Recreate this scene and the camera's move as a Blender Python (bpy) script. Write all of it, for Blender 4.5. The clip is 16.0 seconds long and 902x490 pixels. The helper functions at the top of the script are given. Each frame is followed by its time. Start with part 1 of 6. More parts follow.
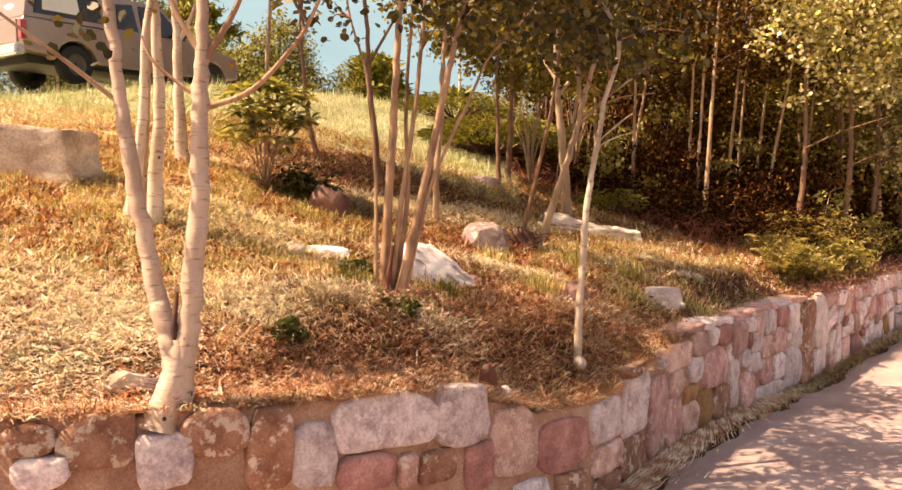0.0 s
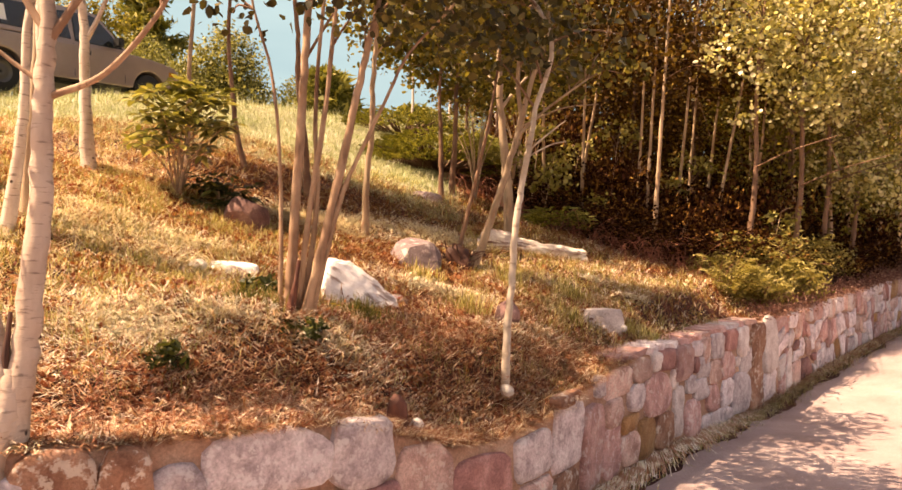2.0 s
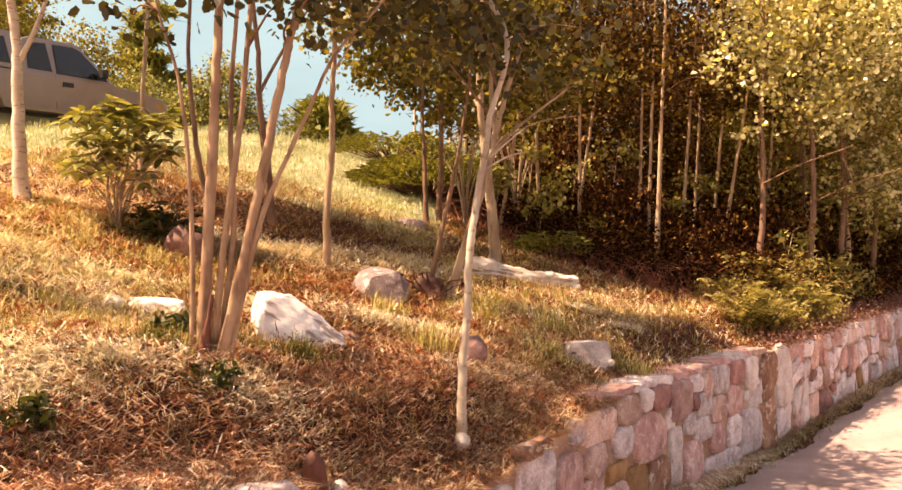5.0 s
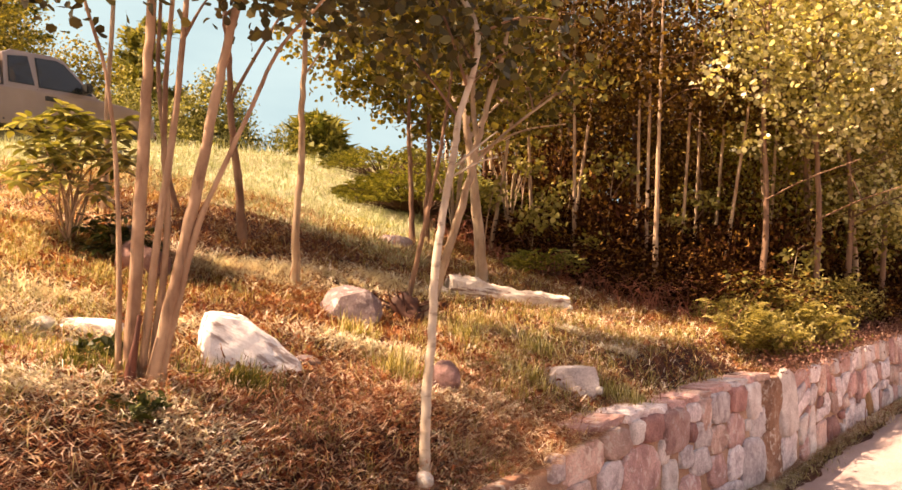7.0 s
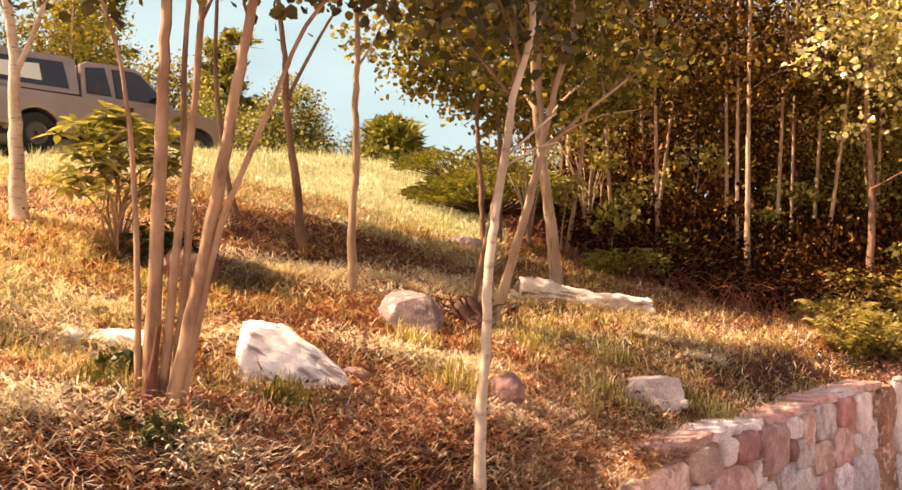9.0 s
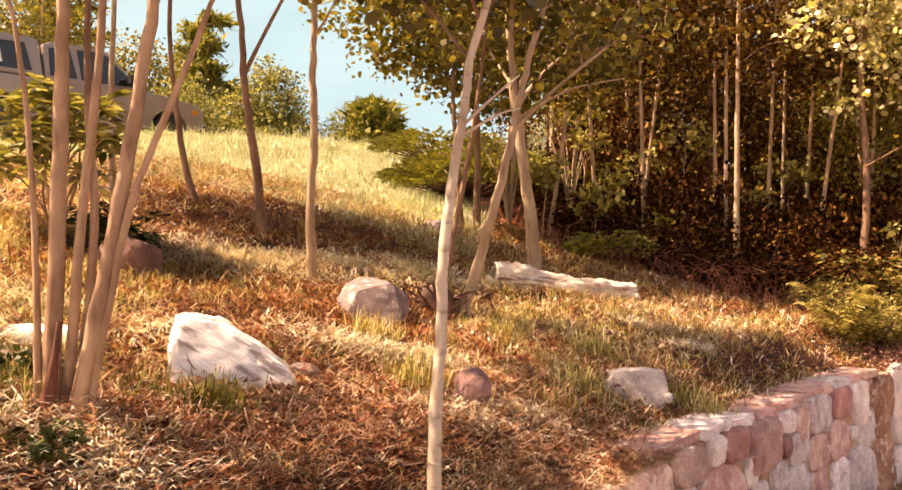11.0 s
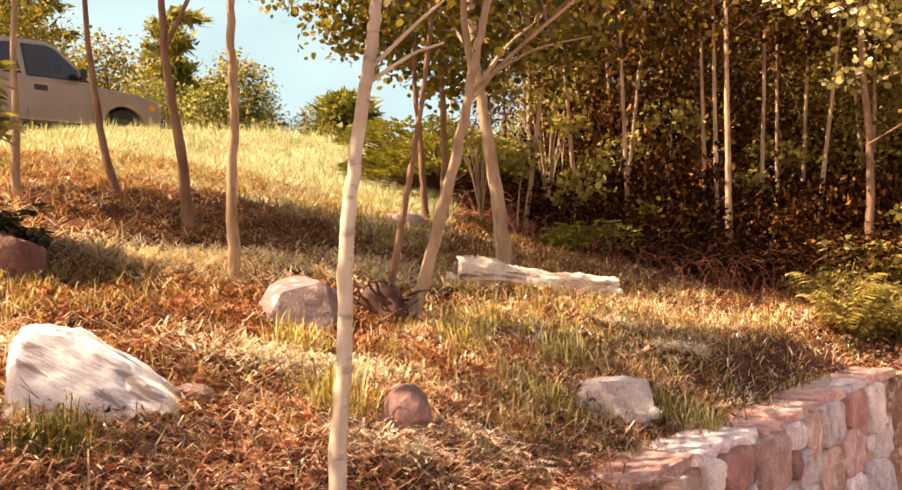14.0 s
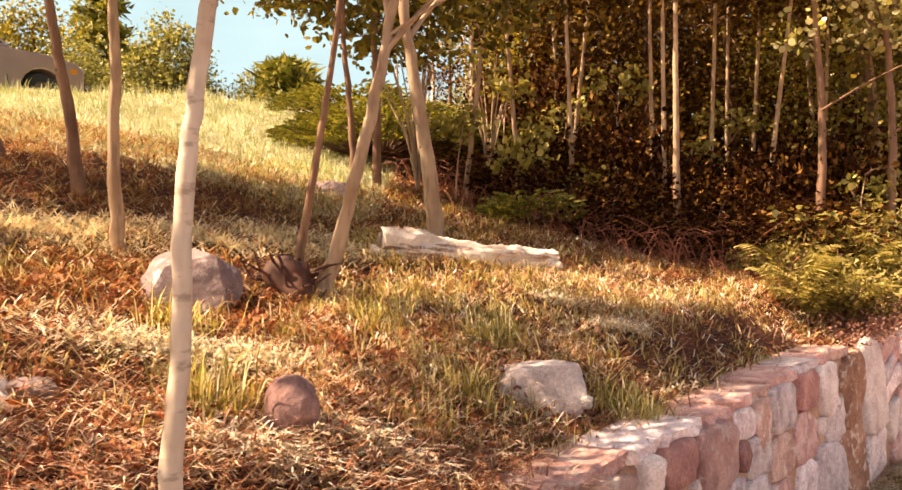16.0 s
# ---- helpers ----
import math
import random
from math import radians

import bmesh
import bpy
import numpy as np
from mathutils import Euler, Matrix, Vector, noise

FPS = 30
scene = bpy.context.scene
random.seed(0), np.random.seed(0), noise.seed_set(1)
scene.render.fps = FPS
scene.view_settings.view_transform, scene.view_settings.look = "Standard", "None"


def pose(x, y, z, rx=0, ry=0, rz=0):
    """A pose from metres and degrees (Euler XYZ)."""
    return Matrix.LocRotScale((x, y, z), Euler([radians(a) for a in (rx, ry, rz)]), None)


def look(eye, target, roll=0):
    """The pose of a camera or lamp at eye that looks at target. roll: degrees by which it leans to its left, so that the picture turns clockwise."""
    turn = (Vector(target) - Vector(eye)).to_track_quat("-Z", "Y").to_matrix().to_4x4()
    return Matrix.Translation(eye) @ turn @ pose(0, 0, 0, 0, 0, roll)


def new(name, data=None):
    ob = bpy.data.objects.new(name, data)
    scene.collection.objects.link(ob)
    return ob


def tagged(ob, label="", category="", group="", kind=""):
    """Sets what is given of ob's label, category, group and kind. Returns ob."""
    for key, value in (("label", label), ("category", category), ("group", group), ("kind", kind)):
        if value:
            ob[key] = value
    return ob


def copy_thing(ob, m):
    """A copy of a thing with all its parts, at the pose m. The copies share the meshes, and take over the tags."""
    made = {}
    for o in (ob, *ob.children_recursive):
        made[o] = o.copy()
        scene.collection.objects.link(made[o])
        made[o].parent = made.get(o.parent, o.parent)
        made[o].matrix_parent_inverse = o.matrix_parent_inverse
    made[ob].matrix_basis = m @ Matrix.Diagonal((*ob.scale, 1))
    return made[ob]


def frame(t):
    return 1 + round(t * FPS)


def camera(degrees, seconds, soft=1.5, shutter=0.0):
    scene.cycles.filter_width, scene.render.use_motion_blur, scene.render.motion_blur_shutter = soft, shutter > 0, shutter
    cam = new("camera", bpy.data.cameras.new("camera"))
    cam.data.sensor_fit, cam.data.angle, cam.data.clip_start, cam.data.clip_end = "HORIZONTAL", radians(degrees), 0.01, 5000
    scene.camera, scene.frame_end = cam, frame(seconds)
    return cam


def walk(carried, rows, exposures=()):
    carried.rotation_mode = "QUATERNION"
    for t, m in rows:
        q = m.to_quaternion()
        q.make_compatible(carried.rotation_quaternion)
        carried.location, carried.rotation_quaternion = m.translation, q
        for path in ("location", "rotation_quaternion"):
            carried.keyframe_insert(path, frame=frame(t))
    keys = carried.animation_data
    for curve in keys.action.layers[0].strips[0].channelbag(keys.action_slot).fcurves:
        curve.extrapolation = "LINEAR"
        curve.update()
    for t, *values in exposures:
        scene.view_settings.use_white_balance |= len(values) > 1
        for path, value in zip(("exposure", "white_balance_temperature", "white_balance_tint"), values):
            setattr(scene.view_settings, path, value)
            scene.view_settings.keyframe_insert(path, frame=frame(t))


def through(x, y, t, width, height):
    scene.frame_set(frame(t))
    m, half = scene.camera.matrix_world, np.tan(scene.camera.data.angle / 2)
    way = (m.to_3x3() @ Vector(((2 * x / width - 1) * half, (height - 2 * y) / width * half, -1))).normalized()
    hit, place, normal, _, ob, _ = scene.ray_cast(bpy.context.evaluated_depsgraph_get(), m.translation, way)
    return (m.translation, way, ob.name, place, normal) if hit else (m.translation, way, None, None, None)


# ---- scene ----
cam = camera(56.5, 16.0, soft=1.55)
METRES, EYE, TILT, LEAN, TURN = 5.2, 1.75, 0.0, -1.5, 0.0
ROWS = [
    (0.0, 0.0, 0.0, 0.0, 0.0, 0.0, -0.0),
    (0.5, 0.0144, 0.0274, -0.0014, -0.87, 0.87, -0.67),
    (1.0, 0.0345, 0.0581, -0.0002, -1.92, 2.31, -1.33),
    (1.5, 0.0531, 0.0865, -0.0038, -2.77, 3.27, -1.58),
    (2.0, 0.0674, 0.1154, -0.0057, -2.56, 1.42, -0.41),
    (2.5, 0.0833, 0.1431, -0.0034, -2.59, 0.7, 0.47),
    (3.0, 0.099, 0.1674, -0.0032, -2.49, 1.49, 1.08),
    (3.5, 0.1199, 0.1926, -0.0039, -1.32, 3.04, 1.49),
    (4.0, 0.1384, 0.2146, -0.0073, -0.83, 3.18, 1.25),
    (6.5, 0.2171, 0.356, -0.0044, -1.45, 4.67, 0.25),
    (7.0, 0.2253, 0.3793, -0.0065, -0.64, 4.95, 0.72),
    (7.5, 0.2338, 0.4079, -0.0026, 0.84, 4.82, 1.48),
    (8.0, 0.2407, 0.4316, -0.0027, 2.62, 4.65, 1.89),
    (8.5, 0.2503, 0.4642, -0.0014, 4.33, 4.27, 1.95),
    (9.0, 0.2584, 0.4929, -0.0026, 5.28, 5.3, 1.31),
    (11.5, 0.2916, 0.6334, 0.0014, 4.19, 4.18, 2.37),
    (12.0, 0.2961, 0.6717, 0.0009, 2.25, 4.05, 2.48),
    (12.5, 0.3034, 0.7, 0.0024, 1.98, 3.19, 3.33),
    (13.0, 0.3104, 0.7336, 0.0019, 2.18, 2.74, 3.66),
    (13.5, 0.3196, 0.7615, 0.0028, 2.66, 3.04, 3.44),
    (14.0, 0.3294, 0.7929, -0.0008, 4.22, 4.37, 3.18),
    (14.5, 0.3381, 0.8221, -0.0029, 4.31, 4.14, 2.94),
    (15.0, 0.3498, 0.8543, 0.0014, 4.34, 2.4, 3.32),
    (15.5, 0.3587, 0.8824, 0.0012, 3.31, 1.75, 3.94),
    (16.0, 0.3676, 0.9144, -0.0019, 1.15, 2.46, 3.39),
]
walk(cam, [(t, pose(0, 0, EYE, TILT, LEAN, TURN) @ pose(METRES * x, METRES * y, METRES * z, 90 + pitch, roll, yaw)) for t, x, y, z, yaw, pitch, roll in ROWS],
     [(0.0, 1.18, 11900.0, 27.0), (4.0, 1.30, 12300.0, 30.0), (9.0, 1.44, 12300.0, 31.0), (16.0, 1.52, 11700.0, 27.0)])

# ---- light: clear summer sky, one sun from the uphill left ----
SUN_TO = Vector((-0.579, -0.102, 0.809)).normalized()
world = bpy.data.worlds.new("sky")
scene.world = world
world.use_nodes = True
wn = world.node_tree.nodes
sky = wn.new("ShaderNodeTexSky")
sky.sky_type = "NISHITA"
sky.sun_disc = False
sky.sun_elevation = math.asin(SUN_TO.z)
sky.sun_rotation = math.atan2(SUN_TO.x, SUN_TO.y)
sky.air_density = 1.0
sky.dust_density = 1.6
sky.ozone_density = 0.5
wn["Background"].inputs[1].default_value = 0.112
world.node_tree.links.new(sky.outputs[0], wn["Background"].inputs[0])
sun_data = bpy.data.lights.new("sun", "SUN")
sun_data.energy, sun_data.angle, sun_data.color = 5.0, radians(0.53), (1.0, 0.965, 0.90)
sun = new("sun", sun_data)
sun.matrix_world = look((0, 0, 30), Vector((0, 0, 30)) - SUN_TO)


# ---- materials ----
def material(name, rough=0.8, metal=0.0):
    m = bpy.data.materials.new(name)
    m.use_nodes = True
    b = m.node_tree.nodes["Principled BSDF"]
    b.inputs["Roughness"].default_value, b.inputs["Metallic"].default_value = rough, metal
    return m, m.node_tree.nodes, m.node_tree.links, b


def ramp(nodes, stops):
    r = nodes.new("ShaderNodeValToRGB")
    e = r.color_ramp.elements
    while len(e) < len(stops):
        e.new(0.5)
    for k, (p, c) in zip(e, stops):
        k.position, k.color = p, (*c, 1)
    return r


def tex(nodes, links, scale, detail=6.0, rough=0.6, stretch=(1, 1, 1), world_space=True):
    if world_space:
        src = nodes.new("ShaderNodeNewGeometry").outputs["Position"]
    else:
        src = nodes.new("ShaderNodeTexCoord").outputs["Object"]
    mp = nodes.new("ShaderNodeMapping")
    mp.inputs["Scale"].default_value = stretch
    n = nodes.new("ShaderNodeTexNoise")
    n.inputs["Scale"].default_value, n.inputs["Detail"].default_value, n.inputs["Roughness"].default_value = scale, detail, rough
    links.new(src, mp.inputs["Vector"])
    links.new(mp.outputs[0], n.inputs["Vector"])
    return n


def mix(nodes, links, fac, a, b, how="MIX"):
    m = nodes.new("ShaderNodeMix")
    m.data_type, m.blend_type = "RGBA", how
    for sock, v in ((m.inputs[0], fac), (m.inputs[6], a), (m.inputs[7], b)):
        if isinstance(v, (int, float)):
            sock.default_value = v
        elif isinstance(v, tuple):
            sock.default_value = (*v, 1)
        else:
            links.new(v, sock)
    return m.outputs[2]


def bump(nodes, links, b, height, strength, distance):
    k = nodes.new("ShaderNodeBump")
    k.inputs["Strength"].default_value, k.inputs["Distance"].default_value = strength, distance
    links.new(height, k.inputs["Height"])
    links.new(k.outputs[0], b.inputs["Normal"])


def mottled(name, dark, mid, light, scale, fine, rough=0.85, strength=0.5, distance=0.01, per_object=0.0, world_space=True, blotch=None):
    """A surface with blotches at one scale and grain at another."""
    m, n, l, b = material(name, rough)
    big = tex(n, l, scale, 5, 0.6, world_space=world_space)
    small = tex(n, l, fine, 6, 0.7, world_space=world_space)
    c1 = ramp(n, [(0.3, dark), (0.5, mid), (0.7, light)])
    l.new(big.outputs["Fac"], c1.inputs[0])
    c2 = ramp(n, [(0.25, (0.55, 0.53, 0.5)), (0.75, (1.3, 1.3, 1.3))])
    l.new(small.outputs["Fac"], c2.inputs[0])
    out = mix(n, l, 1.0, c1.outputs[0], c2.outputs[0], "MULTIPLY")
    if blotch:
        spots = tex(n, l, scale * 2.2, 4, 0.7, world_space=world_space)
        c4 = ramp(n, [(0.54, (0, 0, 0)), (0.61, (0.75, 0.75, 0.75))])
        l.new(spots.outputs["Fac"], c4.inputs[0])
        out = mix(n, l, c4.outputs[0], out, blotch)
    if per_object:
        info = n.new("ShaderNodeObjectInfo")
        c3 = ramp(n, [(0.0, (1 - per_object,) * 3), (1.0, (1 + per_object,) * 3)])
        l.new(info.outputs["Random"], c3.inputs[0])
        out = mix(n, l, 1.0, out, c3.outputs[0], "MULTIPLY")
    l.new(out, b.inputs["Base Color"])
    bump(n, l, b, small.outputs["Fac"], strength, distance)
    return m


def leafy(name, stops, through=0.45, rough=0.5, patch=0.0, patch_to=(0.3, 0.2, 0.08), patch_scale=1.2, sheen=0.2):
    """Leaves or blades: each its own tint, light shines through them."""
    m, n, l, b = material(name, rough)
    b.inputs["Specular IOR Level"].default_value = sheen
    geo = n.new("ShaderNodeNewGeometry")
    r = ramp(n, stops)
    l.new(geo.outputs["Random Per Island"], r.inputs[0])
    col = r.outputs[0]
    if patch:
        t = tex(n, l, patch_scale, 3, 0.5)
        pr = ramp(n, [(0.46, (0, 0, 0)), (0.58, (patch, patch, patch))])
        l.new(t.outputs["Fac"], pr.inputs[0])
        col = mix(n, l, pr.outputs[0], col, patch_to)
    l.new(col, b.inputs["Base Color"])
    tr = n.new("ShaderNodeBsdfTranslucent")
    bright = mix(n, l, 1.0, col, (1.5, 1.45, 0.8), "MULTIPLY")
    l.new(bright, tr.inputs["Color"])
    ms = n.new("ShaderNodeMixShader")
    ms.inputs[0].default_value = through
    l.new(b.outputs[0], ms.inputs[1])
    l.new(tr.outputs[0], ms.inputs[2])
    l.new(ms.outputs[0], n["Material Output"].inputs["Surface"])
    return m


def bark(name, pale, shade, mark, marks=0.5, along=6.0):
    """Smooth bark with blotches and short dark cross-marks."""
    m, n, l, b = material(name, 0.75)
    big = tex(n, l, 5.0, 4, 0.6, (1, 1, 0.5), False)
    band = tex(n, l, 9.0, 3, 0.6, (1, 1, along) if along > 1 else (2.5, 2.5, along), False)
    c1 = ramp(n, [(0.35, shade), (0.6, pale)])
    l.new(big.outputs["Fac"], c1.inputs[0])
    c2 = ramp(n, [(0.57, (0, 0, 0)), (0.66, (marks, marks, marks))])
    l.new(band.outputs["Fac"], c2.inputs[0])
    l.new(mix(n, l, c2.outputs[0], c1.outputs[0], mark), b.inputs["Base Color"])
    vo = n.new("ShaderNodeTexVoronoi")
    vo.inputs["Scale"].default_value = 5.5
    l.new(n.new("ShaderNodeTexCoord").outputs["Object"], vo.inputs["Vector"])
    c3 = ramp(n, [(0.055, (1, 1, 1)), (0.085, (0, 0, 0))])
    l.new(vo.outputs["Distance"], c3.inputs[0])
    l.new(mix(n, l, c3.outputs[0], mix(n, l, c2.outputs[0], c1.outputs[0], mark), tuple(0.4 * v for v in mark)), b.inputs["Base Color"])
    bump(n, l, b, band.outputs["Fac"], 0.5, 0.01)
    return m


def streaked(name, pale, grey, streak, turn, yaw=0.0, stretch=(0.7, 2.6, 3.4), most=0.8):
    """A pale surface with long rusty bands that run down the slope of a rock or along a log."""
    m, n, l, b = material(name, 0.85)
    fine = tex(n, l, 55.0, 6, 0.7, world_space=False)
    big = tex(n, l, 5.0, 4, 0.6, world_space=False)
    band = tex(n, l, 3.2, 5, 0.62, stretch, False)
    for node in n:
        if node.type == "MAPPING":
            node.vector_type = "TEXTURE"
            node.inputs["Scale"].default_value = [1 / q for q in node.inputs["Scale"].default_value]
            node.inputs["Rotation"].default_value = (0, radians(turn), radians(yaw))
    c1 = ramp(n, [(0.35, grey), (0.55, pale)])
    l.new(big.outputs["Fac"], c1.inputs[0])
    c2 = ramp(n, [(0.535, (0, 0, 0)), (0.59, (most, most, most))])
    l.new(band.outputs["Fac"], c2.inputs[0])
    c3 = ramp(n, [(0.25, (0.80, 0.785, 0.77)), (0.7, (1.06, 1.06, 1.06))])
    l.new(fine.outputs["Fac"], c3.inputs[0])
    l.new(mix(n, l, 1.0, mix(n, l, c2.outputs[0], c1.outputs[0], streak), c3.outputs[0], "MULTIPLY"), b.inputs["Base Color"])
    bump(n, l, b, band.outputs["Fac"], 0.7, 0.03)
    return m


def paint(name, col, rough=0.35, metal=0.0, coat=0.0):
    m, n, l, b = material(name, rough, metal)
    dust = tex(n, l, 3.0, 5, 0.6, world_space=False)
    r = ramp(n, [(0.3, tuple(c * 0.86 for c in col)), (0.7, col)])
    l.new(dust.outputs["Fac"], r.inputs[0])
    l.new(r.outputs[0], b.inputs["Base Color"])
    b.inputs["Coat Weight"].default_value = coat
    return m


SOIL = mottled("soil_and_straw", (0.032, 0.007, 0.004), (0.085, 0.021, 0.011), (0.21, 0.075, 0.042), 1.6, 38.0, 0.95, 0.9, 0.03)
THATCH = mottled("lawn_thatch", (0.20, 0.19, 0.10), (0.33, 0.32, 0.20), (0.46, 0.45, 0.31), 1.1, 46.0, 0.95, 0.8, 0.02)
ASPHALT = mottled("sandy_asphalt", (0.25, 0.175, 0.17), (0.36, 0.27, 0.265), (0.46, 0.37, 0.36), 0.9, 70.0, 0.9, 0.5, 0.006)
MORTAR = mottled("tan_mortar", (0.31, 0.149, 0.0978), (0.494, 0.287, 0.201), (0.644, 0.437, 0.328), 3.0, 60.0, 0.95, 0.8, 0.01)
STONE_GREY = mottled("grey_fieldstone", (0.389, 0.302, 0.319), (0.691, 0.583, 0.599), (0.907, 0.832, 0.837), 7.0, 48.0, 0.85, 1.0, 0.01, 0.24, blotch=(0.82, 0.77, 0.76))
STONE_TAN = mottled("tan_fieldstone", (0.38, 0.207, 0.172), (0.621, 0.397, 0.345), (0.805, 0.586, 0.523), 5.0, 60.0, 0.85, 0.8, 0.01, 0.28, blotch=(0.74, 0.63, 0.56))
STONE_RED = mottled("red_fieldstone", (0.236, 0.1, 0.0944), (0.389, 0.183, 0.165), (0.555, 0.319, 0.289), 5.0, 60.0, 0.85, 0.8, 0.01, 0.3)
STONE_BROWN = mottled("brown_fieldstone", (0.204, 0.084, 0.0504), (0.384, 0.186, 0.12), (0.552, 0.324, 0.228), 5.0, 60.0, 0.85, 0.9, 0.012, 0.2, blotch=(0.74, 0.64, 0.54))
STONE_ROSE = mottled("rose_fieldstone", (0.354, 0.177, 0.165), (0.555, 0.313, 0.289), (0.732, 0.484, 0.448), 5.0, 60.0, 0.85, 0.8, 0.01, 0.3, blotch=(0.66, 0.54, 0.51))
STONE_PALE = mottled("pale_fieldstone", (0.54, 0.432, 0.41), (0.756, 0.659, 0.637), (0.886, 0.821, 0.799), 6.0, 70.0, 0.85, 0.8, 0.01, 0.12)
STONE_OCHRE = mottled("ochre_fieldstone", (0.286, 0.132, 0.055), (0.462, 0.242, 0.11), (0.55, 0.341, 0.187), 5.0, 60.0, 0.85, 0.8, 0.01, 0.2)
ROCK_WHITE = mottled("pale_granite", (0.28, 0.19, 0.155), (0.60, 0.55, 0.52), (0.76, 0.73, 0.71), 4.2, 40.0, 0.85, 1.0, 0.03)
ROCK_STREAK = streaked("streaked_granite", (0.92, 0.90, 0.90), (0.80, 0.75, 0.745), (0.30, 0.20, 0.175), 33)
ROCK_GREY = mottled("lilac_grey_rock", (0.17, 0.11, 0.115), (0.27, 0.195, 0.20), (0.40, 0.32, 0.32), 4.0, 55.0, 0.85, 0.9, 0.012, 0.15, blotch=(0.56, 0.49, 0.48))
ROCK_PALE = mottled("pale_grey_rock", (0.38, 0.32, 0.31), (0.52, 0.46, 0.455), (0.64, 0.59, 0.58), 4.0, 55.0, 0.85, 0.9, 0.012, 0.1)
PEBBLE = mottled("white_quartz", (0.62, 0.58, 0.53), (0.78, 0.75, 0.71), (0.86, 0.84, 0.81), 20.0, 90.0, 0.7, 0.4, 0.004)
ROCK_TAN = mottled("tan_rock", (0.32, 0.22, 0.165), (0.56, 0.46, 0.375), (0.76, 0.69, 0.60), 3.5, 40.0, 0.85, 1.0, 0.02)
ROCK_ROSE = mottled("rosy_rock", (0.17, 0.085, 0.08), (0.29, 0.165, 0.155), (0.42, 0.29, 0.275), 4.0, 55.0, 0.85, 0.9, 0.012)
ROCK_BROWN = mottled("brown_rock", (0.09, 0.038, 0.033), (0.18, 0.088, 0.075), (0.31, 0.185, 0.16), 4.0, 55.0, 0.85, 0.9, 0.012, 0.15)
BARK_BIRCH = bark("birch_bark", (0.68, 0.58, 0.49), (0.45, 0.34, 0.26), (0.11, 0.06, 0.04), 0.7)
# birch bark toned down: the near birch's shade is in this colour
BARK_SHADED = bark("shaded_birch_bark", (0.55, 0.43, 0.345), (0.38, 0.275, 0.21), (0.10, 0.055, 0.04), 0.6)
BARK_TAN = bark("tan_bark", (0.42, 0.31, 0.21), (0.27, 0.175, 0.11), (0.12, 0.07, 0.04), 0.45, along=0.25)
BARK_CLUMP = bark("streaked_brown_bark", (0.44, 0.29, 0.19), (0.23, 0.125, 0.075), (0.10, 0.05, 0.03), 0.5, along=0.25)
BARK_SLIM = bark("pale_grey_bark", (0.60, 0.52, 0.42), (0.40, 0.31, 0.23), (0.13, 0.08, 0.05), 0.5, along=3.0)
BARK_WOOD = bark("woodland_bark", (0.54, 0.38, 0.25), (0.32, 0.19, 0.115), (0.08, 0.04, 0.025), 0.4, along=0.25)
BARK_BROWN = bark("brown_bark", (0.25, 0.14, 0.085), (0.14, 0.065, 0.038), (0.07, 0.04, 0.025), 0.4, along=0.25)
BARK_DARK = bark("dark_bark", (0.15, 0.075, 0.042), (0.08, 0.035, 0.022), (0.03, 0.015, 0.01), 0.4, along=0.25)
TWIG_RED = bark("red_dead_twigs", (0.36, 0.13, 0.08), (0.20, 0.05, 0.03), (0.10, 0.03, 0.02), 0.3, along=0.25)
BARK_DEAD = bark("dead_red_wood", (0.16, 0.05, 0.03), (0.07, 0.022, 0.014), (0.03, 0.012, 0.01), 0.4, along=0.25)
BARK_ROT = bark("rotten_wood", (0.10, 0.035, 0.02), (0.045, 0.016, 0.011), (0.02, 0.01, 0.008), 0.4, along=0.25)
LOG = streaked("weathered_log", (0.74, 0.67, 0.59), (0.55, 0.44, 0.365), (0.24, 0.12, 0.085), 6, 29, (0.45, 4.5, 6.0), 0.85)
LEAF_ASPEN = leafy("aspen_leaf", [(0.0, (0.026, 0.021, 0.005)), (0.5, (0.058, 0.048, 0.012)), (1.0, (0.13, 0.10, 0.028))], 0.15, 0.4, sheen=0.3)
# woodland shade is darkened into this leaf colour
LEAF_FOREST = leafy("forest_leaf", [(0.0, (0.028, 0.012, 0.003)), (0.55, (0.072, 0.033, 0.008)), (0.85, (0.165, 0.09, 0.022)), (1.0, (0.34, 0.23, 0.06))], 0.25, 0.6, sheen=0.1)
LEAF_BRIGHT = leafy("sunny_leaf", [(0.0, (0.075, 0.066, 0.014)), (0.5, (0.17, 0.145, 0.032)), (1.0, (0.34, 0.26, 0.075))], 0.35, 0.4)
# sunlight is put into this pale leaf colour
LEAF_SUNNY = leafy("sun_pale_round_leaf", [(0.0, (0.15, 0.13, 0.038)), (0.45, (0.47, 0.42, 0.18)), (1.0, (0.84, 0.79, 0.57))], 0.46, 0.28, sheen=0.5)
# undergrowth leaves blackened so the colour itself gives the shade
LEAF_SHADED = leafy("shaded_shrub_leaf", [(0.0, (0.016, 0.004, 0.002)), (0.6, (0.042, 0.014, 0.005)), (0.85, (0.10, 0.042, 0.013)), (1.0, (0.30, 0.155, 0.045))], 0.15, 0.8, sheen=0.05)
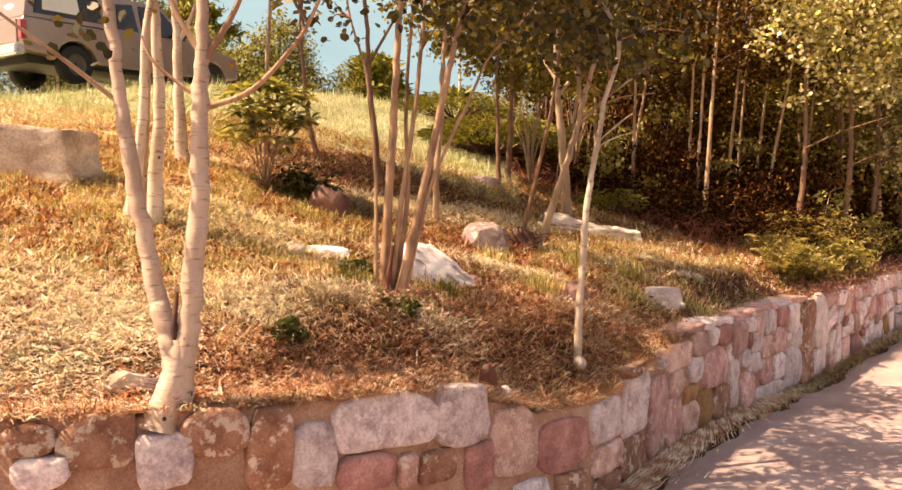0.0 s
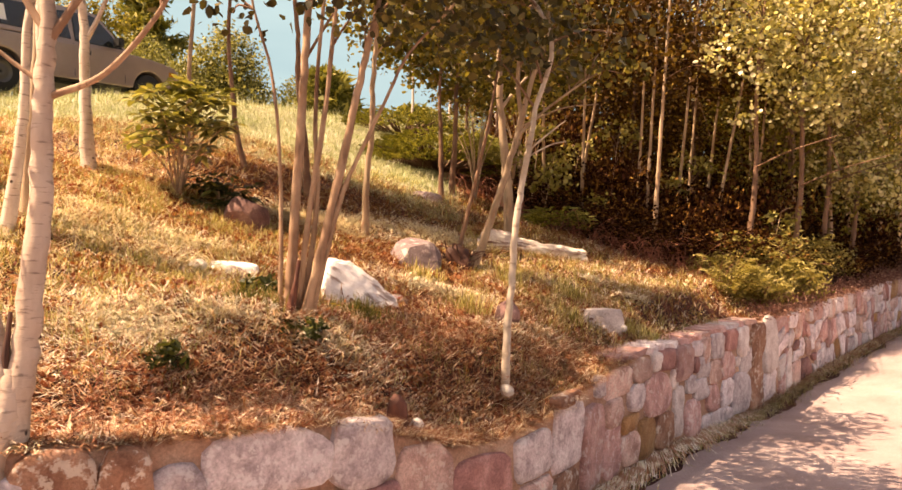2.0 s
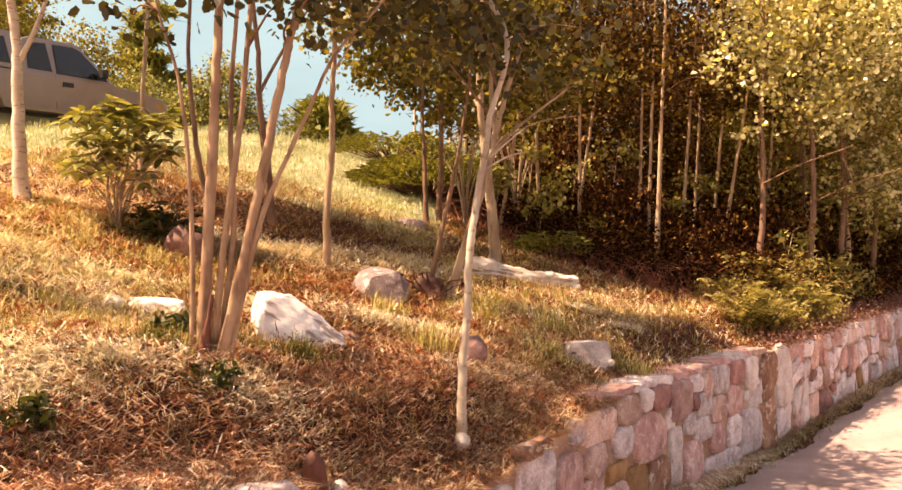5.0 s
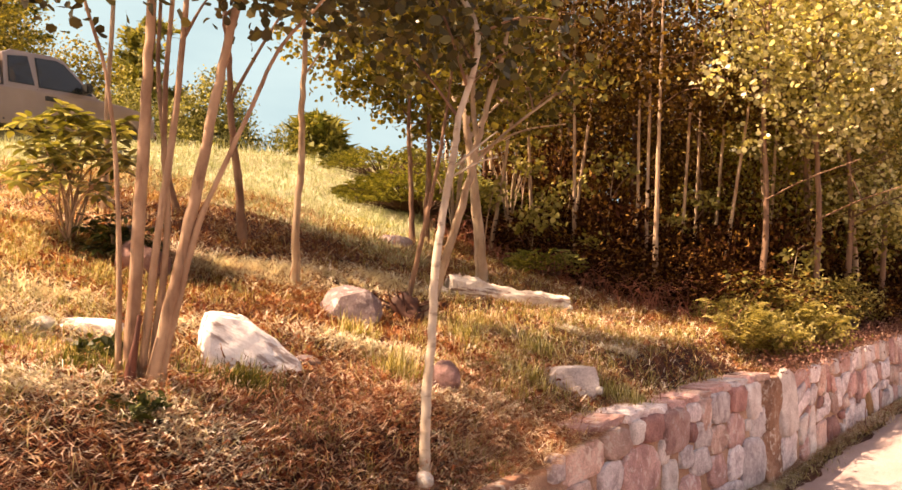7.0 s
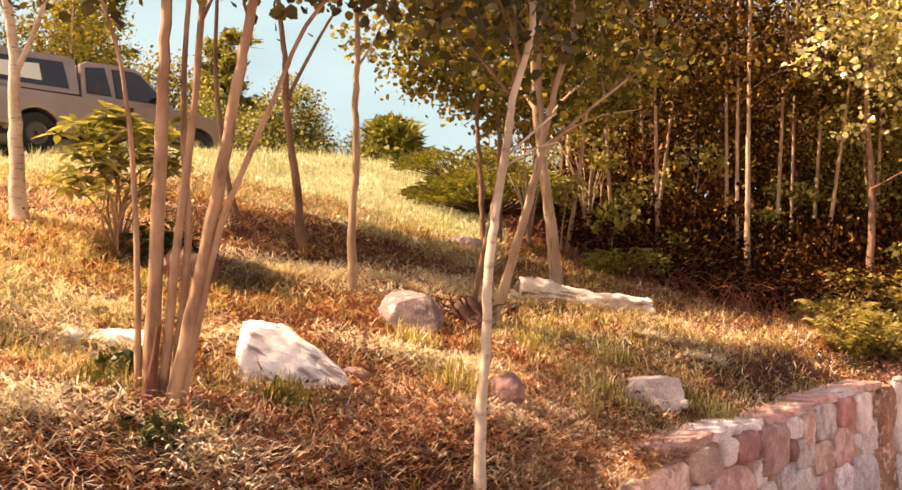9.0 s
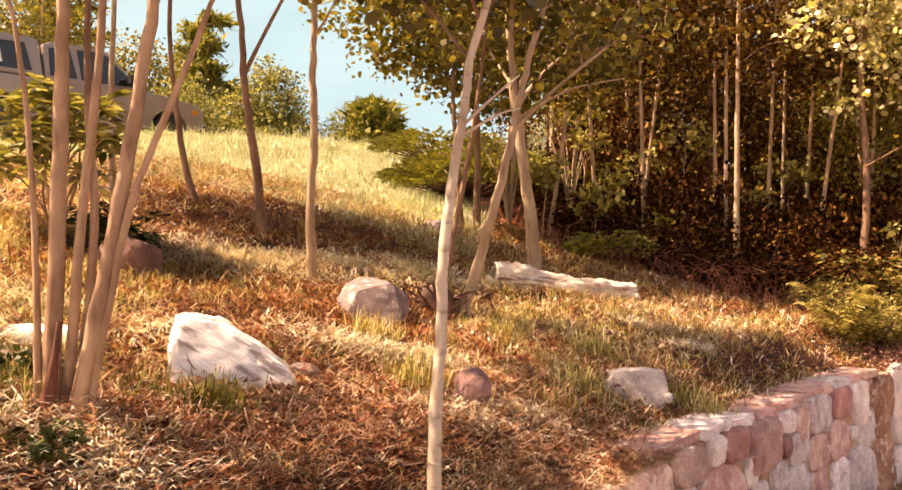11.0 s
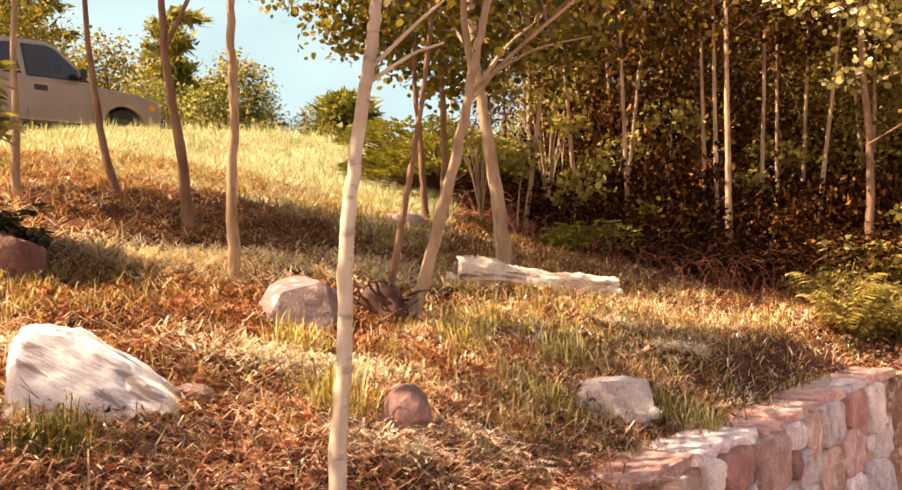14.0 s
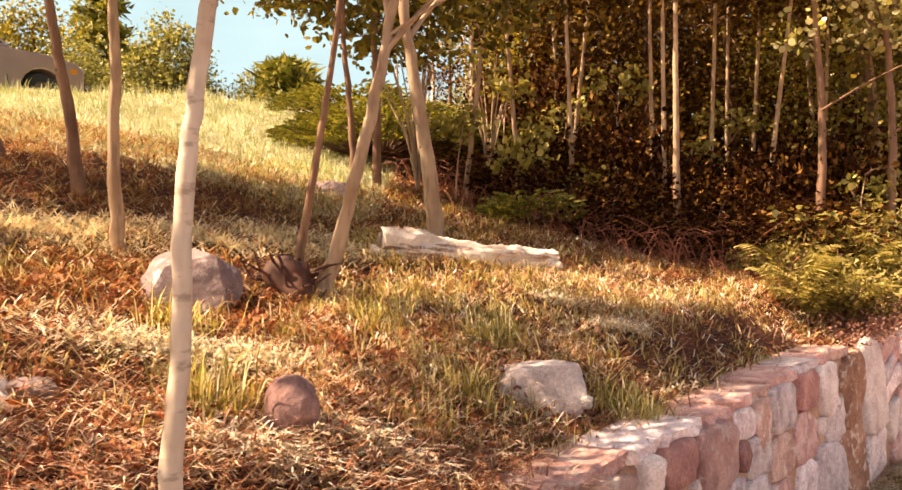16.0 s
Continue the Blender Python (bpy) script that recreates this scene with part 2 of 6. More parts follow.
LEAF_OLIVE = leafy("olive_leaf", [(0.0, (0.040, 0.034, 0.008)), (0.5, (0.12, 0.10, 0.022)), (1.0, (0.29, 0.235, 0.06))], 0.36, 0.5)
# bright leaf colour in place of sun flecks on shaded sprays
LEAF_SUNFLECK = leafy("sunfleck_leaf", [(0.0, (0.14, 0.12, 0.03)), (0.5, (0.30, 0.26, 0.075)), (1.0, (0.52, 0.46, 0.2))], 0.35, 0.5)
# the deep wood's shade is darkened into this leaf colour
LEAF_THICKET = leafy("shade_thicket_leaf", [(0.0, (0.030, 0.008, 0.004)), (0.6, (0.075, 0.026, 0.009)), (1.0, (0.20, 0.10, 0.026))], 0.25, 0.8, sheen=0.05)
LEAF_WEED = leafy("weed_leaf", [(0.0, (0.018, 0.024, 0.007)), (0.6, (0.05, 0.06, 0.016)), (1.0, (0.14, 0.14, 0.04))], 0.2, 0.5)
LEAF_HEDGE = leafy("hedge_leaf", [(0.0, (0.075, 0.075, 0.027)), (0.5, (0.20, 0.195, 0.065)), (1.0, (0.46, 0.42, 0.18))], 0.3, 0.5)
LEAF_RHODO = leafy("leathery_leaf", [(0.0, (0.06, 0.065, 0.015)), (0.6, (0.22, 0.21, 0.052)), (1.0, (0.50, 0.44, 0.17))], 0.25, 0.3, sheen=0.4)
LEAF_RUSSET = leafy("russet_leaf", [(0.0, (0.13, 0.027, 0.015)), (0.6, (0.30, 0.10, 0.05)), (1.0, (0.56, 0.30, 0.17))], 0.3, 0.6)
LEAF_CREEPER = leafy("creeper_leaf", [(0.0, (0.12, 0.045, 0.035)), (0.6, (0.23, 0.105, 0.085)), (1.0, (0.40, 0.24, 0.19))], 0.2, 0.7)
NEEDLE = leafy("juniper_spray", [(0.0, (0.06, 0.07, 0.018)), (0.5, (0.19, 0.185, 0.045)), (1.0, (0.38, 0.33, 0.10))], 0.25, 0.6)
FERN = leafy("fern_frond", [(0.0, (0.085, 0.07, 0.018)), (0.5, (0.23, 0.185, 0.055)), (1.0, (0.50, 0.41, 0.17))], 0.3, 0.5)
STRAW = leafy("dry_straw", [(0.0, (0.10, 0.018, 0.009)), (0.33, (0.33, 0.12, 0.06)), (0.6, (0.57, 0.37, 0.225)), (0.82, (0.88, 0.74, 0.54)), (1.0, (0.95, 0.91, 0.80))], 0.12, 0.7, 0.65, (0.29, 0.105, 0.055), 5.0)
# this straw takes a pale sunlit tone in its colour
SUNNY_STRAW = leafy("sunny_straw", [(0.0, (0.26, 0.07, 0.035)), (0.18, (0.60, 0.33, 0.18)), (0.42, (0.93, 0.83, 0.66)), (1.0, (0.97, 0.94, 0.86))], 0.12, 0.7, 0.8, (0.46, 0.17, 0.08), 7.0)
# dead straw with the red tint of shade in its colour
SHADE_RED_STRAW = leafy("shade_red_straw", [(0.0, (0.16, 0.030, 0.015)), (0.35, (0.43, 0.155, 0.085)), (0.7, (0.68, 0.42, 0.285)), (1.0, (0.92, 0.78, 0.62))], 0.12, 0.7)
# cream straw for sun patches laid out by place
SUNLIT_STRAW = leafy("sunlit_straw", [(0.0, (0.45, 0.24, 0.14)), (0.2, (0.82, 0.72, 0.55)), (1.0, (0.95, 0.92, 0.84))], 0.1, 0.7)
DRY_GRASS = leafy("dry_grass", [(0.0, (0.12, 0.028, 0.013)), (0.45, (0.40, 0.205, 0.082)), (0.85, (0.70, 0.52, 0.27)), (1.0, (0.29, 0.26, 0.075))], 0.25, 0.6, 0.35, (0.34, 0.25, 0.08), 0.8)
YELLOW_GRASS = leafy("yellow_grass", [(0.0, (0.17, 0.15, 0.04)), (0.5, (0.42, 0.37, 0.15)), (1.0, (0.80, 0.72, 0.47))], 0.22, 0.6)
GREEN_GRASS = leafy("green_grass", [(0.0, (0.10, 0.085, 0.02)), (0.45, (0.36, 0.31, 0.10)), (0.75, (0.64, 0.55, 0.29)), (1.0, (0.85, 0.76, 0.52))], 0.3, 0.5)
FRESH_GRASS = leafy("fresh_grass", [(0.0, (0.05, 0.055, 0.012)), (0.6, (0.14, 0.13, 0.032)), (1.0, (0.36, 0.31, 0.11))], 0.25, 0.5)
LAWN = leafy("sunny_lawn", [(0.0, (0.26, 0.28, 0.14)), (0.5, (0.50, 0.50, 0.33)), (1.0, (0.78, 0.75, 0.60))], 0.1, 0.7, 0.55, (0.27, 0.34, 0.14), 1.6)
TRUCK_PAINT = paint("champagne_paint", (0.36, 0.265, 0.23), 0.32, 0.35, 0.6)
PETAL = paint("yellow_petal", (0.85, 0.55, 0.03), 0.6)
RIM = paint("dull_rim", (0.12, 0.11, 0.10), 0.5, 0.6)
CHROME = paint("chrome", (0.75, 0.75, 0.75), 0.15, 1.0)
BLACK = paint("black_trim", (0.02, 0.02, 0.02), 0.5)
RUBBER = paint("tyre_rubber", (0.018, 0.017, 0.016), 0.85)
RED_LENS = paint("red_lens", (0.45, 0.02, 0.02), 0.2, 0.0, 0.8)
AMBER = paint("amber_lens", (0.55, 0.22, 0.03), 0.2, 0.0, 0.8)
CLEAR_LENS = paint("clear_lens", (0.6, 0.6, 0.58), 0.1, 0.3, 0.8)
GLASS = paint("tinted_glass", (0.02, 0.022, 0.02), 0.06, 0.0, 0.5)
MATT_WHITE = paint("matt_white", (0.75, 0.75, 0.73), 0.7)


# ---- meshes ----
def part(name, bm, mat, parent=None, label="", smooth=False):
    me = bpy.data.meshes.new(name)
    bm.to_mesh(me)
    bm.free()
    me.materials.append(mat)
    if smooth:
        me.polygons.foreach_set("use_smooth", [True] * len(me.polygons))
    ob = new(name, me)
    ob.parent = parent
    return tagged(ob, label)


def sheet(name, verts, corners, per_face, mat, parent=None, label="", smooth=False):
    """A mesh from arrays: corners is a flat run of vertex numbers, per_face of them to each face."""
    me = bpy.data.meshes.new(name)
    verts = np.asarray(verts, dtype=np.float32)
    corners = np.asarray(corners, dtype=np.int32).ravel()
    sizes = np.broadcast_to(np.asarray(per_face, dtype=np.int32), (len(corners) // per_face,) if isinstance(per_face, int) else None or np.shape(per_face))
    starts = np.concatenate(([0], np.cumsum(sizes)[:-1])).astype(np.int32)
    me.vertices.add(len(verts))
    me.vertices.foreach_set("co", verts.ravel())
    me.loops.add(len(corners))
    me.loops.foreach_set("vertex_index", corners)
    me.polygons.add(len(sizes))
    me.polygons.foreach_set("loop_start", starts)
    if smooth:
        me.polygons.foreach_set("use_smooth", np.ones(len(sizes), dtype=bool))
    me.update(calc_edges=True)
    me.validate()
    me.materials.append(mat)
    ob = new(name, me)
    ob.parent = parent
    return tagged(ob, label)


def empty(name, x, y, z, label, category, group=""):
    ob = new(name)
    ob.location = (x, y, z)
    ob.empty_display_size = 0.1
    return tagged(ob, label, category, group)


def smooth_path(pts, n):
    """Catmull-Rom through pts, n steps a span."""
    p = np.array(pts, dtype=float)
    p = np.vstack([2 * p[0] - p[1], p, 2 * p[-1] - p[-2]])
    out = []
    for i in range(1, len(p) - 2):
        for k in range(n):
            t = k / n
            a, b, c, d = p[i - 1:i + 3]
            out.append(0.5 * (2 * b + (c - a) * t + (2 * a - 5 * b + 4 * c - d) * t * t + (3 * b - a - 3 * c + d) * t ** 3))
    out.append(p[-2])
    return np.array(out)


class Tubes:
    """Collects round tapering limbs into one mesh."""
    def __init__(self):
        self.v, self.f, self.n = [], [], 0

    def add(self, path, r0, r1, sides=8, rough=0.0, flare=0.0):
        path = np.asarray(path, dtype=float)
        m = len(path)
        tan = np.gradient(path, axis=0)
        tan /= np.linalg.norm(tan, axis=1)[:, None] + 1e-9
        ref = np.array((1.0, 0.0, 0.0)) if abs(tan[0][0]) < 0.8 else np.array((0.0, 1.0, 0.0))
        a = np.cross(tan, ref)
        a /= np.linalg.norm(a, axis=1)[:, None]
        b = np.cross(tan, a)
        k = np.linspace(0, 1, m)
        r = r0 + (r1 - r0) * k + flare * np.exp(-k * 14)
        if rough:
            r = r * (1 + rough * np.random.uniform(-1, 1, m))
        ang = np.arange(sides) * 2 * np.pi / sides
        ring = path[:, None] + r[:, None, None] * (np.cos(ang)[None, :, None] * a[:, None] + np.sin(ang)[None, :, None] * b[:, None])
        self.v.append(ring.reshape(-1, 3))
        i = np.arange(m - 1)[:, None] * sides
        j = np.arange(sides)[None, :]
        q = np.stack([i + j, i + (j + 1) % sides, i + sides + (j + 1) % sides, i + sides + j], -1).reshape(-1, 4)
        self.f.append(q + self.n)
        self.n += m * sides
        return self

    def make(self, name, mat, parent=None, label=""):
        return sheet(name, np.concatenate(self.v), np.concatenate(self.f), 4, mat, parent, label, True)


def leaf_arrays(centres, size, corners=6, up=0.5, width=0.8, rng=np.random):
    """A flat leaf of some corners at each centre, turned at random."""
    n = len(centres)
    nor = rng.normal(size=(n, 3)) + np.array((0, 0, up))
    nor /= np.linalg.norm(nor, axis=1)[:, None]
    side = np.cross(nor, rng.normal(size=(n, 3)))
    side /= np.linalg.norm(side, axis=1)[:, None]
    fore = np.cross(nor, side)
    s = size * rng.uniform(0.6, 1.35, n)[:, None, None]
    ang = np.arange(corners) * 2 * np.pi / corners
    v = centres[:, None] + s * (np.cos(ang)[None, :, None] * fore[:, None] + width * np.sin(ang)[None, :, None] * side[:, None] + 0.25 * (np.cos(ang) ** 2)[None, :, None] * nor[:, None])
    return v.reshape(-1, 3), np.arange(n * corners)


def blades(name, xy, z, length, width, lie, mat, label, category, seed=0, az=None, droop=0.06):
    """Grass: a bent tapering blade at each place. lie: 0 upright to 1 flat."""
    rng = np.random.RandomState(seed)
    n = len(xy)
    az = rng.uniform(0, 2 * np.pi, n) if az is None else az
    out = np.stack([np.cos(az), np.sin(az), np.zeros(n)], -1)
    across = np.stack([-np.sin(az), np.cos(az), np.zeros(n)], -1)
    ln = length * rng.uniform(0.45, 1.3, n)
    flat = np.clip(lie + rng.normal(0, 0.22 if lie < 0.9 else 0.05, n), 0.02, 0.985)
    base = np.stack([xy[:, 0], xy[:, 1], z], -1)
    upv = np.array((0, 0, 1.0))
    mid = base + ln[:, None] * 0.55 * (out * flat[:, None] + upv * np.sqrt(1 - flat ** 2)[:, None])
    tip = mid + ln[:, None] * 0.45 * (out * flat[:, None] + upv * np.maximum((0.75 - flat), -droop)[:, None])
    w = (width * rng.uniform(0.6, 1.4, n))[:, None] * across
    v = np.stack([base - w, base + w, mid + w * 0.7, mid - w * 0.7, tip], 1).reshape(-1, 3)
    k = np.arange(n)[:, None] * 5
    tri = np.concatenate([k + np.array([[0, 1, 2]]), k + np.array([[0, 2, 3]]), k + np.array([[3, 2, 4]])], 1).reshape(-1)
    return tagged(sheet(name, v, tri, 3, mat), label, category, kind="stuff")


# ---- the lie of the land ----
LAND = [-1.2552, 1.5493, 2.9999, -0.51, -1.7741, 0.3919, 0.2995, -0.4407, 1.2095, -0.471]
# the wall's line: x, y, height of its top, height of its foot
WALL_LINE = [(-40, -8, 0.3, -0.6), (-12, 1.3, 0.6, -0.35), (-6, 3.2, 0.7, -0.3), (-3.2, 3.98, 0.82, -0.28), (-2.2, 4.15, 0.85, -0.27), (-1.5, 4.36, 0.86, -0.25), (-0.7, 4.8, 0.86, -0.25),
             (0.0, 5.34, 0.84, -0.24), (0.42, 5.7, 0.70, -0.23), (0.75, 6.0, 0.61, -0.22), (1.1, 6.38, 0.62, -0.21), (1.4, 6.78, 0.68, -0.17), (1.77, 7.35, 0.80, -0.13), (2.15, 7.87, 0.92, -0.09), (2.75, 8.65, 1.0, -0.03),
             (3.4, 9.5, 1.03, -0.01), (4.3, 10.68, 1.12, -0.01), (4.9, 11.36, 1.16, 0.03), (6.5, 13.0, 1.41, 0.36), (9, 15.5, 1.75, 0.8), (13, 19.4, 2.25, 1.25), (24, 29.8, 3.3, 2.2), (60, 64.8, 4.0, 3.0)]
_line = smooth_path(WALL_LINE, 24)
_seg = np.r_[0, np.cumsum(np.linalg.norm(np.diff(_line[:, :2], axis=0), axis=1))]


def wall_at(s):
    """Place, foot and top on the wall's line at the length s, and the way towards the hill."""
    p = [np.interp(s, _seg, _line[:, i]) for i in range(4)]
    q = [np.interp(s + 0.15, _seg, _line[:, i]) - np.interp(s - 0.15, _seg, _line[:, i]) for i in (0, 1)]
    ln = math.hypot(*q)
    return p[0], p[1], p[3], p[2], -q[1] / ln, q[0] / ln


def s_of(x, y):
    return float(_seg[np.argmin((_line[:, 0] - x) ** 2 + (_line[:, 1] - y) ** 2)])


_tan = np.gradient(_line[:, :2], axis=0)
_tan /= np.linalg.norm(_tan, axis=1)[:, None]


def from_wall(x, y):
    """Signed distance from the wall's line (uphill is plus), top and foot there."""
    x, y = np.asarray(x, dtype=float).ravel(), np.asarray(y, dtype=float).ravel()
    d, top, foot = np.empty_like(x), np.empty_like(x), np.empty_like(x)
    for i in range(0, len(x), 20000):
        sl = slice(i, i + 20000)
        dx, dy = x[sl, None] - _line[None, :, 0], y[sl, None] - _line[None, :, 1]
        k = np.argmin(dx * dx + dy * dy, axis=1)
        r = np.arange(len(k))
        side = _tan[k, 0] * dy[r, k] - _tan[k, 1] * dx[r, k]
        d[sl] = np.sign(side) * np.hypot(dx[r, k], dy[r, k])
        top[sl], foot[sl] = _line[k, 2], _line[k, 3]
    return d, top, foot


def soft_clip(v, a, b, w=0.12):
    v = np.where(v < a + w, a + w * np.exp(np.minimum(v - a - w, 0) / w), v)
    return np.where(v > b - w, b - w * np.exp(np.minimum(b - w - v, 0) / w), v)


def land(x, y):
    """Height of the ground."""
    x, y = np.asarray(x, dtype=float).ravel(), np.asarray(y, dtype=float).ravel()
    u, v = soft_clip((x + y) / 10, 0.05, 2.05), soft_clip((y - x) / 10, 0.30, 2.5)
    a = LAND
    z = a[0] + a[1] * u + a[2] * v + a[3] * u * u + a[4] * u * v + a[5] * v * v + a[6] * u ** 3 + a[7] * u * u * v + a[8] * u * v * v + a[9] * v ** 3
    z = np.where(z > 4.7, 4.7 + 0.45 * (1 - np.exp(-(z - 4.7) / 0.45)), z)
    # low swells under the many-stemmed tree and by the slim trunk
    z = z + 0.16 * np.exp(-((x + 0.5) / 0.75) ** 2 - ((y - 6.55) / 0.5) ** 2) + 0.05 * np.exp(-((x - 1.1) / 0.6) ** 2 - ((y - 7.0) / 0.5) ** 2)
    d, top, foot = from_wall(x, y)
    z = z + 0.025 * np.sin(2.3 * x + 1.1 * y) * np.sin(1.7 * y - 0.8 * x) + 0.012 * np.sin(6.1 * x) * np.sin(5.3 * y + 1)
    k = np.clip((d - 0.1) / 0.7, 0, 1)
    k = k * k * (3 - 2 * k)
    hill = (top - 0.035) * (1 - k) + z * k
    return np.where(d > 0.06, hill, foot - 0.02)


def lawn_line(x):
    """Where the dry slope gives way to the sunny lawn, going uphill."""
    return np.interp(x, (-9, -5.0, -4.0, -3.1, -2.5, -0.7, 0.1, 0.6, 1.0, 1.6), (8.5, 9.8, 11.4, 12.6, 12.7, 12.7, 12.4, 12.1, 12.6, 60))


def land1(x, y):
    return float(land([x], [y])[0])


def axis(lo, hi, step, far):
    """Coordinates: even steps from lo to hi, then ever wider to far on both sides."""
    mid = np.arange(lo, hi + step / 2, step)
    grow = step * np.cumsum(1.25 ** np.arange(1, 60))
    return np.r_[(lo - grow[grow < far])[::-1], mid, hi + grow[grow < far]]


gx, gy = axis(-5, 12, 0.11, 700), axis(3.4, 19.5, 0.11, 700)
GX, GY = np.meshgrid(gx, gy)
GZ = land(GX, GY)
gd, _, gfoot = from_wall(GX, GY)
GZ = np.where(gd > 0.165, GZ, gfoot - 0.02)  # the soil's cut stays behind the wall's face
nx = len(gx)
i = (np.arange(len(gy) - 1)[:, None] * nx + np.arange(nx - 1)[None, :]).ravel()
ground = sheet("ground", np.stack([GX.ravel(), GY.ravel(), GZ], -1), np.stack([i, i + 1, i + nx + 1, i + nx], -1), 4, SOIL, smooth=True)
ground.data.materials.append(THATCH)
cx, cy = (GX[:-1, :-1] + GX[1:, 1:]) / 2, (GY[:-1, :-1] + GY[1:, 1:]) / 2
ground.data.polygons.foreach_set("material_index", ((cy > lawn_line(cx)) & (cx < 30) & (cy < 40)).ravel().astype(np.int32))
tagged(ground, "brown hillside soil strewn with dry straw", "ground", kind="structure")

# the road below the wall
rs = np.arange(s_of(-12, 1.3), s_of(24, 29), 0.08)
cross = [-0.27, -0.9, -2.0, -3.5, -5.2, -6.6]
rv, rng0 = [], np.random.RandomState(3)
for s in rs:
    x, y, foot, top, hx, hy = wall_at(s)
    ragged = 0.05 * math.sin(s * 3.1) + 0.03 * math.sin(s * 7.7) + 0.015 * math.sin(s * 19.0 + 2 * math.sin(s * 5)) + rng0.uniform(-0.02, 0.02)
    for j, o in enumerate(cross):
        o += ragged if j == 0 else 0
        rv.append((x + hx * o, y + hy * o, foot + (0.0 if j else -0.012) + 0.012 * min(j, 2)))
nc = len(cross)
i = (np.arange(len(rs) - 1)[:, None] * nc + np.arange(nc - 1)[None, :]).ravel()
road = sheet("road", rv, np.stack([i, i + nc, i + nc + 1, i + 1], -1), 4, ASPHALT, smooth=True)
tagged(road, "sandy pale asphalt road along the wall", "road", kind="structure")

# ---- the stone retaining wall ----
wall_s = np.arange(s_of(-7, 2.9), s_of(15, 20.5), 0.12)
wv = []
for s in wall_s:
    x, y, foot, top, hx, hy = wall_at(s)
    top += 0.012 * math.sin(s * 9) + 0.01 * math.sin(s * 23)
    for o, z in ((0.0, foot - 0.25), (0.0, top - 0.05), (0.03, top - 0.02), (0.12, top - 0.03), (0.32, top - 0.05), (0.4, top - 0.3)):
        wv.append((x + hx * o, y + hy * o, z))
i = (np.arange(len(wall_s) - 1)[:, None] * 6 + np.arange(5)[None, :]).ravel()
wall = sheet("retaining_wall", wv, np.stack([i, i + 6, i + 7, i + 1], -1), 4, MORTAR)
tagged(wall, "mortared fieldstone retaining wall of mixed grey and tan stones", "wall", kind="structure")


def stone_mesh(poly, rng, proud, joint):
    """A stone with worn edges in the wall's face, from its outline in (length, height)."""
    c = np.mean(poly, axis=0)
    pts = np.array(poly)
    size = np.abs(pts - c).max(axis=0)
    keep = np.clip(1 - joint / np.maximum(size, 0.02), 0.55, 1)
    n = len(pts)
    if n > 8:
        joint = 0.004
    corner = np.ones(n) if n > 8 else np.where(np.arange(n) % 2 == 0, rng.uniform(0.72 if joint > 0.015 else 0.8, 0.98, n), rng.uniform(0.96, 1.03, n))
    pts = c + (pts - c) * keep * corner[:, None]
    verts = []
    tilt = rng.uniform(-0.07, 0.07, 2)
    rings = ((1.0, 0.03), (0.985, -proud * 0.6), (0.93, -proud * 0.95), (0.55, -proud * 1.05)) if n > 8 else ((1.0, 0.03), (0.97, -proud * 0.75), (0.84, -proud))
    rough = 0.011 if n > 8 else 0.005
    for shrink, o in rings:
        for p in pts:
            q = c + (p - c) * shrink
            verts.append((q[0], q[1], o + (rng.uniform(-rough, rough) + (q - c) @ tilt if shrink < 0.99 else 0)))
    verts.append((c[0], c[1], -proud - rng.uniform(-0.004, 0.008)))
    out = []
    for s, h, o in verts:
        x, y, foot, top, hx, hy = wall_at(s)
        out.append((x + hx * o, y + hy * o, foot + h))
    faces = []
    last = len(rings) - 1
    for r in range(last):
        faces += [(r * n + k, r * n + (k + 1) % n, (r + 1) * n + (k + 1) % n, (r + 1) * n + k) for k in range(n)]
    faces += [(last * n + k, last * n + (k + 1) % n, (last + 1) * n) for k in range(n)]
    return out, faces


def split(cell, rng, small, big, out):
    """Cuts a rectangle of wall face again and again into uneven stones, mostly upright."""
    a, b, c, d = cell
    w, h = b - a, d - c
    if w * h < rng.uniform(small, big) and w < 1.5 * h + 0.12 and h < 3.0 * w:
        out.append(cell)
        return
    k = rng.uniform(0.32, 0.68)
    if h > 1.45 * w or (h > 0.9 * w and rng.rand() < 0.4):
        m = c + h * k
        split((a, b, c, m), rng, small, big, out)
        split((a, b, m, d), rng, small, big, out)
    else:
        m = a + w * k
        split((a, m, c, d), rng, small, big, out)
        split((m, b, c, d), rng, small, big, out)


NEAR = [(0.0, 0.26, 0.91, 1.08, 4), (0.25, 0.65, 0.82, 1.10, 4), (0.05, 0.33, 0.74, 0.92, 0), (0.61, 0.94, 0.70, 0.99, 0), (0.84, 1.2, 0.84, 1.10, 4), (1.19, 1.45, 0.64, 1.08, 4),
        (1.42, 1.72, 0.61, 0.97, 0), (1.71, 2.41, 0.77, 1.09, 0), (2.43, 2.87, 0.70, 1.09, 0), (2.9, 3.38, 0.42, 0.88, 1), (3.38, 3.95, 0.36, 0.73, 2), (1.73, 2.13, 0.54, 0.76, 2),
        (2.13, 2.29, 0.51, 0.73, 1), (2.3, 2.61, 0.49, 0.71, 4), (2.68, 2.92, 0.38, 0.70, 2), (4.02, 4.52, 0.45, 0.76, 0), (4.58, 5.1, 0.37, 0.86, 0)]
S0 = s_of(-2.2, 4.15)
rng = np.random.RandomState(11)
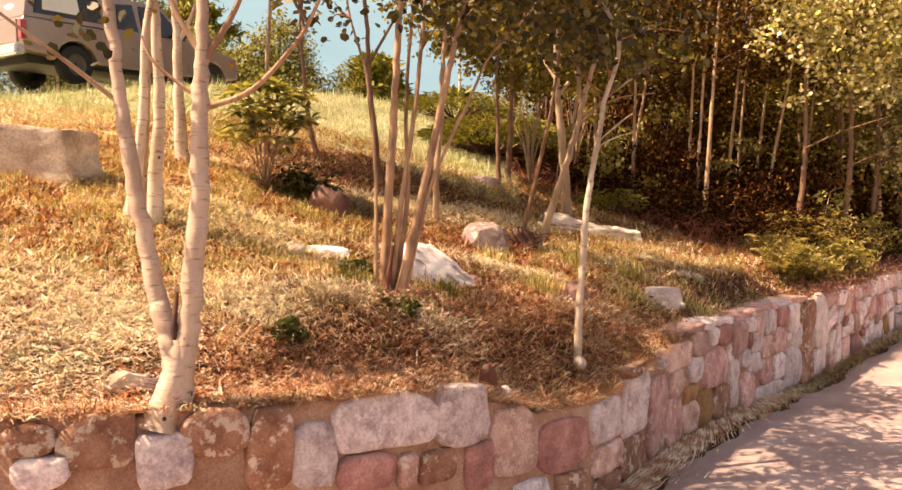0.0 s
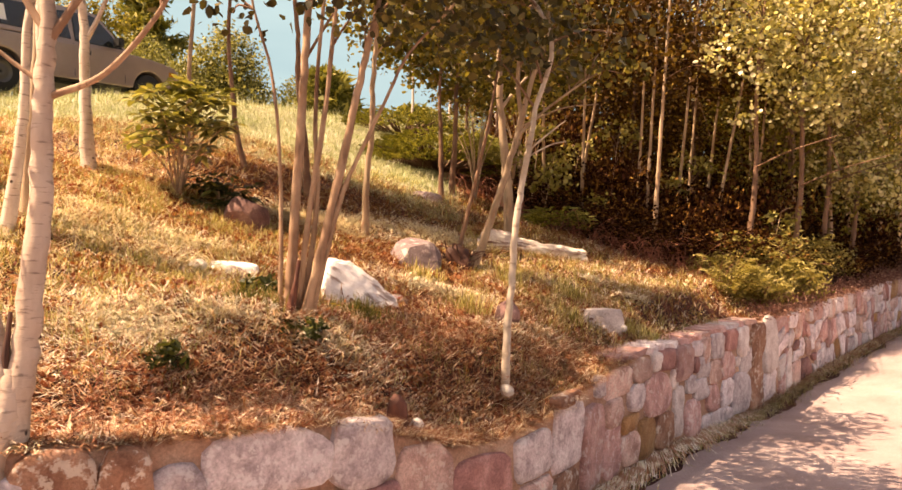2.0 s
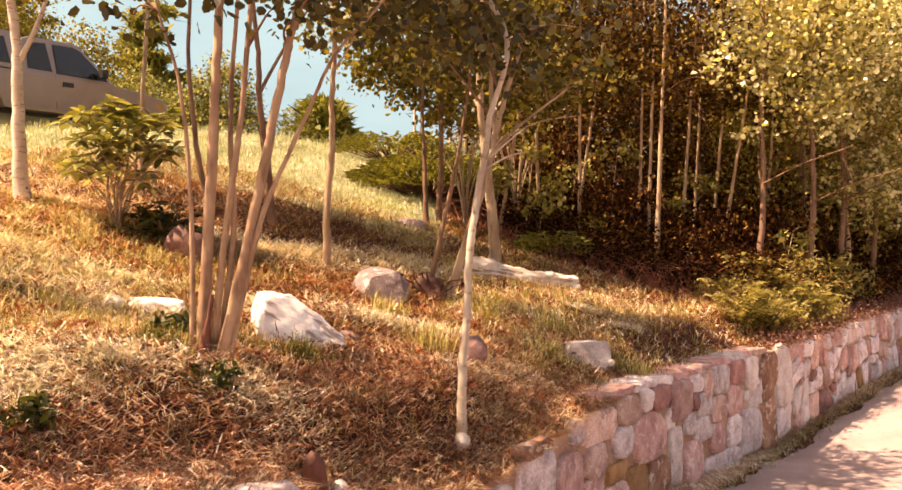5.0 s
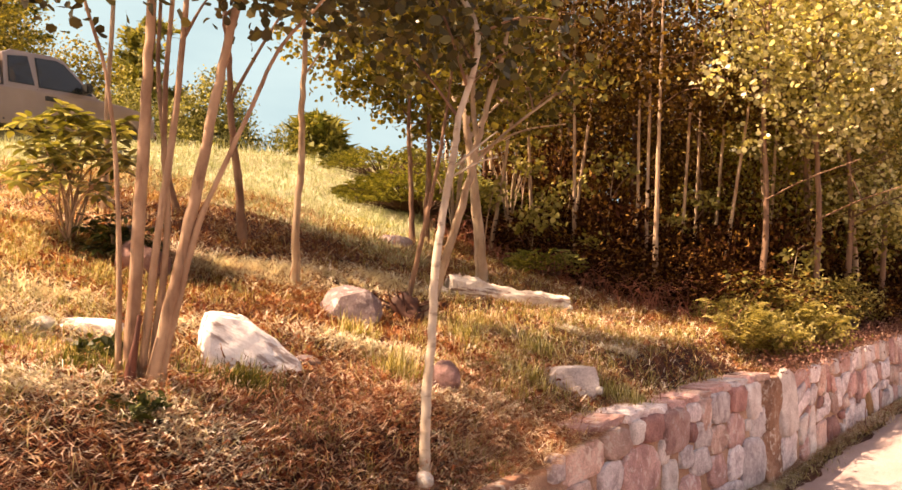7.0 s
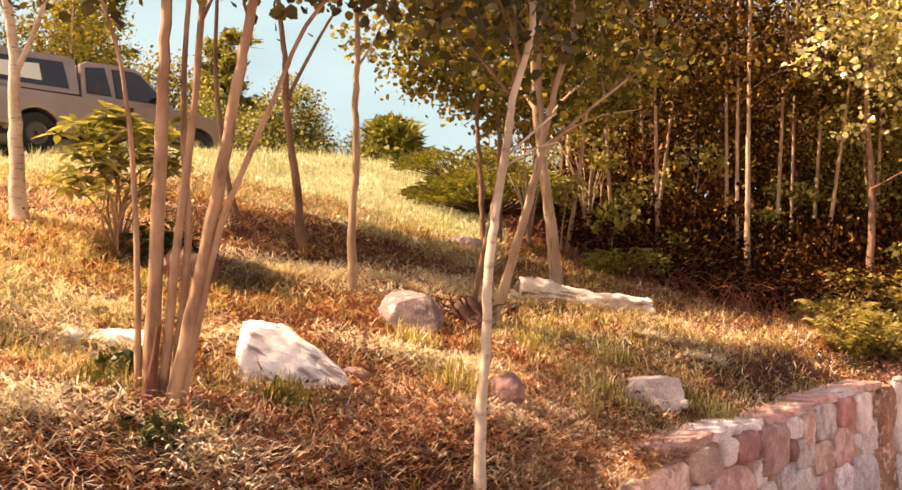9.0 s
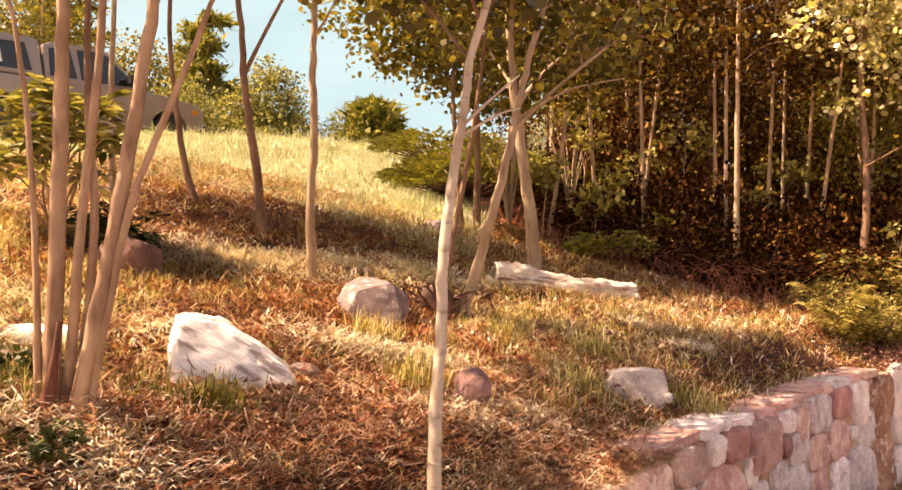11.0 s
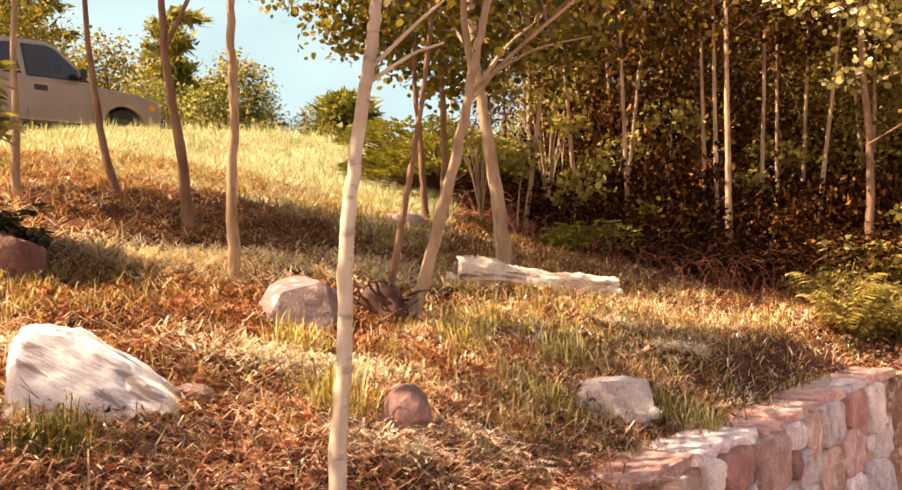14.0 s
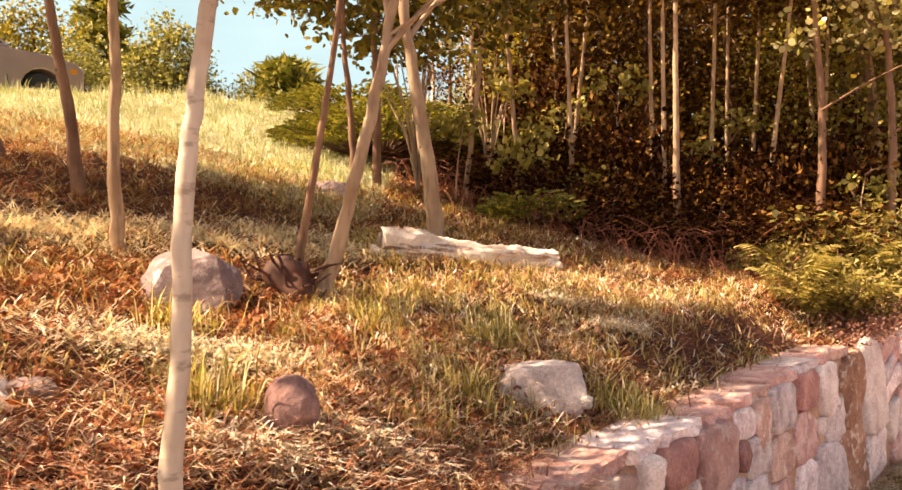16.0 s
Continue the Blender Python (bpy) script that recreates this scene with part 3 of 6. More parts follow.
s_a, s_b, s_turn = s_of(-3.6, 3.9), s_of(12, 17.7), s_of(0.9, 6.2)
wall_pieces = []
s = s_a
while s < s_b:
    if S0 + 3.9 < s < S0 + 10.8:
        s = S0 + 10.86
    near = s < s_turn
    wide = rng.uniform(0.9, 1.3) if near else rng.uniform(0.5, 0.8)
    cells = []
    laid = S0 - 0.05 < s < S0 + 4.3
    if s < S0 - 0.05 < s + wide:
        wide = S0 - s
    if laid:
        wide = min(wide, S0 + 3.95 - s)
    split((s, s + wide, 0.0, 0.42 if laid else 1.0), rng, *((0.12, 0.30) if near else (0.05, 0.14)), cells)
    for a, b, c, d in cells:
        _, _, foot, top, _, _ = wall_at((a + b) / 2)
        ring = []
        for q, h in ((a, c), ((a + b) / 2, c), (b, c), (b, (c + d) / 2), (b, d), ((a + b) / 2, d), (a, d), (a, (c + d) / 2)):
            warp = 1.0 if near else 0.8
            ws = q + warp * (0.30 * (h - 0.5) * math.sin(4.7 * q) + 0.03 * math.sin(9 * h - 7 * q + 1)) + rng.uniform(-0.03, 0.03)
            edge = min(h, 1 - h) * 4
            wh = h + min(1, edge) * warp * (0.07 * math.sin(3.2 * q + 2 * h) + 0.04 * math.sin(8 * q + 3)) + rng.uniform(-0.035, 0.035)
            ring.append((ws, max(0.0, min(1.0, wh)) * (top - foot - 0.01)))
        wall_pieces.append((s, ring, -1))
    s += wide


def stone_outline(a, b, c, d, count, grow):
    """A broken stone's outline in the wall's face: a box with knocked-off, shifted corners."""
    w, h = (b - a) / 2, (d - c) / 2
    corners = []
    for cs, ch in ((-1, -1), (1, -1), (1, 1), (-1, 1)):
        u, v = rng.uniform(0.0, 0.24), rng.uniform(0.0, 0.24)
        if rng.uniform() < 0.45:
            two = [(cs * (1 - 0.2 - 2.2 * u), ch), (cs, ch * (1 - 0.2 - 2.2 * v))]
            corners += two
        else:
            corners.append((cs * (1 - 0.9 * u), ch * (1 - 0.4 * v)))
    corners = sorted(corners, key=lambda p: math.atan2(p[1], p[0]))
    pts = np.array(corners + corners[:1])
    step = np.concatenate([[0], np.cumsum(np.hypot(*(np.diff(pts, axis=0) * (w, h)).T))])
    at = (np.arange(count) + 0.35) / count * step[-1]
    ring = np.stack([np.interp(at, step, pts[:, 0]), np.interp(at, step, pts[:, 1])], -1)
    ring = 0.7 * ring + 0.15 * (np.roll(ring, 1, 0) + np.roll(ring, -1, 0))
    ring = ring * grow * rng.uniform(0.97, 1.03, (count, 1))
    return [(S0 + (a + b) / 2 + w * p, max(0.0, (c + d) / 2 + h * q)) for p, q in ring]


for a, b, c, d, kind in NEAR:
    wall_pieces.append((S0 + a, stone_outline(a, b, c, d, 20, 1.14), kind))


# the capped stretch: each stone by its place along the wall and its height above the foot
UPPER = [(6.64, 6.85, 0.84, 1.01, 6), (6.86, 7.22, 0.82, 1.01, 2), (7.25, 7.80, 0.66, 1.0, 5), (7.19, 7.40, 0.60, 0.80, 6), (7.81, 8.08, 0.87, 1.03, 0), (8.10, 8.36, 0.78, 1.04, 1), (8.40, 8.94, 0.80, 1.07, 0),
         (8.98, 9.44, 0.87, 1.10, 2), (9.47, 9.84, 0.77, 1.11, 6), (9.39, 9.53, 0.64, 0.76, 6), (8.88, 9.36, 0.54, 0.85, 5), (7.99, 8.36, 0.62, 0.85, 0), (8.38, 8.84, 0.53, 0.77, 1), (7.83, 7.98, 0.70, 0.86, 2),
         (9.56, 9.92, 0.56, 0.84, 0), (7.87, 8.30, 0.40, 0.61, 0), (7.60, 7.86, 0.50, 0.68, 0), (9.95, 10.36, 0.60, 1.10, 4), (10.38, 10.80, 0.45, 1.12, 6)]
BESIDE = [(5.16, 5.55, 0.08, 0.74, 5), (4.05, 4.5, 0.2, 0.42, 1), (4.53, 5.12, 0.05, 0.34, 4), (3.98, 4.5, 0.0, 0.18, 4), (4.6, 5.1, 0.85, 0.95, 4)]
LOWER = [(5.61, 6.15, 0.74, 0.97, 1), (5.40, 5.60, 0.80, 0.97, 0), (6.19, 6.60, 0.79, 1.0, 1), (6.13, 6.48, 0.54, 0.77, 0), (6.51, 7.14, 0.42, 0.79, 5), (7.24, 7.56, 0.12, 0.58, 6), (7.62, 8.10, 0.04, 0.40, 5),
         (6.00, 6.36, 0.37, 0.52, 3), (6.38, 6.74, 0.06, 0.41, 3), (5.98, 6.34, 0.08, 0.35, 1), (5.64, 5.97, 0.50, 0.72, 1), (5.60, 5.95, 0.08, 0.48, 5), (6.77, 7.20, 0.06, 0.39, 4), (8.33, 8.84, 0.23, 0.50, 5),
         (8.88, 9.25, 0.22, 0.52, 0), (9.28, 9.87, 0.08, 0.53, 0), (8.13, 9.22, 0.02, 0.20, 0), (9.90, 10.36, 0.06, 0.57, 4), (10.40, 10.85, 0.06, 0.43, 0)]
for a, b, c, d, kind in UPPER + LOWER + BESIDE:
    wall_pieces.append((S0 + a, stone_outline(a, b, c, d, 18, 1.19), kind))


# ---- rocks ----
def rock(name, label, x, y, z, sx, sy, sz, mat, turn=0.0, seed=0, angular=0.25, cuts=7, detail=3, group="", faces=(), worn=1.0):
    """A boulder: a ball cut by flat faces and roughened; it sits sunk into the ground."""
    bm = bmesh.new()
    bmesh.ops.create_icosphere(bm, subdivisions=detail + 1, radius=1.0)
    r = random.Random(seed)
    planes = [(Vector(f[:3]).normalized(), f[3]) for f in faces]
    for _ in range(cuts):
        n = Vector((r.gauss(0, 1), r.gauss(0, 1), r.gauss(0.3, 0.8))).normalized()
        planes.append((n, r.uniform(0.62, 0.86)))
    off = Vector((seed * 3.7, seed * 1.3, 0))
    for v in bm.verts:
        p = v.co.copy()
        for n, d in planes:
            over = p.dot(n) - d
            if over > 0:
                p -= n * over * (1 - 0.12 * angular)
        p *= 1 + angular * 0.35 * noise.noise(p * 1.6 + off) + 0.06 * worn * noise.noise(p * 4 + off) + 0.03 * worn * noise.noise(p * 11 + off)
        v.co = Vector((p.x * sx, p.y * sy, p.z * sz))
    bm.normal_update()
    for e in bm.edges:
        e.smooth = e.calc_face_angle(0) < 0.42
    ob = part(name, bm, mat, None, label, True)
    ob.location, ob.rotation_euler = (x, y, z), (0, 0, radians(turn))
    return tagged(ob, "", "rock", group)


rock("boulder", "large tan flat-topped boulder in dry grass", -4.28, 7.6, land1(-4.28, 7.6) + 0.08, 1.2, 0.6, 0.62, ROCK_TAN, 10, 21, 0.22, 3, 4,
     faces=((0.03, -0.05, 1, 0.42), (0.1, -1, 0.06, 0.45), (1.0, -0.2, 0.12, 0.70), (0.6, -0.8, 0.1, 0.72), (0.05, -0.65, 0.75, 0.62)))
rock("white_boulder", "white granite boulder with rusty streaks, a wedge among straw", -0.13, 7.70, 1.46, 0.44, 0.33, 0.44, ROCK_STREAK, 30, 5, 0.2, 3, 4,
     faces=((0.60, -0.12, 0.78, 0.44), (-1, -0.1, 0.22, 0.78), (0.0, -0.88, 0.46, 0.50), (0.25, 0.6, 0.75, 0.55), (0.05, -0.2, 0.95, 0.62), (-0.6, -0.6, 0.5, 0.80)))
rock("rounded_boulder", "rounded brown boulder under the shrub", -1.30, 8.92, 2.12, 0.225, 0.19, 0.26, ROCK_BROWN, 20, 8, 0.12, 3)
rock("grey_boulder", "lilac grey boulder beside a slim trunk", 0.40, 9.32, 1.84, 0.30, 0.25, 0.24, ROCK_GREY, 4, 13, 0.12, 0, 4,
     faces=((0.25, -0.9, 0.2, 0.5), (0.95, -0.2, 0.2, 0.66), (-0.2, -0.35, 0.9, 0.55), (-0.8, -0.5, 0.5, 0.66), (0.5, 0.2, 0.85, 0.66)), worn=0.6)
rock("squared_boulder", "squared grey stone half sunk in grass", 2.25, 9.02, 1.24, 0.275, 0.23, 0.215, ROCK_PALE, 14, 17, 0.05, 0, 4,
     faces=((-0.06, 0, 1, 0.52), (1, 0.1, 0.05, 0.62), (-0.15, -1, 0.15, 0.5), (-0.8, 0, 0.6, 0.72)), worn=0.35)
rock("ball_rock", "round reddish rock in dry grass", 1.2, 8.05, 1.31, 0.115, 0.11, 0.135, ROCK_ROSE, 0, 25, 0.1, 4)
rock("far_boulder", "small grey boulder in the shade", 0.5, 13.5, 2.72, 0.26, 0.2, 0.2, ROCK_GREY, 10, 31, 0.3, 7)
rock("pale_stone", "flat pale layered slab lying in straw", -1.13, 7.47, 1.655, 0.23, 0.13, 0.085, ROCK_STREAK, 12, 33, 0.15, 3, 3, faces=((0.1, -0.3, 1, 0.5), (0.1, -1, 0.2, 0.55)))
for x, y, r, seed in ((-1.36, 7.38, 0.11, 61), (-1.42, 7.22, 0.075, 62), (-1.13, 7.2, 0.06, 63), (-1.25, 7.14, 0.055, 64), (-1.04, 7.17, 0.045, 65)):
    rock("cobble", "small pale cobble in straw below a flat slab", x, y, land1(x, y) + 0.35 * r, r, 0.75 * r, 0.6 * r, ROCK_WHITE if seed != 62 else ROCK_GREY, 40 * seed, seed, 0.2, 5, 2, "pale cobbles")
rock("pebble", "small white pebble at a trunk's foot", 1.085, 6.93, land1(1.085, 6.93) + 0.065, 0.055, 0.055, 0.055, PEBBLE, 0, 37, 0.1, 3, 2)
rock("white_chip", "small white stone chip beside a squared boulder", 2.475, 8.93, 1.17, 0.04, 0.035, 0.035, ROCK_WHITE, 0, 39, 0.2, 4, 2)


rock("white_stone", "small white stone on the wall's top", 0.40, 5.93, 0.70, 0.055, 0.05, 0.075, PEBBLE, 0, 41, 0.2, 5, 2)
rock("wood_stub", "dark rotten wood stub on the wall's top", 0.285, 5.86, 0.79, 0.07, 0.06, 0.15, BARK_DEAD, 15, 49, 0.35, 4, 2)
rock("leaning_slab", "tan stone slab leaning beside the birch's foot", -1.78, 4.66, land1(-1.78, 4.66) + 0.05, 0.19, 0.06, 0.13, ROCK_TAN, 30, 43, 0.3, 5, 3, faces=((0.1, -1, 0.3, 0.35), (-0.6, -0.2, 0.8, 0.5), (0.9, -0.2, 0.3, 0.6), (0.4, 0, 0.9, 0.62)))
rock("grey_cobble", "grey cobble beside the birch's foot", -1.68, 4.72, land1(-1.68, 4.72) + 0.02, 0.07, 0.07, 0.08, ROCK_GREY, 0, 45, 0.25, 5, 2)
rock("half_buried_stone", "pale stone half buried in straw", 0.22, 7.98, land1(0.22, 7.98) + 0.0, 0.12, 0.09, 0.06, ROCK_GREY, 20, 47, 0.25, 5, 2)
# ---- fallen log ----
def fallen_log():
    """A gnarled split log: a thick butt, a long tapering stem and a broken side limb."""
    root = empty("fallen_log", 1.1, 11.28, 2.0, "long pale weathered log lying split in the grass", "log")
    o = np.array((1.1, 11.28, 2.0))
    runs = ((([(1.24, 11.36, 2.08), (1.42, 11.42, 2.08), (1.66, 11.54, 2.02), (1.95, 11.7, 1.98), (2.3, 11.88, 1.95), (2.66, 12.08, 1.90)], 0.14, 0.14), "log_stem"),
            (([(1.14, 11.28, 2.0), (1.4, 11.34, 1.93), (1.78, 11.5, 1.92)], 0.085, 0.06), "side_limb"),
            (([(1.9, 11.62, 2.02), (2.25, 11.78, 2.0), (2.55, 11.92, 1.93)], 0.07, 0.05), "split_slab"))
    for k, ((pts, r0, r1), name) in enumerate(runs):
        t = Tubes().add(smooth_path(pts, 18) - o, r0, r1, 30, 0.05)
        ob = t.make(name, LOG, root)
        bm = bmesh.new()
        bm.from_mesh(ob.data)
        bmesh.ops.holes_fill(bm, edges=[e for e in bm.edges if e.is_boundary])
        bm.normal_update()
        for v in bm.verts:
            p = Vector(((v.co.x + v.co.y * 0.5) * 0.9, (v.co.y - v.co.x * 0.5) * 7, v.co.z * 8 + k))
            v.co += v.normal * (0.055 * noise.noise(p * 0.8) + 0.075 * (0.3 - abs(noise.noise(p * 1.7))) + 0.014 * noise.noise(p * 5))
        bm.to_mesh(ob.data)
        bm.free()


fallen_log()


# ---- trees ----
def crown_points(blobs, rng, clump=14, tight=0.16):
    """Leaf places in loose clumps inside ellipsoids: (x, y, z, rx, ry, rz, leaves)."""
    pts, tips = [], []
    for x, y, z, rx, ry, rz, n in blobs:
        k = max(1, n // clump)
        d = rng.normal(size=(k, 3))
        d /= np.linalg.norm(d, axis=1)[:, None]
        d *= rng.uniform(0.25, 1.0, k)[:, None] ** 0.6
        tip = np.array((x, y, z)) + d * np.array((rx, ry, rz))
        tips.append(tip)
        p = np.repeat(tip, clump, axis=0) + rng.normal(0, tight, (k * clump, 3)) * np.array((1, 1, 0.75))
        pts.append(p)
    return np.concatenate(pts), np.concatenate(tips)


def tree(name, label, stems, blobs, bark_mat, leaf_mat, leaf=0.035, seed=0, corners=6, twig=0.25, group="", limbs=(), clump=14, tight=0.14, base_flare=0.35, limb_mat=None):
    """stems, limbs: (points, radius at the foot, radius at the tip)."""
    rng = np.random.RandomState(seed)
    x0, y0, z0 = stems[0][0][0]
    root = empty(name, x0, y0, z0, label, "tree", group)
    o = np.array((x0, y0, z0))
    ends = []
    for q, (pts, r0, r1) in enumerate(stems):
        if blobs and blobs[0][2] > pts[-1][2]:
            top, mid = np.array(pts[-1]), np.array(blobs[0][:3])
            pts = list(pts) + [tuple(top + (mid - top) * (1.05 if q == 0 else 0.6))]
            r1 = r1 * 0.55
        t = Tubes()
        path = smooth_path(pts, 6) - o
        path[0, 2] -= 0.12
        path[1:-1] += rng.normal(0, r0 * 0.08, (len(path) - 2, 3))
        t.add(path, r0, r1, 10, 0.05, r0 * base_flare)
        t.make("trunk", bark_mat, root)
        ends.append(path[len(path) // 2:])
    for pts, r0, r1 in limbs:
        Tubes().add(smooth_path(pts, 5) - o, r0, r1, 7, 0.05).make("limb", limb_mat or bark_mat, root)
        ends.append(smooth_path(pts, 5)[2:] - o)
    if blobs:
        pts, tips = crown_points(blobs, rng, clump, tight)
        v, f = leaf_arrays(pts - o, leaf, corners, 0.5, 0.85, rng)
        if twig:
            t = Tubes()
            wood = np.concatenate(ends)
            for tip in tips[:: max(1, int(1 / twig))]:
                tip = tip - o
                k = np.argmin(np.sum((wood - tip) ** 2, axis=1) + rng.uniform(0, 0.5, len(wood)) + 0.6 * np.maximum(wood[:, 2] - tip[2] + 0.25, 0))
                a = wood[k]
                m1 = (a + tip) / 2 + np.array((0, 0, 0.12)) * np.linalg.norm(tip - a) + rng.normal(0, 0.03, 3)
                t.add(smooth_path([a, m1, tip], 3), 0.011, 0.003, 4)
            tagged(t.make("twig_work", BARK_BROWN, root), kind="stuff")
        sheet("crown", v, f, corners, leaf_mat, root)
    return root


birch = tree("birch", "twin-stemmed white birch growing out of the wall's top",
     [([(-1.44, 4.46, 1.02), (-1.485, 4.48, 1.2), (-1.535, 4.49, 1.35), (-1.585, 4.5, 1.50), (-1.67, 4.5, 1.88), (-1.75, 4.5, 2.25), (-1.79, 4.5, 2.46), (-1.83, 4.5, 2.74), (-1.88, 4.5, 3.02), (-1.98, 4.5, 3.6)], 0.062, 0.035),
      ([(-1.43, 4.48, 1.0), (-1.395, 4.49, 1.28), (-1.37, 4.5, 1.64), (-1.36, 4.5, 2.1), (-1.36, 4.5, 2.47), (-1.36, 4.5, 2.72), (-1.37, 4.5, 3.03), (-1.4, 4.5, 3.9)], 0.066, 0.04)],
     # third and fourth leaf masses: added out of view to shade the bank
     [(-1.9, 4.9, 4.6, 0.9, 0.8, 0.8, 850), (-1.0, 4.9, 4.4, 1.1, 0.9, 0.8, 700), (-2.0, 6.5, 4.9, 0.95, 0.75, 0.5, 860), (-3.3, 4.95, 4.75, 0.75, 0.5, 0.4, 420), (-2.2, 4.35, 3.1, 0.5, 0.3, 0.25, 90), (-1.0, 4.2, 3.15, 0.55, 0.3, 0.18, 90), (-1.95, 4.3, 2.72, 0.3, 0.15, 0.1, 24)],
     BARK_SHADED, LEAF_ASPEN, 0.034, 1, base_flare=0.15, limb_mat=BARK_CLUMP, limbs=[([(-1.36, 4.5, 2.69), (-1.26, 4.5, 2.85), (-1.17, 4.5, 3.03), (-1.05, 4.5, 3.4)], 0.022, 0.012), ([(-1.37, 4.5, 2.75), (-1.49, 4.5, 2.93), (-1.62, 4.5, 3.2)], 0.02, 0.012),
            ([(-1.33, 4.5, 2.45), (-1.06, 4.4, 2.54), (-0.81, 4.3, 2.78), (-0.69, 4.2, 2.96)], 0.018, 0.009), ([(-1.79, 4.5, 2.46), (-2.03, 4.4, 2.65), (-2.19, 4.3, 2.77), (-2.4, 4.2, 2.93)], 0.015, 0.007),
            ([(-1.37, 4.5, 2.50), (-1.61, 4.5, 2.68), (-1.69, 4.5, 2.83)], 0.012, 0.006)])
Tubes().add([np.array(p) - (-1.44, 4.46, 1.02) for p in ((-1.45, 4.455, 1.16), (-1.455, 4.445, 1.26), (-1.45, 4.45, 1.36), (-1.452, 4.47, 1.46))], 0.02, 0.01, 7, 0.2).make("bark_scar", BARK_ROT, birch)
Tubes().add(smooth_path([np.array(p) - (-1.44, 4.46, 1.02) for p in ((-1.51, 4.395, 0.74), (-1.485, 4.42, 0.86), (-1.45, 4.45, 1.0), (-1.44, 4.465, 1.12), (-1.437, 4.48, 1.2))], 6), 0.092, 0.05, 14, 0.05, 0.02).make("stool", BARK_SHADED, birch, "thick lower trunk from which both stems rise")
tree("young_birch", "slender pale birch on the dry slope", [([(-2.68, 6.96, 1.83), (-2.6, 6.93, 2.36), (-2.56, 6.9, 2.8), (-2.55, 6.87, 3.36), (-2.55, 6.83, 4.4)], 0.05, 0.03)],
     # first mass is an unseen sun blocker for the slope, set off its stem
     [(-3.1, 5.6, 5.0, 0.8, 0.6, 0.5, 430), (-2.6, 6.9, 6.0, 0.6, 0.5, 0.6, 90)], BARK_BIRCH, LEAF_ASPEN, 0.034, 2, group="birches")
tree("young_birch", "slender white birch on the dry slope", [([(-2.52, 7.1, 2.0), (-2.48, 7.05, 2.87), (-2.53, 7.0, 3.73), (-2.6, 7.0, 4.6)], 0.058, 0.035)],
     [(-2.5, 7.1, 5.9, 0.7, 0.6, 0.7, 120)], BARK_BIRCH, LEAF_ASPEN, 0.034, 3, group="birches")
tree("young_birch", "thin brown-barked birch on the dry slope", [([(-2.72, 7.35, 2.08), (-2.68, 7.3, 2.81), (-2.67, 7.3, 3.81), (-2.64, 7.3, 4.6)], 0.035, 0.02)],
     [(-2.9, 7.6, 5.8, 0.7, 0.6, 0.6, 130)], BARK_TAN, LEAF_ASPEN, 0.034, 4, group="birches")
tree("young_birch", "white birch forking overhead on the slope", [([(-3.02, 9.38, 2.52), (-3.06, 9.35, 3.17), (-3.09, 9.31, 3.73), (-3.12, 9.29, 4.24), (-3.25, 9.25, 5.2)], 0.07, 0.04)],
     # mass at (-1.6, 9.35) added above the view to cast shade
     [(-3.3, 10.6, 6.3, 1.5, 1.1, 0.9, 3600), (-1.6, 9.35, 5.7, 0.5, 0.35, 0.3, 260), (-2.7, 9.1, 4.75, 0.6, 0.4, 0.3, 150)], BARK_BIRCH, LEAF_ASPEN, 0.036, 5, group="birches", limbs=[([(-3.09, 9.31, 3.9), (-2.92, 9.28, 4.24), (-2.7, 9.26, 4.9)], 0.03, 0.015)])
clump = tree("clump_tree", "many-stemmed brown tree rising from one root",
     [([(-0.52, 6.6, 1.30), (-0.49, 6.55, 2.31), (-0.46, 6.5, 3.06), (-0.44, 6.47, 3.61), (-0.42, 6.45, 4.4)], 0.038, 0.027),
      ([(-0.47, 6.62, 1.30), (-0.39, 6.56, 2.13), (-0.3, 6.51, 2.87), (-0.25, 6.47, 3.61), (-0.22, 6.45, 4.2)], 0.024, 0.015),
      ([(-0.41, 6.58, 1.28), (-0.26, 6.56, 2.02), (-0.13, 6.52, 2.69), (-0.04, 6.49, 3.17), (0.05, 6.47, 3.62), (0.15, 6.44, 4.3)], 0.036, 0.025),
      ([(-0.58, 6.6, 1.34), (-0.59, 6.57, 1.94), (-0.62, 6.54, 2.5), (-0.69, 6.51, 3.05), (-0.85, 6.48, 3.7)], 0.018, 0.01),
      ([(-0.37, 6.6, 1.28), (-0.19, 6.55, 2.13), (-0.04, 6.53, 2.54), (0.11, 6.51, 2.87), (0.26, 6.49, 3.21), (0.65, 6.46, 3.8)], 0.019, 0.01),
      ([(-0.44, 6.66, 1.32), (-0.35, 6.6, 2.13), (-0.38, 6.56, 2.87), (-0.33, 6.5, 3.9)], 0.022, 0.014)],
     # mass at (-0.9, 7.9) stands clear of the stems, added for its shadow
     [(-0.4, 6.6, 4.7, 1.3, 1.1, 0.8, 1500), (0.5, 6.5, 4.4, 0.9, 0.8, 0.55, 650), (-0.9, 7.9, 5.0, 0.6, 0.4, 0.35, 500), (-0.75, 6.4, 3.52, 0.45, 0.3, 0.2, 120), (0.25, 6.3, 3.52, 0.6, 0.3, 0.2, 260)],
     BARK_CLUMP, LEAF_ASPEN, 0.034, 6, base_flare=0.12)
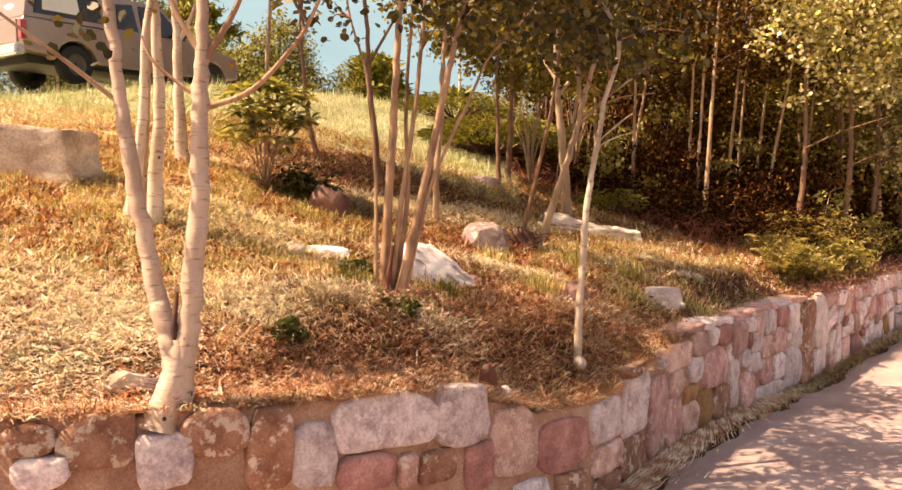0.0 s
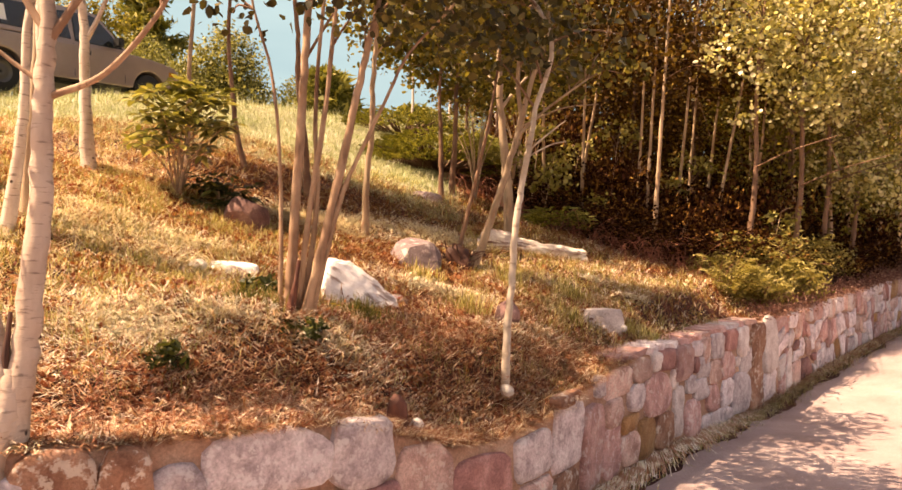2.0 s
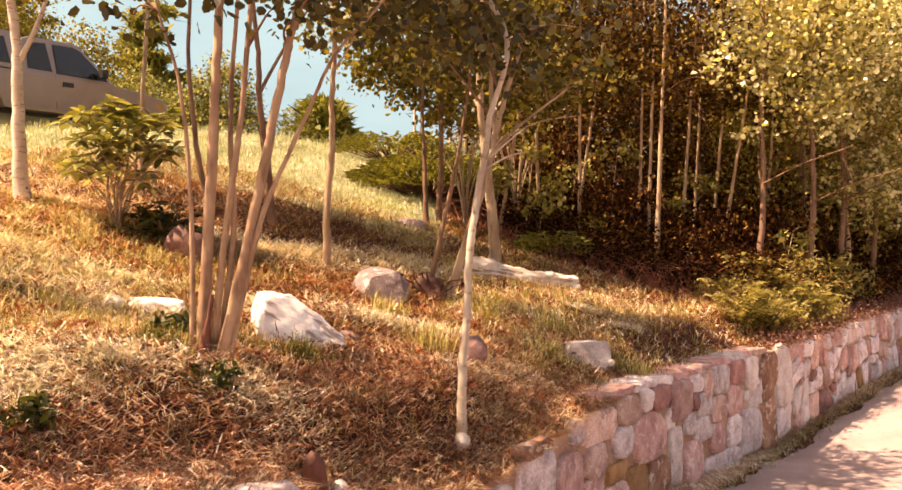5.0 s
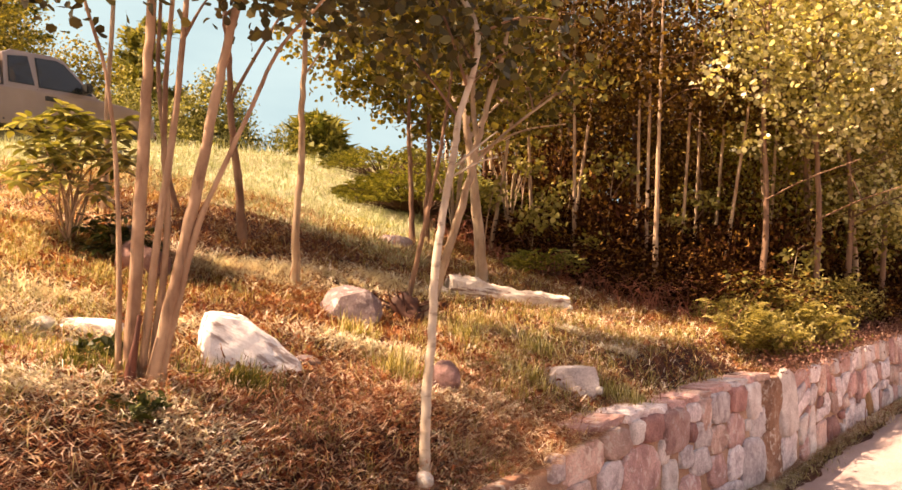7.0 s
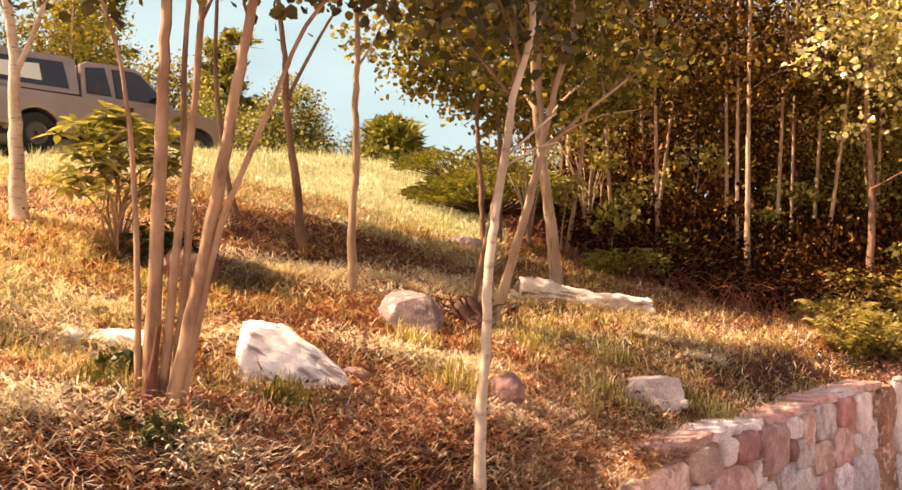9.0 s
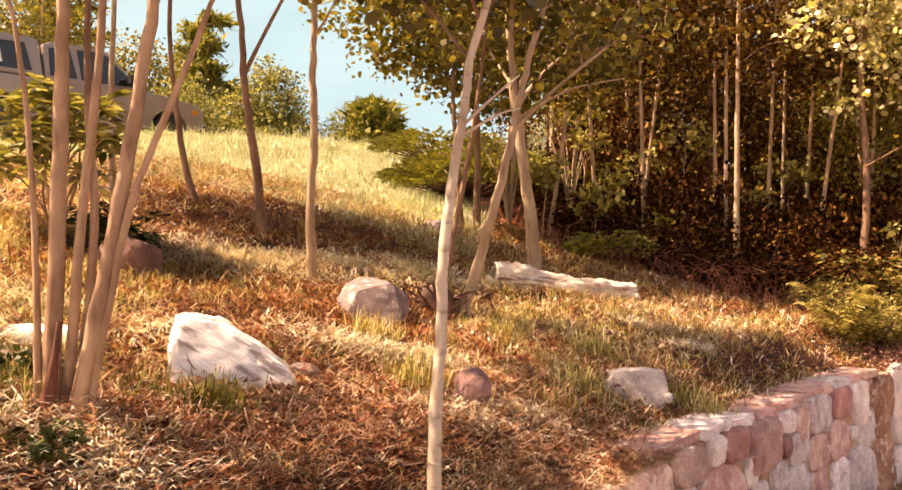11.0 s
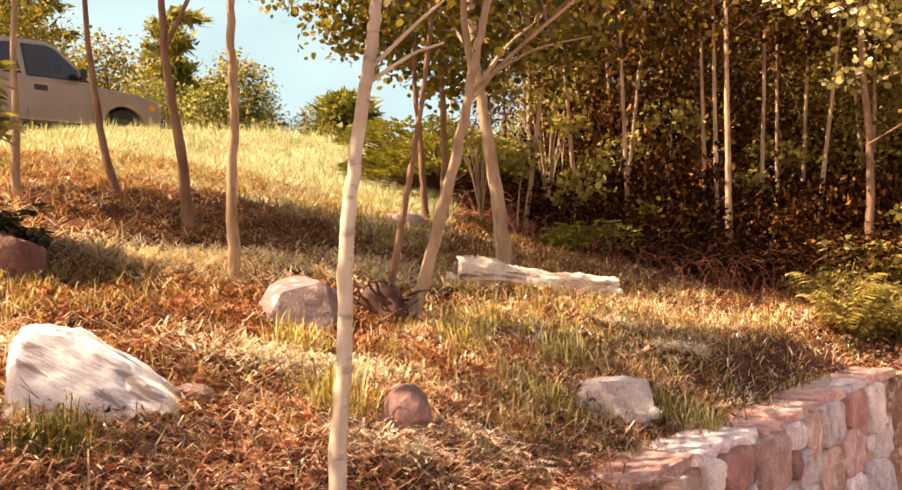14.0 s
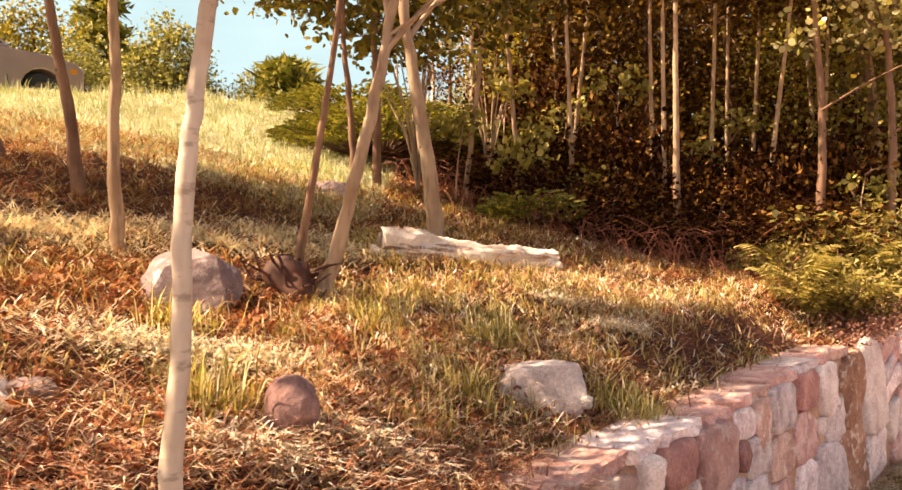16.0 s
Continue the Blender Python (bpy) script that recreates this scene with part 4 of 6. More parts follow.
Tubes().add([np.array(p) - (-0.52, 6.6, 1.30) for p in ((-0.5, 6.53, 1.24), (-0.49, 6.52, 1.42), (-0.465, 6.52, 1.6), (-0.45, 6.52, 1.74))], 0.034, 0.014, 8, 0.25).make("dead_stem", BARK_DEAD, clump, "dark red rotten stem")
tree("slim_tree", "slim leaning pale trunk with a white pebble at its foot",
     [([(1.08, 7.03, 0.84), (1.09, 7.04, 1.3), (1.115, 7.06, 1.6), (1.13, 7.07, 2.05), (1.175, 7.08, 2.4), (1.23, 7.09, 2.75), (1.26, 7.1, 2.99), (1.34, 7.12, 3.65)], 0.033, 0.03)],
     # mass at (-0.2, 8.6) added overhead to shade the squared boulder and cap
     [(0.6, 7.4, 4.6, 1.0, 1.0, 0.75, 2200), (-0.2, 8.6, 4.8, 0.8, 0.6, 0.45, 1000), (1.2, 7.0, 3.6, 0.8, 0.5, 0.28, 620), (0.5, 7.5, 3.85, 0.5, 0.5, 0.22, 130)], BARK_SLIM, LEAF_ASPEN, 0.034, 7, base_flare=0.1, twig=0.1,
     limbs=[([(1.2, 7.09, 2.6), (1.38, 7.06, 2.7), (1.5, 7.04, 2.73)], 0.008, 0.004), ([(1.22, 7.09, 2.66), (1.4, 7.08, 2.82), (1.5, 7.08, 2.9)], 0.009, 0.004)])
tree("thin_tree", "thin straight sunlit trunk on the slope", [([(-0.18, 9.78, 1.9), (-0.19, 9.73, 2.55), (-0.15, 9.68, 3.17), (-0.15, 9.63, 3.7), (-0.13, 9.59, 4.22), (-0.15, 9.55, 4.64), (-0.15, 9.51, 5.5)], 0.038, 0.026)],
     [(-0.2, 9.5, 5.9, 1.2, 1.1, 0.8, 1300), (-0.1, 9.4, 4.75, 0.5, 0.4, 0.2, 120)], BARK_TAN, LEAF_ASPEN, 0.036, 8, group="slope trees", limbs=[([(-0.14, 9.61, 3.96), (0.01, 9.59, 4.19), (0.2, 9.58, 4.6)], 0.012, 0.006)])
tree("thin_tree", "thin brown trunk forking high on the slope", [([(-0.97, 10.97, 2.50), (-1.03, 10.93, 3.15), (-1.09, 10.89, 3.58), (-1.13, 10.85, 4.0), (-1.15, 10.81, 4.48), (-1.21, 10.75, 5.08), (-1.24, 10.7, 6.0)], 0.046, 0.028)],
     [(-1.5, 12.2, 6.8, 1.2, 0.9, 0.8, 2600), (-0.7, 11.9, 5.6, 0.5, 0.4, 0.25, 90)], BARK_BROWN, LEAF_ASPEN, 0.038, 9, group="slope trees", limbs=[([(-1.13, 10.85, 4.03), (-0.99, 10.83, 4.3), (-0.75, 10.79, 4.72), (-0.4, 10.77, 5.3)], 0.024, 0.012)])
tree("thin_tree", "thin leaning dark trunk on the slope", [([(-1.81, 11.52, 2.74), (-1.97, 11.48, 3.32), (-2.06, 11.44, 3.98), (-2.12, 11.4, 4.69), (-2.13, 11.38, 5.8)], 0.038, 0.024)],
     [(-2.5, 11.6, 6.8, 1.3, 1.2, 0.9, 3400)], BARK_BROWN, LEAF_ASPEN, 0.038, 10, group="slope trees")
tree("thin_tree", "thin pale trunk above the shrub", [([(-2.44, 10.87, 2.78), (-2.42, 10.83, 3.47), (-2.43, 10.8, 4.08), (-2.43, 10.76, 5.6)], 0.038, 0.025)],
     [(-3.0, 11.2, 6.6, 1.4, 1.2, 0.9, 3200)], BARK_TAN, LEAF_ASPEN, 0.038, 11, group="slope trees")
tree("leaning_tree", "pale trunk leaning across its neighbour beside a dark stump", [([(1.0, 9.9, 1.70), (1.14, 9.89, 2.09), (1.28, 9.86, 2.56), (1.41, 9.84, 3.03), (1.49, 9.83, 3.41), (1.57, 9.81, 3.75), (1.75, 9.79, 4.6)], 0.047, 0.035)],
     # mass at (0.6, 8.8) added unseen to dapple the grass by the wall
     [(1.3, 9.9, 5.0, 1.1, 1.1, 0.85, 2600), (0.6, 8.8, 4.9, 0.9, 0.6, 0.4, 800), (2.2, 10.0, 4.1, 0.7, 0.7, 0.35, 350), (1.3, 10.2, 4.1, 0.6, 0.5, 0.3, 250)], BARK_TAN, LEAF_OLIVE, 0.036, 12,
     limbs=[([(1.49, 9.83, 3.38), (1.44, 9.85, 3.85), (1.47, 9.8, 4.6)], 0.028, 0.018), ([(1.45, 9.83, 3.2), (1.75, 9.8, 3.5), (2.2, 9.75, 3.85)], 0.02, 0.01), ([(1.47, 9.83, 3.3), (1.9, 9.7, 3.5), (2.3, 9.6, 3.55)], 0.012, 0.005)])
tree("leaning_tree", "pale trunk leaning over the fallen log", [([(1.66, 12.04, 2.0), (1.61, 12.01, 2.69), (1.55, 11.97, 3.21), (1.49, 11.95, 3.67), (1.43, 11.91, 4.25), (1.4, 11.87, 5.4)], 0.075, 0.05)],
     [(1.5, 12.9, 5.9, 1.4, 1.1, 1.0, 1600), (1.0, 12.6, 4.9, 0.8, 0.6, 0.4, 500), (2.2, 12.9, 4.6, 0.8, 0.7, 0.5, 950), (1.4, 12.8, 4.5, 0.6, 0.5, 0.35, 450)], BARK_TAN, LEAF_OLIVE, 0.038, 13,
     limbs=[([(1.47, 11.93, 3.9), (1.75, 12.1, 4.3), (2.1, 12.5, 4.7)], 0.026, 0.01), ([(1.45, 11.92, 4.1), (1.25, 12.2, 4.5), (1.05, 12.5, 4.9)], 0.022, 0.01)])
tree("sapling", "thin brown sapling rising by a stump", [([(0.82, 9.99, 1.75), (0.97, 9.97, 2.49), (1.08, 9.95, 3.03), (1.16, 9.93, 3.5), (1.25, 9.92, 4.3)], 0.027, 0.018)],
     [(1.2, 9.9, 4.7, 0.7, 0.7, 0.5, 350)], BARK_BROWN, LEAF_OLIVE, 0.036, 14)
tree("sapling", "thin brown sapling in the shade", [([(0.92, 14.16, 2.80), (0.95, 14.13, 3.68), (0.95, 14.09, 4.59), (0.97, 14.06, 5.6)], 0.05, 0.03)],
     [(0.9, 14.0, 6.0, 1.2, 1.1, 0.9, 1100), (0.0, 14.1, 5.35, 0.8, 0.7, 0.42, 900), (0.75, 14.3, 5.0, 0.75, 0.6, 0.42, 900), (1.15, 14.4, 4.6, 0.6, 0.5, 0.3, 420)], BARK_BROWN, LEAF_BRIGHT, 0.04, 15)
tree("sapling", "leaning brown sapling in the shade", [([(0.75, 13.68, 2.72), (0.73, 13.66, 3.2), (0.7, 13.65, 3.91), (0.66, 13.63, 4.53), (0.71, 13.6, 5.6)], 0.045, 0.025)],
     [(0.5, 13.8, 5.8, 1.1, 1.0, 0.8, 1000), (-0.5, 13.9, 5.75, 0.75, 0.6, 0.4, 700), (0.2, 13.8, 5.1, 0.5, 0.5, 0.3, 300)], BARK_BROWN, LEAF_BRIGHT, 0.04, 16)

# woodland: distinct front trunks, then the depth of the wood
FRONT = [(4.27, 14.23, 4.31, 14.08), (4.25, 14.7, 4.29, 14.58), (4.23, 15.18, 4.26, 15.09), (4.92, 15.22, 5.04, 15.12), (5.44, 16.22, 5.52, 16.11), (5.59, 15.73, 5.75, 15.65), (5.38, 14.73, 5.7, 14.66),
         (6.31, 15.26, 6.45, 15.2), (3.25, 15.14, 3.24, 15.08), (3.24, 15.63, 3.5, 15.5), (2.6, 15.2, 2.5, 15.0), (1.9, 14.9, 2.2, 14.7)]
for k, (x, y, x2, y2) in enumerate(FRONT):
    z = land1(x, y)
    h = 2.4
    dx, dy = (x2 - x) / 2.0, (y2 - y) / 2.0
    pts = [(x + dx * q, y + dy * q, z - 0.05 + q) for q in (0, 0.9, 1.8, 2.8, 4.6)]
    lo = 3.1 if k < 9 else 2.6
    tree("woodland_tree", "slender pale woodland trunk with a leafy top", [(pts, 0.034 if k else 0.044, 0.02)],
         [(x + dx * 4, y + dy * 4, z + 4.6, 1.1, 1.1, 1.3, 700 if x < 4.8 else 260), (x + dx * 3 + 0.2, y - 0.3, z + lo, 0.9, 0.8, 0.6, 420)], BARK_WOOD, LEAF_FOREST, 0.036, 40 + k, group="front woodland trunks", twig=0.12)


# roadside crowns get the sun-paled leaves so that they look lit
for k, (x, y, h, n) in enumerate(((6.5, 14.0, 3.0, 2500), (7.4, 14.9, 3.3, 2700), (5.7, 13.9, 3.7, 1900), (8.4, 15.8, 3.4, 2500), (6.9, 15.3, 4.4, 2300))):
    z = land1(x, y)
    tree("roadside_tree", "broadleaf tree over the wall, sunlight in its leaf colour", [([(x, y, z - 0.1), (x + 0.1, y - 0.05, z + 1.5), (x + 0.05, y - 0.15, z + 3.0), (x + 0.2, y - 0.2, z + 5.0)], 0.05, 0.02)],
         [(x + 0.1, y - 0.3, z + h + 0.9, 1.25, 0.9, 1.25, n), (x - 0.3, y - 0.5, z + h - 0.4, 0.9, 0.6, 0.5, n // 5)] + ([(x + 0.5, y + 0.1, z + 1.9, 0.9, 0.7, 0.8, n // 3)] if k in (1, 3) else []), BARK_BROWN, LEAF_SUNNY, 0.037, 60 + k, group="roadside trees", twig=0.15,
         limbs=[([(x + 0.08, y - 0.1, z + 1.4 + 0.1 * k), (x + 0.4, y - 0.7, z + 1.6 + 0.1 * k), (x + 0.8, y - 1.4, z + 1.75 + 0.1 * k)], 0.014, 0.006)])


def wood_proto(seed, leaf_mat, leaves, height, bark_mat):
    z = height
    return tree("forest_tree", "slim broadleaf tree in dense shady woodland", [([(0, 0, 0), (0.06, 0.03, z * 0.3), (-0.05, 0.08, z * 0.6), (0.05, 0.0, z)], 0.042, 0.015)],
                [(0, 0, z * 0.78, 1.2, 1.2, z * 0.25, int(leaves * 0.36)), (0.3, -0.2, z * 0.48, 1.15, 1.15, z * 0.17, int(leaves * 0.44)), (-0.3, -0.1, z * 0.25, 0.9, 0.9, z * 0.12, int(leaves * 0.20))],
                bark_mat, leaf_mat, 0.032, seed, 4, 0.06, "forest trees", clump=16, tight=0.2)


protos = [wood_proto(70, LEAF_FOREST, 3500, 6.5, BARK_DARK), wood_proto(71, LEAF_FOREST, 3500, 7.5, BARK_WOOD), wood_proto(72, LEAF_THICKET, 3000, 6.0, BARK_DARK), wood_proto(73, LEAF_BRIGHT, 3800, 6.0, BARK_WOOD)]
rng = np.random.RandomState(5)
spots = []
tries = 0
while len(spots) < 78 and tries < 6000:
    tries += 1
    x, y = rng.uniform(1.6, 20), rng.uniform(13.8, 34)
    d = from_wall([x], [y])[0][0]
    if d < 1.1 or y < 16.5 + 0.12 * abs(x - 4) + (0.6 if x < 3 else 0) or y > 22 + 0.8 * x:
        continue
    if any((x - a) ** 2 + (y - b) ** 2 < (0.8 + 0.03 * y) ** 2 for a, b in spots):
        continue
    spots.append((x, y))
ROADSIDE = [(7.0, 15.2), (7.9, 15.5), (8.8, 16.5), (7.4, 16.4), (9.9, 17.5), (11.2, 18.8), (6.6, 15.9)]
spots = [p for p in spots if all((p[0] - a) ** 2 + (p[1] - b) ** 2 > 0.8 for a, b in ROADSIDE)]
spots.sort(key=lambda p: p[1])
for k, (x, y) in enumerate(spots):
    d = from_wall([x], [y])[0][0]
    p = protos[k % 3]
    m = Matrix.LocRotScale((x, y, land1(x, y) - 0.05), Euler((0, 0, rng.uniform(0, 6.28))), None)
    c = copy_thing(p, m)
    sc = rng.uniform(0.85, 1.2)
    c.scale = (sc, sc, sc)
for k, (x, y) in enumerate(ROADSIDE):
    c = copy_thing(protos[3], Matrix.LocRotScale((x, y, land1(x, y) - 0.05), Euler((0, 0, k * 1.3)), None))
    c.scale = (1.1, 1.1, 1.0 + 0.06 * (k % 3))
for k, p in enumerate(protos):
    x, y = ((9, 30), (5, 29), (13, 33), (11.5, 19.5))[k]
    p.location = (x, y, land1(x, y) - 0.05)


# ---- shrubs, ferns, low plants ----
def shrub(name, label, x, y, z, rx, ry, rz, n, leaf_mat, leaf, seed, width=0.55, corners=6, stems=9, bark_mat=None, group="", tight=0.07, hollow=0.0):
    """A bush: stems fan out from the foot, leaves sit in whorls at the tips."""
    rng = np.random.RandomState(seed)
    root = empty(name, x, y, z, label, "shrub", group)
    t = Tubes()
    for _ in range(stems):
        a, q = rng.uniform(0, 6.28), rng.uniform(0.3, 0.9)
        tip = np.array((math.cos(a) * rx * q, math.sin(a) * ry * q, rz * rng.uniform(0.9, 1.8)))
        path = smooth_path([(0, 0, -0.05), tip * (0.35, 0.35, 0.55), tip], 4)
        if stems > 10:
            Tubes().add(path, 0.016, 0.005, 6).make("stem", bark_mat or BARK_BROWN, root)
        else:
            t.add(path, 0.013, 0.004, 5)
    if stems <= 10:
        tagged(t.make("stem_work", bark_mat or BARK_BROWN, root), kind="stuff")
    pts, _ = crown_points([(0, 0, rz * (1.0 + hollow), rx, ry, rz * (1 - hollow * 0.5), n)], rng, 9, tight)
    pts = pts[pts[:, 2] > 0.02]
    v, f = leaf_arrays(pts, leaf, corners, 0.7, width, rng)
    sheet("foliage", v, f, corners, leaf_mat, root)
    return root


def whorled_shrub(name, label, x, y, rx, ry, low, high, tips, ln, mat, seed):
    """Bare branching stems, each tip with a whorl of long drooping leaves."""
    rng = np.random.RandomState(seed)
    root = empty(name, x, y, land1(x, y), label, "shrub")
    leaves = []
    for k in range(tips):
        a, q = rng.uniform(0, 6.28), rng.uniform(0.1, 1.0) ** 0.6
        tip = np.array((math.cos(a) * rx * q, math.sin(a) * ry * q, low + (high - low) * rng.uniform(0, 1) * (1.05 - 0.35 * q * q)))
        if k % 7 == 0:
            Tubes().add(smooth_path([(rng.uniform(-0.04, 0.04), 0, -0.05), tip * (0.35, 0.35, 0.5) + rng.normal(0, 0.06, 3), tip], 5), 0.013, 0.005, 6).make("stem", BARK_CLUMP, root)
        turn = rng.uniform(0, 6.28)
        for m in range(9):
            b = turn + m * 0.7
            out = np.array((math.cos(b), math.sin(b), rng.uniform(-0.35, 0.55)))
            side = np.array((-math.sin(b), math.cos(b), rng.uniform(-0.25, 0.25)))
            g, w = ln * rng.uniform(0.7, 1.2), ln * 0.17
            droop = np.array((0, 0, -0.25 * g))
            leaves += [tip + out * 0.02, tip + out * g * 0.4 + side * w, tip + out * g * 0.75 + side * w * 0.8 + droop * 0.4, tip + out * g + droop, tip + out * g * 0.75 - side * w * 0.8 + droop * 0.4, tip + out * g * 0.4 - side * w]
    sheet("foliage", leaves, np.arange(len(leaves)), 6, mat, root)


whorled_shrub("rhododendron", "leggy evergreen shrub with long leathery leaves", -2.05, 9.22, 0.5, 0.45, 0.45, 1.22, 85, 0.18, LEAF_RHODO, 80)
whorled_shrub("rhododendron", "dark low evergreen shrub beside a rounded boulder", -1.62, 9.2, 0.36, 0.3, 0.05, 0.42, 60, 0.12, LEAF_WEED, 81)
# bushes whose leaf colour already holds the shade under the trees
dark = [shrub("undergrowth_bush", "dense undergrowth bush, wood-edge shade put into its leaf colour", 30 + k, 60, 0, 0.75, 0.65, 0.5, 1500, LEAF_SHADED, 0.036, 90 + k, 0.6, 4, 7, BARK_DARK, "undergrowth", 0.1) for k in range(3)]
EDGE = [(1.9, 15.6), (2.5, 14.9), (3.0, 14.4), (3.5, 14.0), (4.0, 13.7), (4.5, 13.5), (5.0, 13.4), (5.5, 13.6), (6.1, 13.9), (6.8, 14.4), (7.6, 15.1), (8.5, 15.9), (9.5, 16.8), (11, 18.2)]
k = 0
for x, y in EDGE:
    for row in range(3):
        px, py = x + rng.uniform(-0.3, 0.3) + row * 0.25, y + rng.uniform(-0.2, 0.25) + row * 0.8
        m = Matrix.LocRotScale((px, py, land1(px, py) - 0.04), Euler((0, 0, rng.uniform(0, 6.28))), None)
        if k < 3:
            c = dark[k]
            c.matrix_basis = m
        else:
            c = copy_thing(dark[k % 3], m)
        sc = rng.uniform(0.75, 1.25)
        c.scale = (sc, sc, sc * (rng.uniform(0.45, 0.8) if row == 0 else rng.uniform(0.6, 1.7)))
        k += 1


# thin understorey saplings; sun flecks are put into their sprays' leaf colour
for k, (x, y, z, r) in enumerate(((2.5, 15.1, 4.15, 0.3), (2.74, 15.1, 3.62, 0.34), (1.94, 14.7, 3.65, 0.32), (3.3, 15.7, 3.9, 0.35), (3.4, 14.6, 2.9, 0.22), (4.7, 15.0, 3.2, 0.35), (2.6, 14.4, 3.2, 0.36), (6.3, 14.0, 2.7, 0.4), (5.35, 13.35, 2.25, 0.25), (5.3, 15.3, 3.7, 0.4), (3.9, 15.2, 4.2, 0.4))):
    g = land1(x, y)
    tree("understorey_sapling", "thin sapling under the trees, leaves coloured as if sun-flecked", [([(x - 0.15, y, g - 0.05), (x - 0.1, y, g + (z - g) * 0.5), (x, y, z + 0.1)], 0.014, 0.005)],
         [(x, y, z, r, r, r * 0.55, 150)], BARK_WOOD, LEAF_SUNFLECK, 0.038, 300 + k, group="understorey saplings", tight=0.08, twig=0.5)


# thicket filling the depth of the wood, leaves darkened to stand for shade
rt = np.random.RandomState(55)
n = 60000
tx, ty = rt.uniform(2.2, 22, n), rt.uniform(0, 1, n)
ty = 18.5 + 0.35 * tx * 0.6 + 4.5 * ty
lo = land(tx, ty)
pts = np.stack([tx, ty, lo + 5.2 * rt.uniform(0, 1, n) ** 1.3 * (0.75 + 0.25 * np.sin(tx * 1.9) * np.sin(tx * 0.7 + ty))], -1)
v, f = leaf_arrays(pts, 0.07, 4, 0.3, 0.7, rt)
tagged(sheet("thicket", v, f, 4, LEAF_THICKET), "tangled thicket, the deep wood's shade in its leaf colour", "thicket", kind="stuff")
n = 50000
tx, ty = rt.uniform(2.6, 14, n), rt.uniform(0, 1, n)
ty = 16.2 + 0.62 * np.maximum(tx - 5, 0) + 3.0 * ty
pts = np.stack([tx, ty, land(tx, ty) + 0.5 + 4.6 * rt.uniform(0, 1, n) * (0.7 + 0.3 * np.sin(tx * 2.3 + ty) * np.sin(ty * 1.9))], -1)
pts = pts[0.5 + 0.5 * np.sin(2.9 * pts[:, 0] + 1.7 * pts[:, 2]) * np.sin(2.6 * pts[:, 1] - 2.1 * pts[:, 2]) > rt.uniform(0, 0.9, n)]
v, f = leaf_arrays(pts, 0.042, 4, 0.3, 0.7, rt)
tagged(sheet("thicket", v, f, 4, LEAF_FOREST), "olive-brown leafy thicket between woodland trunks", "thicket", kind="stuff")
# dead red-brown brushwood at the wood's edge
brush = Tubes()
for k in range(550):
    e = EDGE[k % 9]
    x, y = e[0] + rt.normal(-0.15, 0.4), e[1] + rt.normal(-0.2, 0.4)
    a, ln = rt.uniform(0, 6.28), rt.uniform(0.2, 0.6)
    z = land1(x, y)
    brush.add(smooth_path([(x, y, z), (x + 0.3 * ln * math.cos(a), y + 0.3 * ln * math.sin(a), z + 0.6 * ln), (x + 0.9 * ln * math.cos(a), y + 0.9 * ln * math.sin(a), z + ln * rt.uniform(0.2, 1.0))], 3), 0.006, 0.002, 4)
tagged(brush.make("brushwood", TWIG_RED), "dead red-brown brushwood at the wood's edge", "brushwood", kind="stuff")


def fern(x, y, seed, size=0.55):
    """A fern: arching fronds, each a stalk with paired leaflets."""
    rng = np.random.RandomState(seed)
    root = empty("fern", x, y, land1(x, y), "yellow-green fern with arching fronds by the wall", "fern", "ferns")
    for _ in range(11):
        a, ln, lift = rng.uniform(0, 6.28), size * rng.uniform(0.7, 1.2), rng.uniform(0.8, 1.35)
        out, side = np.array((math.cos(a), math.sin(a), 0)), np.array((-math.sin(a), math.cos(a), 0))
        v = []
        for q in np.linspace(0.12, 1, 15):
            c = out * ln * q * 0.85 + np.array((0, 0, 1)) * ln * lift * (q - 0.55 * q * q) * 1.5
            half = ln * 0.30 * math.sin(min(1, q * 1.15) * 2.6 + 0.35) * 0.9
            for sgn in (-1, 1):
                tip = c + side * sgn * max(half, 0.02) + out * 0.04 - np.array((0, 0, 0.02))
                w = out * ln * 0.028
                v += [c - w, (c + tip) / 2 - w * 1.2, tip, (c + tip) / 2 + w * 1.2]
        sheet("frond", v, np.arange(len(v)), 4, FERN, root)
    return root


ferns = [fern(5.2, 12.2, 1, 0.42), fern(5.6, 12.75, 2, 0.48)]
for k in range(48):
    x = rng.uniform(4.6, 8.0)
    y = x + rng.uniform(6.95, 8.1) + (0.1 if x < 5 else 0)
    c = copy_thing(ferns[k % 2], Matrix.LocRotScale((x, y, land1(x, y) - 0.02), Euler((0, 0, rng.uniform(0, 6.28))), None))
    sc = rng.uniform(0.7, 1.25)
    c.scale = (sc, sc, sc * rng.uniform(1.0, 1.7))


feather = [shrub("feathery_bush", "feathery yellow-green bush at the wall's far end", 5.4 + k, 12.6 + k, 0, 0.5, 0.45, 0.26, 1000, FERN, 0.032, 150 + k, 0.4, 4, 8, BARK_BROWN, "feathery bushes", 0.07) for k in range(2)]
